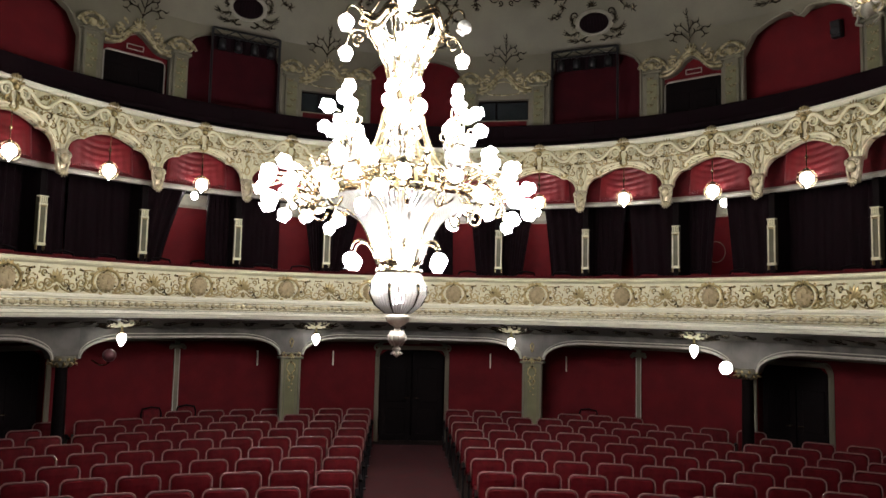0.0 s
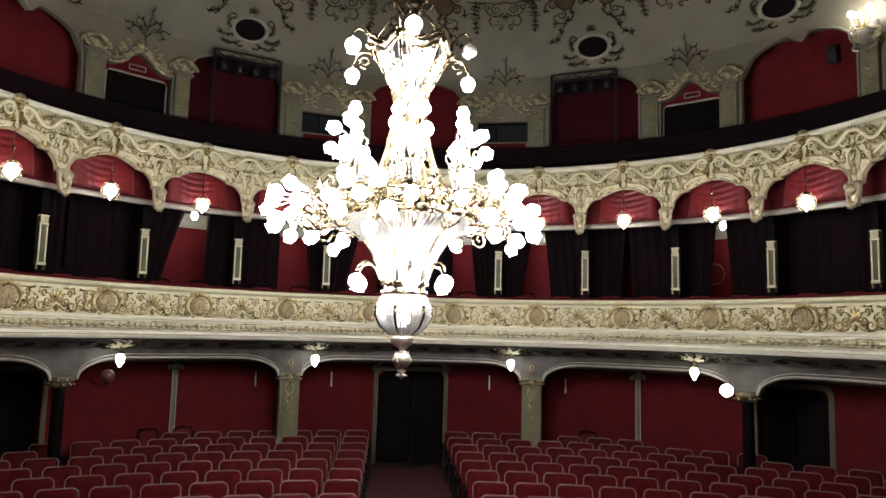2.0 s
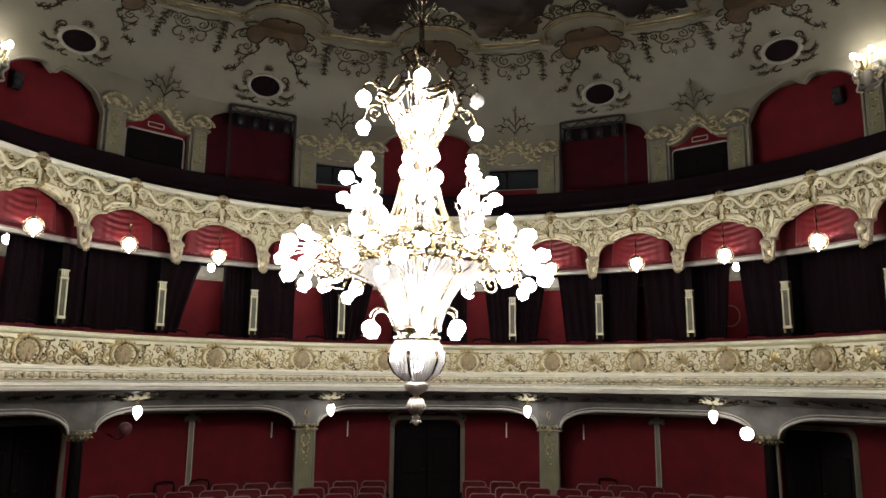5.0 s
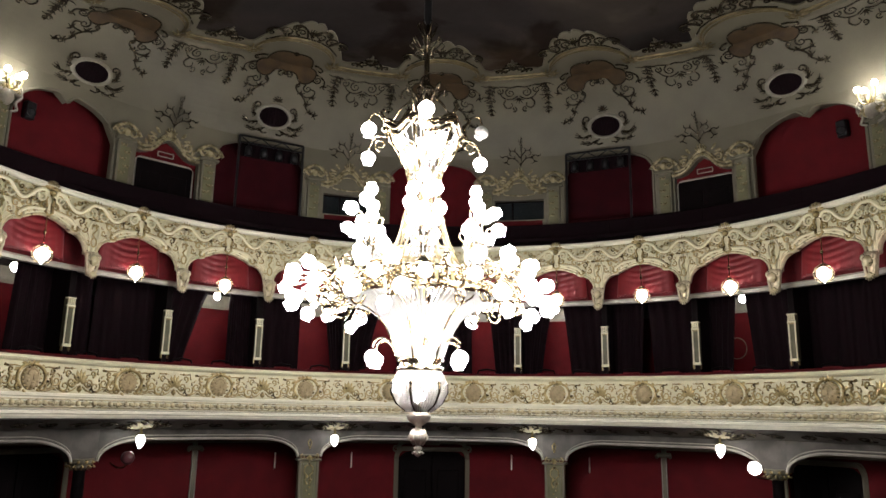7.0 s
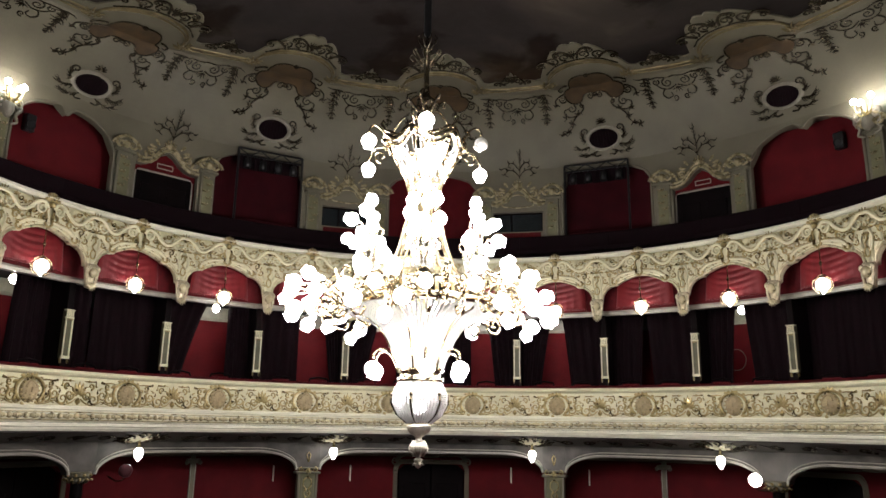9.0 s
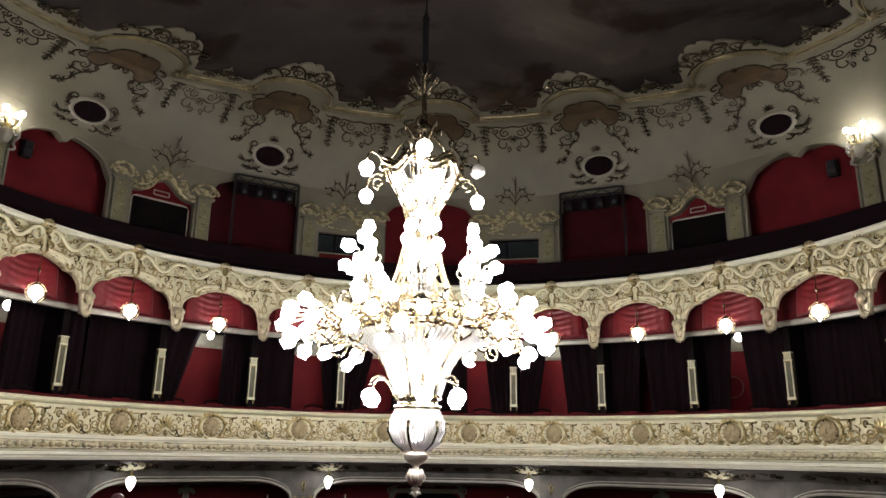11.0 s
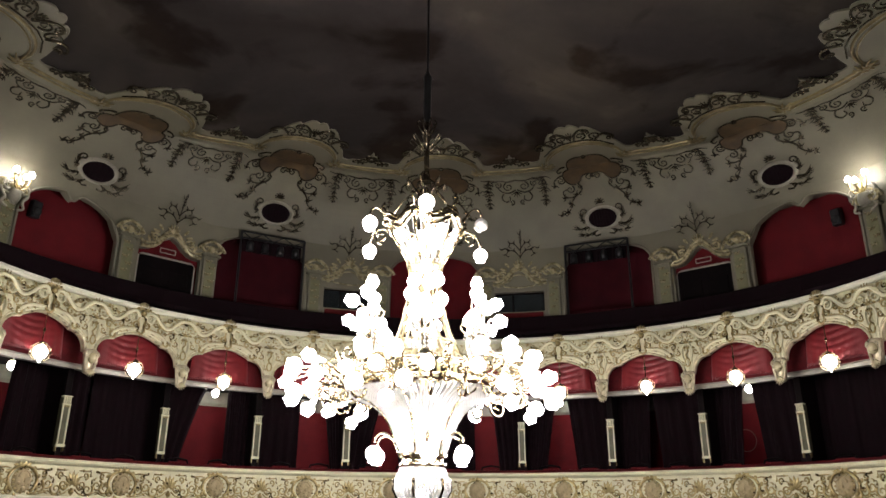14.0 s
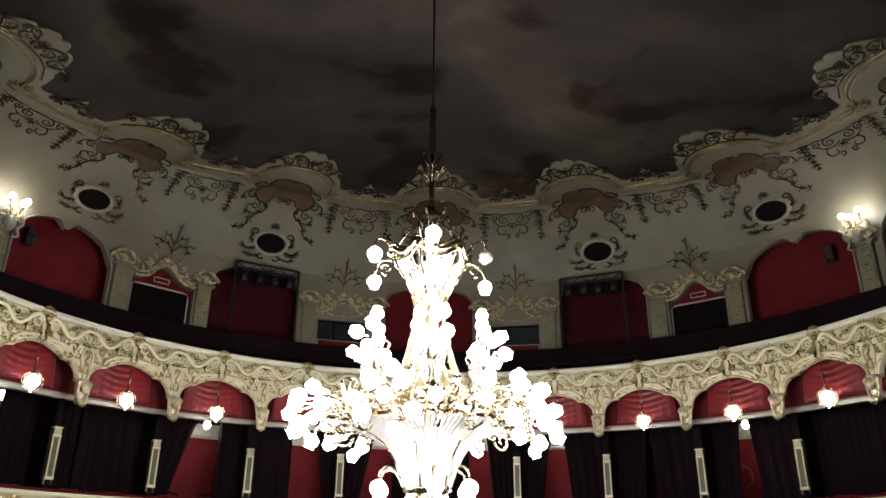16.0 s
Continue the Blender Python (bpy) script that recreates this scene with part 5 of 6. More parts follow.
for sg in (-1, 1):
    pg.tube([(sg * x, CY + RP - 0.05, z) for x, z in spiral(0.14, 2.06, 0.06, 1.2, 1.57, -1)], 0.014, 5, (1, 0.5))
    pg.tube([(sg * x, CY + RP - 0.03, z) for x, z in ((0.0, 1.92), (0.08, 1.86), (0.09, 1.75), (0.02, 1.68), (0.07, 1.6), (0.02, 1.5))], 0.017, 5, (1, 0.6))
    pg.tube([(sg * x, CY + RP - 0.03, z) for x, z in ((0.0, 2.42), (0.04, 2.36), (0.02, 2.28), (0.0, 2.22))], 0.013, 5)
for k in range(6):
    pg.ball((0.03 * (k % 2 * 2 - 1), CY + RP - 0.022, 1.66 - 0.07 * k), 0.032 - 0.003 * k, 6, 5)
pier_gilt = parted(pg, "gilt_leaf", M_GOLD)
for a in PIERS:
    ob = empty("arcade_pier", turned(a), "olive green pier with pale trim and gilt drop" if abs(a) < 30 else "dark column with a pale gilded capital", "pier", "arcade piers")
    piece("shaft", pier_shaft if abs(a) < 30 else dark_shaft, ob)
    piece("trim", pier_trim if abs(a) < 30 else dark_cap, ob, "pale plaster trim and capital")
    piece("impost", impost, ob, "smooth plaster impost")
    for me in pier_gilt if abs(a) < 30 else cap_gilt:
        piece("gilt_leaf", me, ob, "gilt ornament")
wp = Build().box((0, CY + RW - 0.03, 1.16), (0.10, 0.06, 2.32), bevel=0.01).box((0, CY + RW - 0.04, 2.2), (0.30, 0.09, 0.10), bevel=0.02)
for x in (-0.14, 0.14):
    wp.ball((x, CY + RW - 0.08, 2.17), 0.045, 8, 6)
wp = wp.mesh("wall_pilaster", M_SHADE)
wp_edge = Build().box((0, CY + RW - 0.064, 1.07), (0.016, 0.02, 2.12), bevel=0.004).mesh("edge_strip", M_GREYWHITE)
for a in (-68.0, -33.2, 33.8, 68.0):
    ob = tagged(piece("wall_pilaster", wp, at=turned(a)), "slim grey pilaster with pale edges on the red stalls wall", "pilaster", "stalls pilasters")
    for x in (-0.05, 0.05):
        piece("edge_strip", wp_edge, ob, at=Matrix.Translation((x, 0, 0)))
sp = Build().box((0, CY + RW - 0.012, 1.92), (0.03, 0.02, 0.34), bevel=0.006).mesh("wall_strip", M_WHITE)
for a in (-22.1, -11.2, 12.2, 23.4):
    tagged(piece("wall_strip", sp, at=turned(a)), "thin pale strip fixed to the red wall", "strip", "wall strips")

# doors of the stalls
def doorway(k, a, half, top, crest):
    ob = empty("door_%d" % k, turned(a), "dark double door in a moulded cream frame", "door", kind="structure")
    w = half
    fr = Build()
    for lift, off, rad in ((0.02, 0.04, 0.026), (0.01, 0.10, 0.016), (0.02, 0.07, 0.018)):
        pts = [(-w - off, 0), (-w - off, top - 0.16)] + [(-w - off + 0.14 - 0.14 * math.cos(t), top - 0.16 + (0.16 + off) * math.sin(t)) for t in np.linspace(0, math.pi / 2, 6)]
        pts += [(-x, z) for x, z in reversed(pts)]
        fr.tube(on_panel(pts, RW, lift), rad, 6)
    fr.obj("door_frame", M_SHADE, ob, "moulded cream frame", True)
    if crest:
        cr = Build()
        cr.box((0, CY + RW - 0.06, top + 0.22), (0.36, 0.07, 0.14), bevel=0.02)
        for sg in (-1, 1):
            cr.tube(on_panel([(sg * x, z) for x, z in ((0.18, top + 0.27), (0.35, top + 0.30), (0.55, top + 0.24), (0.7, top + 0.2), (0.82, top + 0.1))], RW, 0.06), 0.045, 6)
            cr.tube(on_panel([(sg * x, z) for x, z in spiral(0.84, top + 0.06, 0.08, 1.2, 1.6, -1)], RW, 0.06), 0.022, 6)
        cr.obj("crest", M_SHADE, ob, smooth=True)
    for sg in (-1, 1):
        lf = Build().box((sg * w / 2, CY + RW + 0.16, top / 2), (w - 0.02, 0.05, top), bevel=0.008)
        for zc, hh in ((0.45, 0.6), (1.3, 0.8)):
            lf.box((sg * w / 2, CY + RW + 0.13, zc), (w - 0.26, 0.03, hh), bevel=0.012)
        leaf = lf.obj("leaf", M_DARK, ob)
        hd = Build().tube([(sg * 0.06, CY + RW + 0.13, 1.0), (sg * 0.06, CY + RW + 0.08, 1.0), (sg * 0.17, CY + RW + 0.08, 1.0)], 0.011, 6)
        hd.obj("handle", M_BRASS, leaf, "brass handle", True)


doorway(1, 0.55, 0.76, 2.12, True)
doorway(2, 53.9, 0.68, 2.14, False)
doorway(3, -54.3, 0.76, 2.14, False)

# lamps under the balcony
rosette = Build()
rosette.lathe([(0.001, -0.05), (0.08, -0.045), (0.15, -0.03), (0.24, -0.035), (0.30, -0.01), (0.32, 0.03)], 24, ripple=0.06, lobes=8)
rosette = rosette.mesh("rosette", M_CREAM, True)
petal = Build()
petal.tube([(0.2, 0, -0.03), (0.32, 0.06, -0.035), (0.43, 0.02, -0.015), (0.47, -0.03, -0.01)], 0.028, 5, (1, 0.4))
petal.tube([(0.30, -0.02, -0.03), (0.36, -0.07, -0.03), (0.40, -0.06, -0.02)], 0.018, 5, (1, 0.4))
petal = petal.mesh("petal", M_BRONZE, True)
drop = Build().lathe([(0.001, -0.16), (0.02, -0.15), (0.06, -0.08), (0.082, -0.01), (0.075, 0.04), (0.045, 0.075), (0.03, 0.08)], 16).mesh("glass", M_SOFGLOBE, True)
neck = Build().lathe([(0.03, 0.078), (0.05, 0.085), (0.05, 0.11), (0.02, 0.13), (0.02, 0.24), (0.001, 0.24)], 12).mesh("neck", M_BRASS, True)
for a in (-76.0, -45.2, -15.5, 16.6, 45.6, 76.0):
    ob = empty("soffit_lamp", Matrix.Translation(ring_at(a, 7.5, 2.44)), "lit teardrop lamp hanging from a plaster rosette", "lamp", "soffit lamps")
    piece("glass", drop, ob, "glowing teardrop glass")
    piece("neck", neck, ob)
    ros = piece("rosette", rosette, ob, "cream plaster rosette", Matrix.Translation((0, 0, 0.265)) @ Matrix.Rotation(-radians(a), 4, "Z") @ Matrix.Rotation(radians(-12.3), 4, "X"))
    for k in range(10):
        piece("petal", petal, ros, at=Matrix.Rotation(2 * math.pi * k / 10, 4, "Z"))
M_DIM = material("unlit_opal_glass", (0.09, 0.03, 0.035), 0.3, vary=0.05, bump=0.0)
for a, lit in ((51.5, True), (-48.0, False)):
    ob = empty("bracket_lamp", turned(a), "lit globe on a brass bracket beside a pier" if lit else "unlit glass globe on a brass bracket beside a pier", "lamp", "bracket lamps")
    Build().ball((0, CY + 7.2, 2.15), 0.115, 16, 10).obj("globe", M_SOFGLOBE if lit else M_DIM, ob, "glowing globe" if lit else "unlit globe", True)
    Build().tube([(0.05, CY + RP, 2.02), (0.04, CY + 7.6, 1.95), (0.0, CY + 7.3, 1.98), (0, CY + 7.2, 2.05)], 0.015, 6).obj("bracket", M_BRASS, ob, "", True)

# relief on the soffit of the balcony
sx = Build()
for a in range(-80, 81, 8):
    for sg in (-1, 1):
        pts = spiral(0, 0, 0.16, 1.4, 0.8 + a * 0.3, sg)
        sx.tube([ring_at(a + sg * 2 + p[0] / 0.13, 7.5 + p[1], 2.79 - 0.218 * (7.5 + p[1] - 7.12) - 0.012) for p in pts], 0.017, 5, (1, 0.4))
        sx.tube([ring_at(a + sg * (2 + 0.6 * t), 7.62 - 0.12 * t, 2.79 - 0.218 * (0.5 - 0.12 * t) - 0.012) for t in range(4)], 0.02, 5, (1, 0.3))
tagged(sx.obj("trim_soffit", M_BRONZE, smooth=True), "dark bronzed scrolls on the balcony soffit", "relief", kind="structure")

# ---- upper gallery ----
for k, (r, z) in enumerate(((7.72, 6.78), (8.28, 7.36))):
    for i in range(-6, 6):
        a0, a1 = i * BAY + 0.01, (i + 1) * BAY - 0.01
        ob = empty("gallery_bench", Matrix(), "dark upholstered gallery bench behind the front", "bench", "gallery benches")
        sweep(Build(), [(r, z - 0.62), (r + 0.02, z - 0.02), (r + 0.05, z), (r + 0.08, z - 0.03), (r + 0.08, z - 0.62)], a0, a1).obj("backrest", M_DRAPE, ob)
        sweep(Build(), [(r - 0.34, z - 0.50), (r - 0.36, z - 0.42), (r - 0.02, z - 0.44), (r - 0.02, z - 0.55)], a0, a1).obj("seat", M_DRAPE, ob)
        for a in (a0 + 0.4, a1 - 0.4):
            slab(Build(), r - 0.30, r + 0.06, 6.2, z - 0.5, a - 0.25, a + 0.25).obj("support", M_DARK, ob)
pil = Build()
pil.box((0, CY + RG - 0.05, 7.4), (0.31, 0.1, 2.4), bevel=0.012).box((0, CY + RG - 0.06, 8.42), (0.44, 0.16, 0.06), bevel=0.015)
pil = pil.mesh("shaft", M_PILASTER)
pc = Build()
for sg in (-1, 1):
    pc.tube(on_panel([(sg * x, z) for x, z in spiral(0.13, 8.66, 0.11, 1.3, 1.5, -1)], RG, 0.12), 0.035, 6, (1, 0.5))
    pc.tube(on_panel([(sg * x, z) for x, z in ((0.0, 8.84), (0.12, 8.80), (0.24, 8.72), (0.30, 8.62))], RG, 0.12), 0.035, 6)
pc.ball(on_panel([(0, 8.66)], RG, 0.10)[0], 0.09, 10, 7)
pcap = pc.mesh("scroll_capital", M_DULL, True)
pdrop = Build().ball(on_panel([(0.0, 8.28)], RG, 0.11)[0], 0.028, 8, 6).tube(on_panel([(-0.07, 8.31), (-0.03, 8.25), (0, 8.27), (0.03, 8.25), (0.07, 8.31)], RG, 0.112), 0.014, 5).mesh("drop", M_DULL, True)
po = Build().box((0, CY + RG - 0.104, 7.6), (0.22, 0.012, 1.3), bevel=0.004).mesh("inlay", M_OLIVE)
for s in (-1, 1):
    for a in (8.5, 19.2, 36.4 if s > 0 else 35.5, 47.6, 65.9 if s > 0 else 64.2, 84.0):
        ob = empty("gallery_pilaster", turned(s * a), "pale stucco pilaster with olive inlay and scrolled capital", "pilaster", "gallery pilasters")
        piece("shaft", pil, ob)
        piece("inlay", po, ob, "olive green inlay")
        piece("scroll_capital", pcap, ob, "dull gilt scrolled capital", Matrix.Translation((0, 0, -0.09)))
        for k in range(5):
            piece("drop", pdrop, ob, at=Matrix.Translation((0.04 * (k % 2 * 2 - 1), 0, -0.15 * k)))
# gallery doors with red overdoor, crest and blank sign
gd = {}
W = 0.63
gd["surround"] = Build().add(*(lambda q: (q, [(0, 1, 2, 3), (4, 7, 6, 5), (0, 4, 5, 1), (1, 5, 6, 2), (2, 6, 7, 3), (3, 7, 4, 0)]))(
    [Vector((x, CY + RG + y, z)) for y in (0.14, 0.18) for x, z in ((-0.68, 6.2), (0.68, 6.2), (0.68, 8.8), (-0.68, 8.8))])).mesh("overdoor", M_REDWALL)
fr = Build()
pts = [(-W, 6.2), (-W, 8.08)] + [(-W + 0.12 - 0.12 * math.cos(t), 8.08 + 0.12 * math.sin(t)) for t in np.linspace(0, math.pi / 2, 6)]
pts += [(-x, z) for x, z in reversed(pts)]
fr.tube([(x, CY + RG + 0.12, z) for x, z in pts], 0.028, 6)
gd["frame"] = fr.mesh("door_frame", M_GREYWHITE, True)
gd["leaf"] = Build().box((0, CY + RG + 0.11, 7.19), (1.24, 0.03, 1.98), bevel=0.006).box((-0.29, CY + RG + 0.09, 7.16), (0.42, 0.02, 1.5), bevel=0.006).box((0.29, CY + RG + 0.09, 7.16), (0.42, 0.02, 1.5), bevel=0.006).mesh("leaf", M_DARK)
gd["sign"] = Build().tube([(0.17 * (1 if abs(math.cos(t)) > 0 else 1) * max(-1, min(1, 1.5 * math.cos(t))), CY + RG + 0.12, 8.37 + 0.05 * max(-1, min(1, 1.5 * math.sin(t)))) for t in np.linspace(0, 2 * math.pi, 25)], 0.012, 5).mesh("sign_frame", M_GREYWHITE, True)
cr = Build()
line = [(0.68, 8.40), (0.52, 8.40), (0.40, 8.44), (0.30, 8.53), (0.20, 8.66), (0.10, 8.75), (0, 8.78)]
for sg in (-1, 1):
    cr.tube(on_panel([(sg * x, z) for x, z in line], RG, 0.06), 0.04, 7)
    cr.tube(on_panel([(sg * x, z + 0.09) for x, z in line], RG, 0.05), 0.03, 6)
    cr.tube(on_panel([(sg * x, z) for x, z in spiral(0.40, 8.64, 0.10, 1.3, 2.6, -1)], RG, 0.07), 0.028, 6, (1, 0.5))
for i in range(5):
    a = math.pi * (0.15 + 0.7 * i / 4)
    cr.tube(on_panel([(0, 8.80), (0.09 * math.cos(a), 8.84 + 0.08 * math.sin(a)), (0.14 * math.cos(a), 8.86 + 0.16 * math.sin(a))], RG, 0.07), 0.03, 6, (1, 0.6))
for sg in (-1, 1):
    for x, z, e in ((0.5, 8.50, 1.3), (0.6, 8.46, 0.6), (0.42, 8.62, 1.1), (0.24, 8.84, 0.9), (0.3, 8.78, 0.2)):
        leaf_on(cr, (sg * x, z), (sg * (x + 0.17 * math.cos(e)), z + 0.17 * math.sin(e)), 0.075, RG, 0.06)
gd["crest"] = cr.mesh("rocaille_crest", M_DULL, True)
for k, a in enumerate((-41.3, 41.9)):
    ob = empty("door_%d" % (4 + k), turned(a), "dark gallery door with red overdoor and rocaille crest", "door", kind="structure")
    piece("overdoor", gd["surround"], ob, "red overdoor panel")
    piece("door_frame", gd["frame"], ob)
    piece("leaf", gd["leaf"], ob)
    piece("sign_frame", gd["sign"], ob, "small oval sign frame")
    piece("rocaille_crest", gd["crest"], ob, "dull gilt rocaille crest", Matrix.Translation((0, 0, -0.08)))
# small windows of the projection room beside the middle arch
for k, a in enumerate((-13.7, 13.7)):
    ob = empty("window_%d" % (k + 1), turned(a), "small dark window in the gallery wall", "window", kind="structure")
    g = bpy.data.materials.get("dark_window_glass") or material("dark_window_glass", (0.015, 0.02, 0.022), 0.08, vary=0.1, bump=0.0, spec=0.8)
    Build().box((0, CY + RG + 0.2, 7.87), (1.3, 0.03, 0.54)).obj("pane", g, ob)
    f2 = Build()
    for x, z, w, h in ((0, 7.63, 1.24, 0.05), (0, 8.11, 1.24, 0.05), (-0.6, 7.87, 0.05, 0.5), (0.6, 7.87, 0.05, 0.5), (-0.18, 7.87, 0.035, 0.48)):
        f2.box((x, CY + RG + 0.15, z), (w, 0.06, h), bevel=0.008)
    f2.obj("window_frame", M_DARK, ob)
    Build().box((0, CY + RG - 0.01, 7.38), (1.12, 0.03, 0.42), bevel=0.006).obj("apron", M_REDWALL, ob, "red panel below the window")
    piece("rocaille_crest", gd["crest"], ob, "dull gilt rocaille crest", Matrix.Translation((0, 0, -0.10)))
    pn = Build()
    for sg in (-1, 1):
        pn.tube(on_panel([(sg * x, z) for x, z in eased(((0.0, 8.56), (0.16, 8.52), (0.24, 8.40), (0.38, 8.34), (0.36, 8.26), (0.20, 8.24), (0.0, 8.22)))], RG, 0.02), 0.016, 5)
        pn.tube(on_panel([(sg * x, z) for x, z in spiral(0.50, 8.30, 0.07, 1.3, 1.8, -1)], RG, 0.03), 0.022, 6, (1, 0.5))
    pn.obj("panel_moulding", M_DULL, ob, "dull gilt panel moulding", True)
# gilt edge of the arches in the gallery wall
for lo, hi, fn in [(h[0], h[1], h[3]) for h in gal_holes if h[2] < 7 and (h[1] - h[0]) > 10]:
    b = Build().tube([ring_at(lo, RG - 0.01, 7.3)] + [ring_at(lo + (hi - lo) * i / 48, RG - 0.01, fn(-1 + 2 * i / 48)) for i in range(49)] + [ring_at(hi, RG - 0.01, 7.3)], 0.03, 6)
    tagged(b.obj("trim_arch", M_SHADE, smooth=True), "rounded plaster edge of a gallery arch", "moulding", kind="structure")

# black lighting trusses in front of the niches
for s in (-1, 1):
    ob = empty("lighting_truss", Matrix(), "black steel lighting frame with spotlights before a red niche", "truss", "lighting trusses")
    A0, A1, r0 = 21.4 * s, 31.4 * s, 8.62
    for a in (A0, A1):
        Build().tube([ring_at(a, r0, 6.2), ring_at(a, r0, 9.14)], 0.03, 6).obj("post", M_BLACK, ob)
    for z in (9.14, 8.98):
        Build().tube([ring_at(A0, r0, z), ring_at(A1, r0, z)], 0.026, 6).obj("beam", M_BLACK, ob)
    br = Build()
    for i in range(6):
        u, w = i / 6, (i + 1) / 6
        p, q = ring_at(A0, r0, 9.14).lerp(ring_at(A1, r0, 9.14), u), ring_at(A0, r0, 8.98).lerp(ring_at(A1, r0, 8.98), w)
        br.tube([p, q] if i % 2 == 0 else [p - Vector((0, 0, 0.16)), q + Vector((0, 0, 0.16))], 0.014, 5)
    br.obj("lattice", M_BLACK, ob)
    # Dark, slightly wavy strip across the niche behind the beams.
    bc = Build()
    q = [ring_at(A0 + (A1 - A0) * (0.04 + 0.92 * i / 12), r0 + 0.06 + 0.015 * math.sin(i * 2.3), z) for i in range(13) for z in (9.0, 8.68)]
    bc.add(q, [(2 * i, 2 * i + 2, 2 * i + 3, 2 * i + 1) for i in range(12)])
    bc.add([p + Vector((0, 0.015, 0)) for p in q], [(2 * i, 2 * i + 1, 2 * i + 3, 2 * i + 2) for i in range(12)])
    bc.obj("dark_border", M_DRAPE, ob, "dark strip behind the beams")
    for u in (0.14, 0.38, 0.62, 0.86):
        c = ring_at(A0 + (A1 - A0) * u, r0 - 0.03, 8.80)
        sl = Build().lathe([(0.001, 0.10), (0.07, 0.095), (0.085, 0.0), (0.09, -0.12), (0.075, -0.12), (0.07, -0.02), (0.001, -0.02)], 12, c)
        sl.tube([c + Vector((0, 0, 0.08)), c + Vector((0, 0, 0.2))], 0.015, 5)
        sl.obj("spotlight", M_BLACK, ob, "", True)

# wall sconces on the outer pilasters
bulb = Build().lathe([(0.001, 0.062), (0.03, 0.055), (0.05, 0.03), (0.055, 0.0), (0.045, -0.03), (0.022, -0.052), (0.015, -0.06)], 14).mesh("bulb", M_SCONCE, True)
cup = Build().lathe([(0.001, -0.10), (0.02, -0.095), (0.03, -0.075), (0.05, -0.062), (0.048, -0.055), (0.018, -0.058)], 12, ripple=0.08, lobes=6).mesh("cup", M_PALEGILT, True)
for s in (-1, 1):
    ob = empty("wall_sconce", turned(65.5 if s > 0 else -63.8) @ Matrix.Translation((0, 0, -0.20 if s > 0 else -0.36)), "gilt wall sconce with three lit bulbs on a carved cartouche", "sconce", "wall sconces")
    b = Build()
    b.lathe([(0.001, -0.16), (0.04, -0.14), (0.06, -0.05), (0.03, 0.03), (0.05, 0.10), (0.02, 0.16), (0.001, 0.2)], 12, (0, CY + RG - 0.16, 8.98))
    for x, y, z in ((-0.15, -0.26, 9.20), (0.03, -0.34, 9.10), (0.18, -0.24, 9.22)):
        b.tube(bezier([(0, CY + RG - 0.16, 8.95), (x * 0.6, CY + RG + y * 0.9, 8.8), (x, CY + RG + y, 9.0), (x, CY + RG + y, z - 0.08)]), 0.016, 6)
        piece("bulb", bulb, ob, "glowing bulb", Matrix.Translation((x, CY + RG + y, z)))
        piece("cup", cup, ob, at=Matrix.Translation((x, CY + RG + y, z)))
    b.obj("bracket", M_GOLD, ob, "gilt scrolled bracket", True)
    b = Build()
    b.ball((0, CY + RG - 0.10, 8.78), 0.13, 14, 10, 1.35)
    for sg in (-1, 1):
        b.tube([(sg * x, CY + RG - 0.13, z) for x, z in spiral(0.17, 8.92, 0.10, 1.4, 1.57, -1)], 0.034, 6, (1, 0.5))
        b.tube([(sg * x, CY + RG - 0.12, z) for x, z in eased(((0.05, 9.02), (0.20, 8.98), (0.27, 8.84), (0.18, 8.70), (0.22, 8.58), (0.10, 8.52)))], 0.034, 6, (1, 0.7))
        b.tube([(sg * x, CY + RG - 0.16, z) for x, z in ((0.03, 8.62), (0.09, 8.74), (0.06, 8.90))], 0.026, 6, (0.6, 1))
    b.obj("cartouche", M_STUCCO, ob, "carved pale stucco cartouche", True)

# ---- ornament of the cove and the ceiling's edge ----
MOD = 27.2
SP, SV = 0.1434, 2.05       # metres for a degree round the cove and for the whole rise


def cv(pts, a0, v0, lift=0.02):
    """Points (along, up) laid on the cove from angle a0 and place v0; past its top they run on over the flat border."""
    out = []
    for s, t in pts:
        v = v0 + t / SV
        k = max(0.0, min(1.0, (v - 0.88) / 0.1))
        if v <= 1:
            out.append(on_cove(a0 + s / SP, max(0.0, v), lift + 0.045 * k))
        else:
            out.append(ring_at(a0 + s / SP, RC - (v - 1) * SV, ZC - 0.05 - lift))
    return out


ox = Build()
n = 28
vs = []
for k, lift in ((1.0, 0.02), (1.08, 0.07), (1.22, 0.06), (1.3, 0.0)):
    vs += cv([(0.325 * k * math.cos(2 * math.pi * i / n), 0.225 * k * math.sin(2 * math.pi * i / n)) for i in range(n)], 0, 0.275, lift)
ox.add(vs, [(j * n + i, j * n + (i + 1) % n, (j + 1) * n + (i + 1) % n, (j + 1) * n + i) for j in range(3) for i in range(n)])
oc_frame = ox.mesh("oculus_frame", M_STUCCO, True)
ox = Build()
vs = cv([(0.325 * math.cos(2 * math.pi * i / n), 0.225 * math.sin(2 * math.pi * i / n)) for i in range(n)], 0, 0.275, 0.022)
ox.add(vs, [tuple(range(n))])
for i in range(-4, 5):
    s = i * 0.068
    h = 0.225 * math.sqrt(max(0, 1 - (s / 0.325) ** 2))
    ox.tube(cv([(s, -h), (s, 0), (s, h)], 0, 0.275, 0.03), 0.008, 4)
oc_grille = ox.mesh("grille", M_DRAPE)
sx = Build()
leafy = random.Random(5)


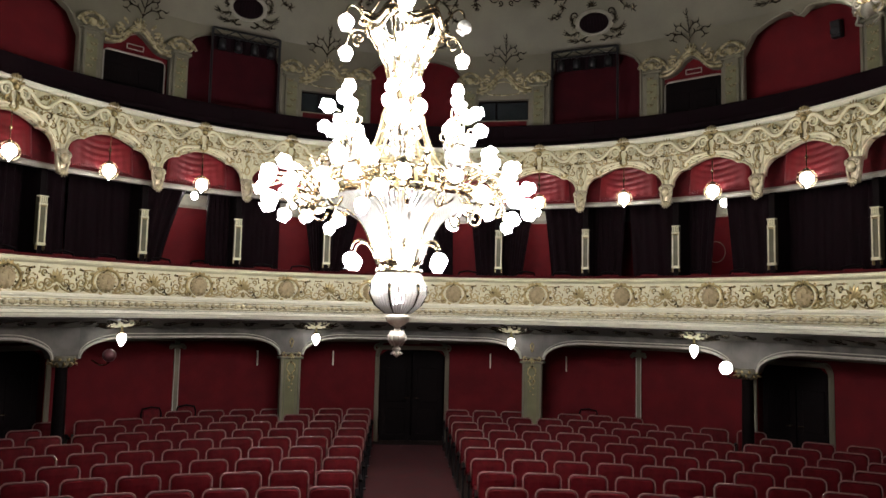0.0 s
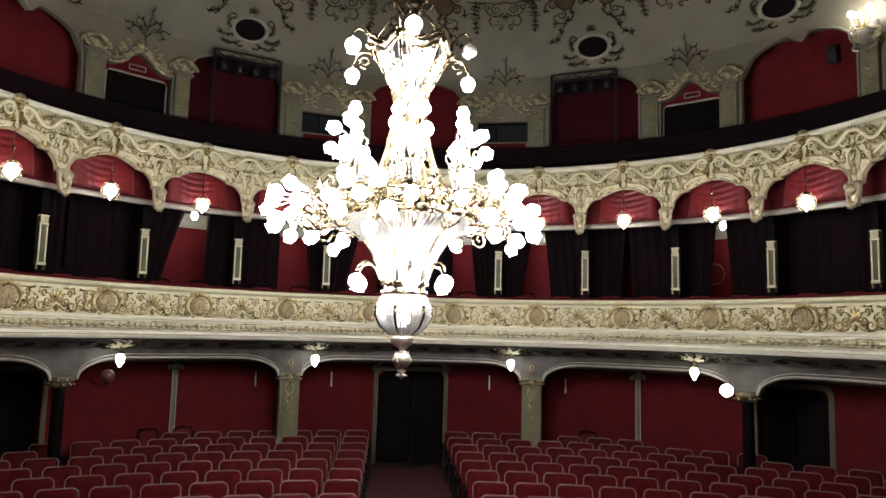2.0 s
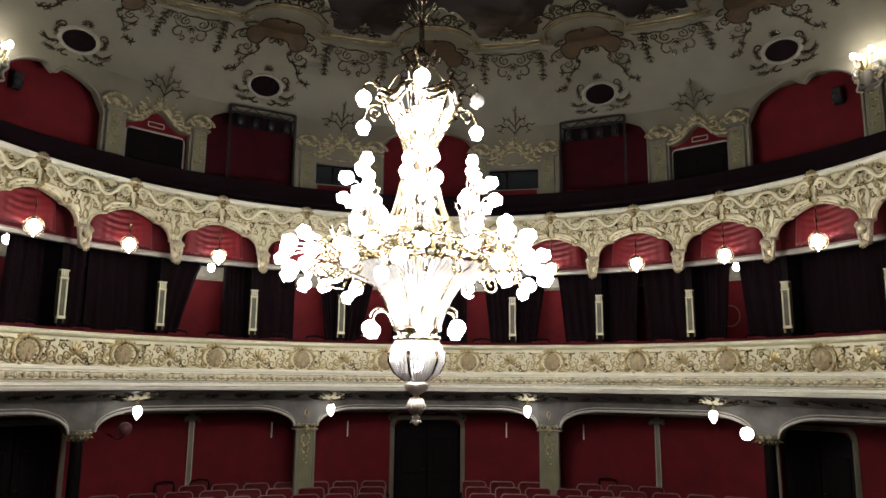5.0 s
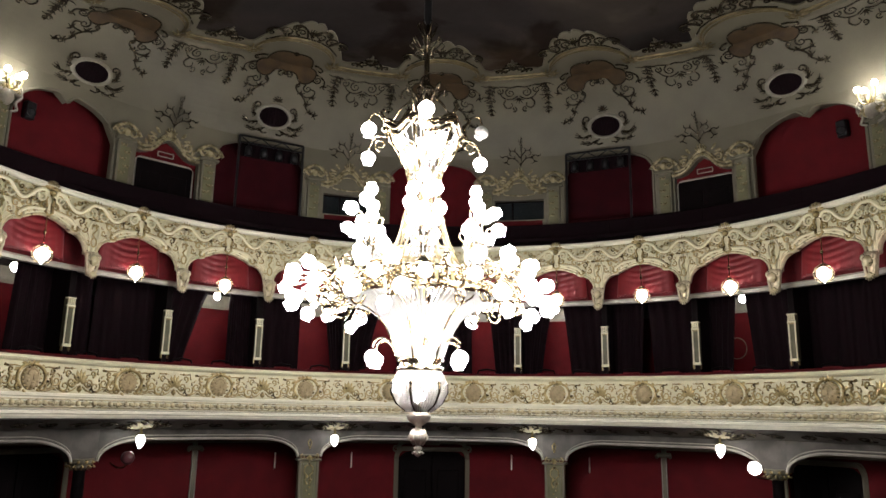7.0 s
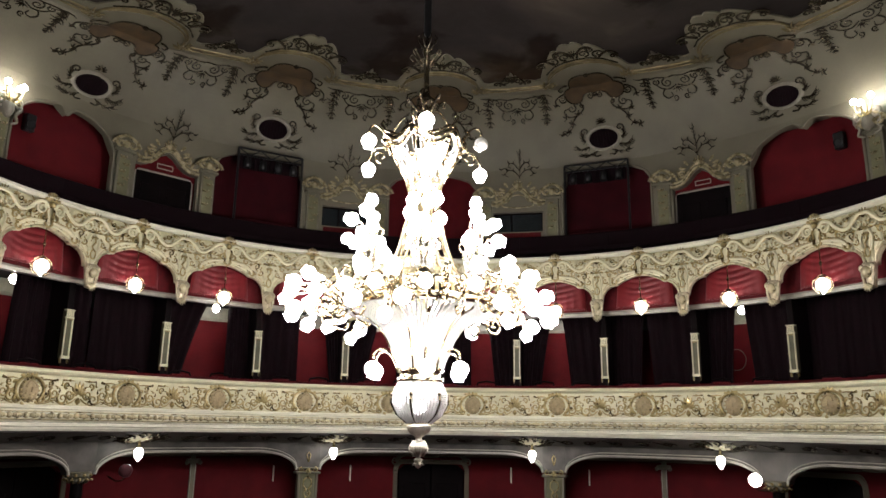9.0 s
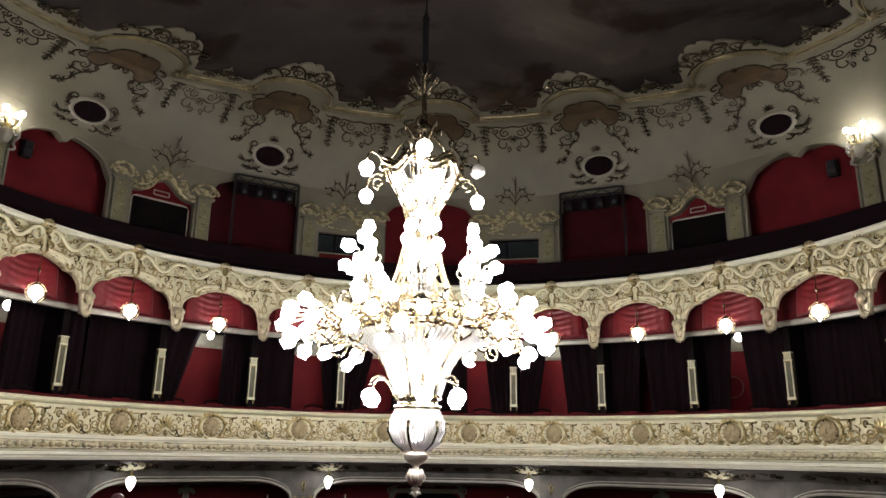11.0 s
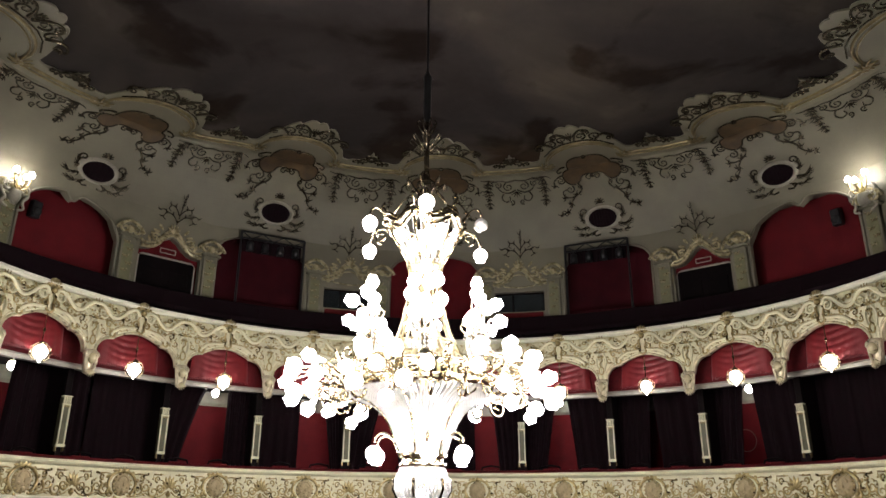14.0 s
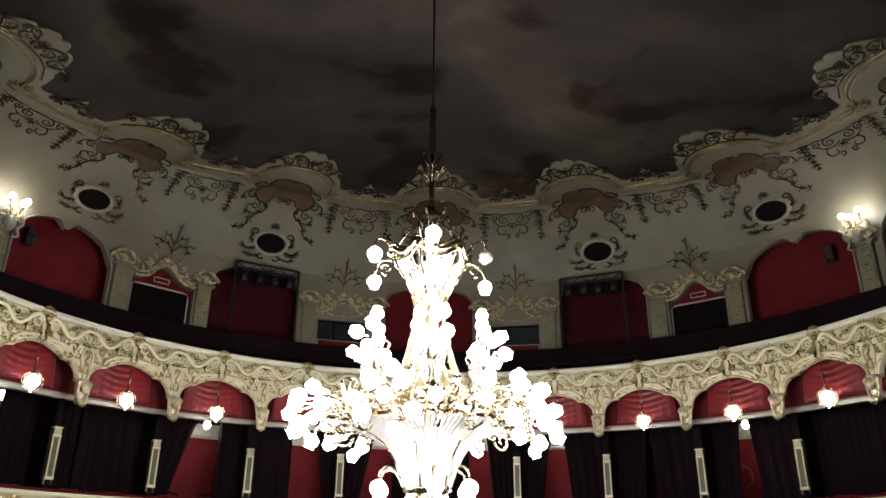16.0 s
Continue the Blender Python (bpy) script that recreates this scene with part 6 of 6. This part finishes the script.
def spray_of(b, pts, v0, thick, leaf, sg=1):
    """A bending twig with uneven leaves on both sides."""
    b.tube(cv(pts, 0, v0, 0.025), thick, 5, (1, 0.4))
    for i in range(1, len(pts)):
        (x0, y0), (x1, y1) = pts[i - 1], pts[i]
        d = math.atan2(y1 - y0, x1 - x0)
        for e in (0.75, -0.75):
            if leafy.random() < 0.15:
                continue
            ln = leaf * leafy.uniform(0.6, 1.25)
            a = d + e * leafy.uniform(0.7, 1.3)
            b.tube(cv([(x1, y1), (x1 + 0.5 * ln * math.cos(a), y1 + 0.5 * ln * math.sin(a)), (x1 + ln * math.cos(a - 0.4 * e), y1 + ln * math.sin(a - 0.4 * e))], 0, v0, 0.03), thick * 1.05, 5, (1, 0.25))


for sg in (-1, 1):
    for p in (((0.31, -0.14), (0.42, -0.24), (0.54, -0.24), (0.64, -0.14)), ((0.16, -0.27), (0.28, -0.36), (0.42, -0.38), (0.54, -0.32)),
              ((0.38, 0.02), (0.45, -0.04), (0.50, 0.04), (0.46, 0.14))):
        fine_p = [(v.x, v.y) for v in bezier([(*q, 0) for q in p], 9)]
        spray_of(sx, [(sg * s, t) for s, t in fine_p], 0.275, 0.015, 0.10)
    sx.tube(cv([(sg * s, t) for s, t in spiral(0.40, 0.20, 0.10, 1.2, 5.2, 1)], 0, 0.275, 0.025), 0.024, 5, (1, 0.4))
    sx.tube(cv([(sg * s, t) for s, t in ((0.10, -0.38), (0.2, -0.40), (0.28, -0.34))], 0, 0.275, 0.025), 0.022, 5)
for i in range(7):
    a = math.pi * (-0.1 + 1.2 * i / 6)
    sx.tube(cv([(0, 0.38), (0.06 * math.cos(a), 0.39 + 0.06 * math.sin(a)), (0.12 * math.cos(a + 0.2), 0.40 + 0.10 * math.sin(a + 0.2))], 0, 0.275, 0.035), 0.024, 5, (1, 0.5))
oc_sprig = sx.mesh("leaf_spray", M_BRONZE, True)

# lobed ochre cartouche with its gilt rim, and scrolls beside it
half = eased(((0.0, 0.84), (0.10, 0.92), (0.30, 0.90), (0.46, 0.78), (0.54, 0.56), (0.56, 0.36), (0.70, 0.22), (0.73, 0.02), (0.62, -0.15), (0.46, -0.20), (0.34, -0.13), (0.26, 0.02), (0.12, 0.06), (0.0, 0.04)), 3)
lobes = half + [(-s, u) for s, u in reversed(half[1:-1])]
px = Build()
for k in (0.02, 0.35, 0.7, 1.0):
    px.v += [tuple(p) for p in cv([(s * k, 0.36 + (u - 0.36) * k) for s, u in lobes], 0, 0.825, 0.02)]
m = len(lobes)
px.f = [(j * m + i, j * m + (i + 1) % m, (j + 1) * m + (i + 1) % m, (j + 1) * m + i) for j in range(3) for i in range(m)]
panel_me = px.mesh("panel", M_OCHRE, True)
px = Build().tube(cv(lobes + lobes[:1], 0, 0.825, 0.025), 0.017, 5)
for sg in (-1, 1):
    px.tube(cv([(sg * s, t) for s, t in spiral(0.10, -0.04, 0.08, 1.2, 1.6, -1)], 0, 0.825, 0.035), 0.018, 5, (1, 0.5))
px.ball(cv([(0, 0.0)], 0, 0.825, 0.03)[0], 0.07, 8, 6, 0.7)
px.ball(cv([(0, 0.9)], 0, 0.825, 0.03)[0], 0.06, 8, 6, 0.7)
panel_rim = px.mesh("gilt_rim", M_BRONZE, True)
sx = Build()
for sg in (-1, 1):
    for args in ((0.80, -0.06, 0.10, 1.4, 3.6, 1), (0.62, -0.34, 0.11, 1.3, 2.2, 1), (0.36, -0.30, 0.06, 1.2, 1.0, -1)):
        sx.tube(cv([(sg * s, t) for s, t in spiral(*args)], 0, 0.84, 0.025), 0.019, 5, (1, 0.5))
    for p in (((0.40, -0.22), (0.34, -0.36), (0.46, -0.50), (0.64, -0.56), (0.78, -0.50), (0.80, -0.38), (0.70, -0.34)),
              ((0.52, -0.53), (0.62, -0.66), (0.66, -0.80), (0.78, -0.92), (0.92, -0.94)), ((0.72, 0.1), (0.86, 0.04), (0.98, -0.08), (0.96, -0.22)),
              ((0.60, 0.5), (0.72, 0.46), (0.84, 0.32), (0.82, 0.2), (0.74, 0.24))):
        sx.tube(cv([(sg * s, t) for s, t in eased(p)], 0, 0.84, 0.025), 0.02, 5, (1.1, 0.7))
    for s0, t0 in ((0.78, -0.54), (0.66, -0.72), (0.76, -0.90), (0.90, -0.95), (0.97, -0.2), (0.48, -0.48)):
        for e in (0.0, 1.3, 3.4, 4.9):
            e += leafy.uniform(-0.3, 0.3)
            w = leafy.uniform(0.07, 0.12)
            sx.tube(cv([(sg * s0, t0), (sg * (s0 + 0.5 * w * math.cos(e)), t0 + 0.5 * w * math.sin(e)), (sg * (s0 + w * math.cos(e + 0.4)), t0 + w * math.sin(e + 0.4))], 0, 0.84, 0.03), 0.026, 5, (1, 0.3))
cart_scroll = sx.mesh("scrollwork", M_BRONZE, True)
# garland between two cartouches
sx = Build()
for sg in (-1, 1):
    for args in ((0.20, -0.26, 0.13, 1.4, 1.2, -1), (0.46, -0.20, 0.09, 1.3, 2.4, 1), (0.13, -0.70, 0.07, 1.2, 5.2, -1)):
        sx.tube(cv([(sg * s, t) for s, t in spiral(*args)], 0, 0.93, 0.025), 0.018, 5, (1, 0.5))
    for p in (((0.02, -0.36), (0.18, -0.44), (0.36, -0.40), (0.46, -0.28)), ((0.30, -0.42), (0.38, -0.56), (0.30, -0.68), (0.18, -0.64), (0.19, -0.54)), ((0.0, -0.06), (0.2, -0.10), (0.42, -0.05), (0.62, -0.10))):
        sx.tube(cv([(sg * s, t) for s, t in eased(p)], 0, 0.93, 0.025), 0.018, 5, (1, 0.7))
    hang = [(sg * (0.68 + 0.03 * math.sin(3 * t)), -0.02 - 0.78 * t) for t in np.linspace(0, 1, 8)]
    for k, (s0, t0) in enumerate(hang):
        w = (0.21 - 0.016 * k) * (1.2 if k % 3 == 0 else 0.75)
        for e in (-0.3, -1.0, -1.57, -2.1, -2.8):
            e += leafy.uniform(-0.3, 0.3)
            sx.tube(cv([(s0, t0), (s0 + 0.5 * w * math.cos(e), t0 + 0.5 * w * math.sin(e)), (s0 + w * math.cos(e - 0.25), t0 + w * math.sin(e - 0.25))], 0, 0.93, 0.03), 0.022, 5, (1, 0.3))
for e in (-0.4, -1.0, -1.57, -2.1, -2.7):
    sx.tube(cv([(0, -0.42), (0.08 * math.cos(e), -0.42 + 0.08 * math.sin(e)), (0.15 * math.cos(e), -0.42 + 0.15 * math.sin(e))], 0, 0.93, 0.03), 0.02, 5, (1, 0.3))
garland = sx.mesh("garland", M_BRONZE, True)
# spray above a door crest
sx = Build()
stem = [(0.03 * math.sin(2.2 * t), 0.02 + 0.64 * t) for t in np.linspace(0, 1, 10)]
spray_of(sx, stem[4:], 0.02, 0.012, 0.10)
sx.tube(cv(stem, 0, 0.02, 0.025), 0.014, 5, (1, 0.5))
for sg in (-1, 1):
    for p in (((0.0, 0.06), (0.12, 0.20), (0.26, 0.22), (0.32, 0.12), (0.25, 0.07)), ((0.0, 0.22), (0.10, 0.36), (0.20, 0.40), (0.25, 0.32), (0.19, 0.28)), ((0.22, 0.22), (0.34, 0.28), (0.42, 0.24))):
        sx.tube(cv([(sg * q, t) for q, t in eased(p)], 0, 0.02, 0.028), 0.014, 5, (1, 0.6))
    for q, t, e in ((0.12, 0.20, 1.2), (0.27, 0.22, 0.9), (0.32, 0.14, -0.4), (0.12, 0.38, 1.4), (0.22, 0.40, 0.8), (0.40, 0.25, 0.2)):
        sx.tube(cv([(sg * q, t), (sg * (q + 0.05 * math.cos(e)), t + 0.05 * math.sin(e)), (sg * (q + 0.09 * math.cos(e + 0.4)), t + 0.09 * math.sin(e + 0.4))], 0, 0.02, 0.03), 0.02, 5, (1, 0.2))
spray = sx.mesh("door_spray", M_BRONZE, True)

orn = empty("cove_ornament", Matrix(), "stucco and dull gilt rocaille on the cove", "ornament", kind="structure")
for k in range(-3, 4):
    m = turned(k * MOD + 0.7)
    low = m @ Matrix.Translation((0, 0.084, -0.15)) if k == -2 else m
    o = fitted("oculus_frame", oc_frame, orn, "cream oculus frame", low)
    fitted("grille", oc_grille, o, "black grille", low)
    fitted("leaf_spray", oc_sprig, o, "dull gilt leaf sprays", low)
    c = fitted("panel", panel_me, orn, "ochre painted cartouche", m)
    fitted("gilt_rim", panel_rim, c, "dull gilt rim", m)
    fitted("scrollwork", cart_scroll, c, "dull gilt scrollwork", m)
for k in range(-3, 3):
    fitted("garland", garland, orn, "dull gilt garland", turned((k + 0.5) * MOD + 0.7))
for a in (-41.0, 41.7, -14, 14):
    piece("door_spray", spray, orn, "dull gilt spray", turned(a) @ Matrix.Translation((0, 0, -0.28)))


# white rocaille field at the ceiling's edge and its gilt rail
def rail_r(d):
    d = (d + MOD / 2) % MOD - MOD / 2
    u = abs(d)
    return 7.24 - (0.90 * math.sqrt(max(0.0, 1 - (u / 7.2) ** 2)) if u < 7.2 else 0.0)


def field_r(d):
    d = (d + MOD / 2) % MOD - MOD / 2
    u = abs(d)
    if u < 8.2:
        base = 5.80 + 1.16 * (u / 8.2) ** 2.6
        return base - (0.24 - 0.012 * u) * (1 - (u / 8.2) ** 8) * abs(math.sin(u * 0.96 + 0.4 + 0.3 * math.sin(0.7 * d))) ** 0.5
    e = (u - MOD / 2) / 1.25
    return 6.96 + 0.05 * math.sin(min(1.0, (u - 8.2) / 2) * math.pi) - 0.36 * math.exp(-e * e) * (1 + 0.22 * math.cos(7 * (u - MOD / 2)))


b = Build()
steps = int(2 * AMAX / 0.2)
for i in range(steps + 1):
    a = -AMAX + 2 * AMAX * i / steps
    ri = field_r(a - 0.7)
    for r, z in ((7.6, ZC - 0.005), (7.6, ZC - 0.05), (ri, ZC - 0.05), (ri - 0.02, ZC - 0.03), (ri, ZC - 0.005)):
        b.v.append(tuple(ring_at(a, r, z)))
b.f = [(5 * i + j, 5 * i + (j + 1) % 5, 5 * i + 5 + (j + 1) % 5, 5 * i + 5 + j) for i in range(steps) for j in range(5)]
widen(b)
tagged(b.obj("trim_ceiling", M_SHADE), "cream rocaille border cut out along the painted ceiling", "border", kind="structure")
rail = empty("ceiling_rail", Matrix(), "gilt moulded rail round the painted ceiling", "rail", kind="structure")
for k in range(-3, 4):
    c = k * MOD + 0.7
    arc = [ring_at(c + d, rail_r(d), ZC - 0.06) for d in np.linspace(-7.19, 7.19, 30)]
    rb = Build().tube(arc, 0.034, 7).tube([p + (Vector((0, CY, p.z)) - p).normalized() * -0.12 for p in arc], 0.02, 6)
    widen(rb).obj("arched_rail", M_RAIL, rail, "", True)
    st = [ring_at(c + d, 7.24, ZC - 0.06) for d in np.linspace(7.2, MOD - 7.2, 12)]
    if k < 3:
        rb = Build().tube(st, 0.034, 7).tube([p + Vector((0, 0, -0.03)) + (p - Vector((0, CY, p.z))).normalized() * 0.08 for p in st], 0.022, 6)
        widen(rb).obj("straight_rail", M_RAIL, rail, "", True)
sx = Build()


def flat_ring(c, pts, z=ZC - 0.065):
    return [ring_at(c + s / 0.115, r, z) for s, r in pts]


for sg in (-1, 1):
    for args in ((0.22, 6.30, 0.14, 1.4, 1.6, -1), (0.55, 6.40, 0.16, 1.4, 2.2, 1), (0.80, 6.62, 0.09, 1.3, 0.5, -1), (0.36, 6.16, 0.08, 1.2, 4.0, 1)):
        sx.tube(flat_ring(0, [(sg * s, r - 0.24) for s, r in spiral(*args)]), 0.022, 5, (1, 0.4))
    sx.tube(flat_ring(0, [(sg * s, r) for s, r in ((0.0, 6.24), (0.3, 6.28), (0.55, 6.42), (0.78, 6.72))]), 0.016, 5)
    sx.tube(flat_ring(0, [(sg * s, r - 0.24) for s, r in eased(((0.04, 6.4), (0.14, 6.16), (0.30, 6.04), (0.44, 6.10), (0.46, 6.22), (0.38, 6.26)))]), 0.026, 5, (1.2, 0.6))
    sx.tube(flat_ring(0, [(sg * s, r - 0.2) for s, r in eased(((0.50, 6.52), (0.66, 6.36), (0.82, 6.36), (0.92, 6.5), (0.86, 6.6)))]), 0.026, 5, (1.2, 0.6))
for i in range(5):
    a = -math.pi * (0.15 + 0.7 * i / 4)
    sx.tube(flat_ring(0, [(0, 6.06), (0.07 * math.cos(a), 6.04 + 0.1 * math.sin(a)), (0.12 * math.cos(a), 6.0 + 0.17 * math.sin(a))]), 0.022, 5, (1, 0.4))
crest_scroll = sx.mesh("crest_scroll", M_BRONZE, True)
sx = Build()
for sg in (-1, 1):
    for args in ((0.14, 6.90, 0.12, 1.3, 1.5, -1), (0.34, 6.98, 0.09, 1.2, 2.4, 1), (0.10, 6.70, 0.07, 1.2, 3.6, -1)):
        sx.tube(flat_ring(0, [(sg * s, r) for s, r in spiral(*args)]), 0.028, 5, (1, 0.4))
for i in range(7):
    a = -math.pi * (0.1 + 0.8 * i / 6)
    sx.tube(flat_ring(0, [(0, 6.92), (0.1 * math.cos(a), 6.88 + 0.12 * math.sin(a)), (0.18 * math.cos(a), 6.86 + 0.24 * math.sin(a))]), 0.024, 5, (1, 0.35))
leaf_crest = sx.mesh("leaf_crest", M_BRONZE, True)
kx = Build()
kx.ball((0, CY + 7.24, ZC - 0.08), 0.085, 10, 6, 0.6)
for i in range(9):
    e = 2 * math.pi * i / 9
    kx.tube([(0.05 * math.cos(e), CY + 7.24 + 0.05 * math.sin(e), ZC - 0.09), (0.14 * math.cos(e), CY + 7.24 + 0.14 * math.sin(e), ZC - 0.10), (0.21 * math.cos(e + 0.2), CY + 7.24 + 0.21 * math.sin(e + 0.2), ZC - 0.07)], 0.03, 5, (1, 0.4))
knot = kx.mesh("knot", M_RAIL, True)
for k in range(-3, 4):
    for d in (-7.3, 7.3):
        fitted("knot", knot, rail, "gilt acanthus knot", turned(k * MOD + 0.7 + d))
for k in range(-3, 4):
    fitted("crest_scroll", crest_scroll, rail, "dull gilt scrolls", turned(k * MOD + 0.7))
    if k < 3:
        fitted("leaf_crest", leaf_crest, rail, "dull gilt leaves", turned((k + 0.5) * MOD + 0.7))

# loudspeakers on the red walls behind the outer arches, and pale ledges in the niches
for a, zs in ((-58.8, 8.52), (59.8, 8.62)):
    ob = empty("loudspeaker", turned(a), "black loudspeaker fixed to the red gallery wall", "loudspeaker", "gallery loudspeakers")
    Build().box((0, CY + RG + 0.40, zs), (0.20, 0.15, 0.34), pose(0, 0, 0, 6), 0.02).obj("cabinet", M_BLACK, ob)
    Build().lathe([(0.001, 0.0), (0.05, -0.015), (0.085, 0.0), (0.09, 0.012)], 14).obj("driver", M_BLACK, ob, "", True, Matrix.Translation((0, CY + RG + 0.32, zs - 0.05)) @ Matrix.Rotation(radians(96), 4, "X"))
    Build().tube([(0, CY + RG + 0.45, zs + 0.05), (0, CY + RG + 0.5, zs + 0.05)], 0.02, 6).obj("bracket", M_BLACK, ob)
for s in (-1, 1):
    ob = empty("niche_ledge", Matrix(), "dark red ledge along the bottom of a niche", "ledge", "niche ledges")
    sweep(Build(), [(8.62, 7.40), (8.61, 7.47), (8.64, 7.49), (8.74, 7.49), (8.74, 7.40)], min(22.0 * s, 31.5 * s), max(22.0 * s, 31.5 * s)).obj("board", M_NICHESHADE, ob)
    for a in (23.0, 30.5):
        slab(Build(), 8.64, 8.72, 6.2, 7.40, a * s - 0.3, a * s + 0.3).obj("support", M_DARK, ob)

# round plaque on the rear wall of one box
ob = empty("wall_plaque", turned(43.9), "round red plaque with a thin rim on the box wall", "plaque")
Build().tube([(0.2 * math.cos(q), CY + 9.285, 4.45 + 0.22 * math.sin(q)) for q in np.linspace(0, 2 * math.pi, 33)], 0.009, 6).obj("rim", M_PILASTER, ob, "thin dull rim", True)
Build().add([(0.195 * math.cos(2 * math.pi * i / 32), CY + 9.282 + d, 4.45 + 0.215 * math.sin(2 * math.pi * i / 32)) for d in (0.0, 0.018) for i in range(32)],
            [tuple(range(32)), tuple(range(63, 31, -1))] + [(i, (i + 1) % 32, 32 + (i + 1) % 32, 32 + i) for i in range(32)]).obj("disc", M_REDWALL, ob)
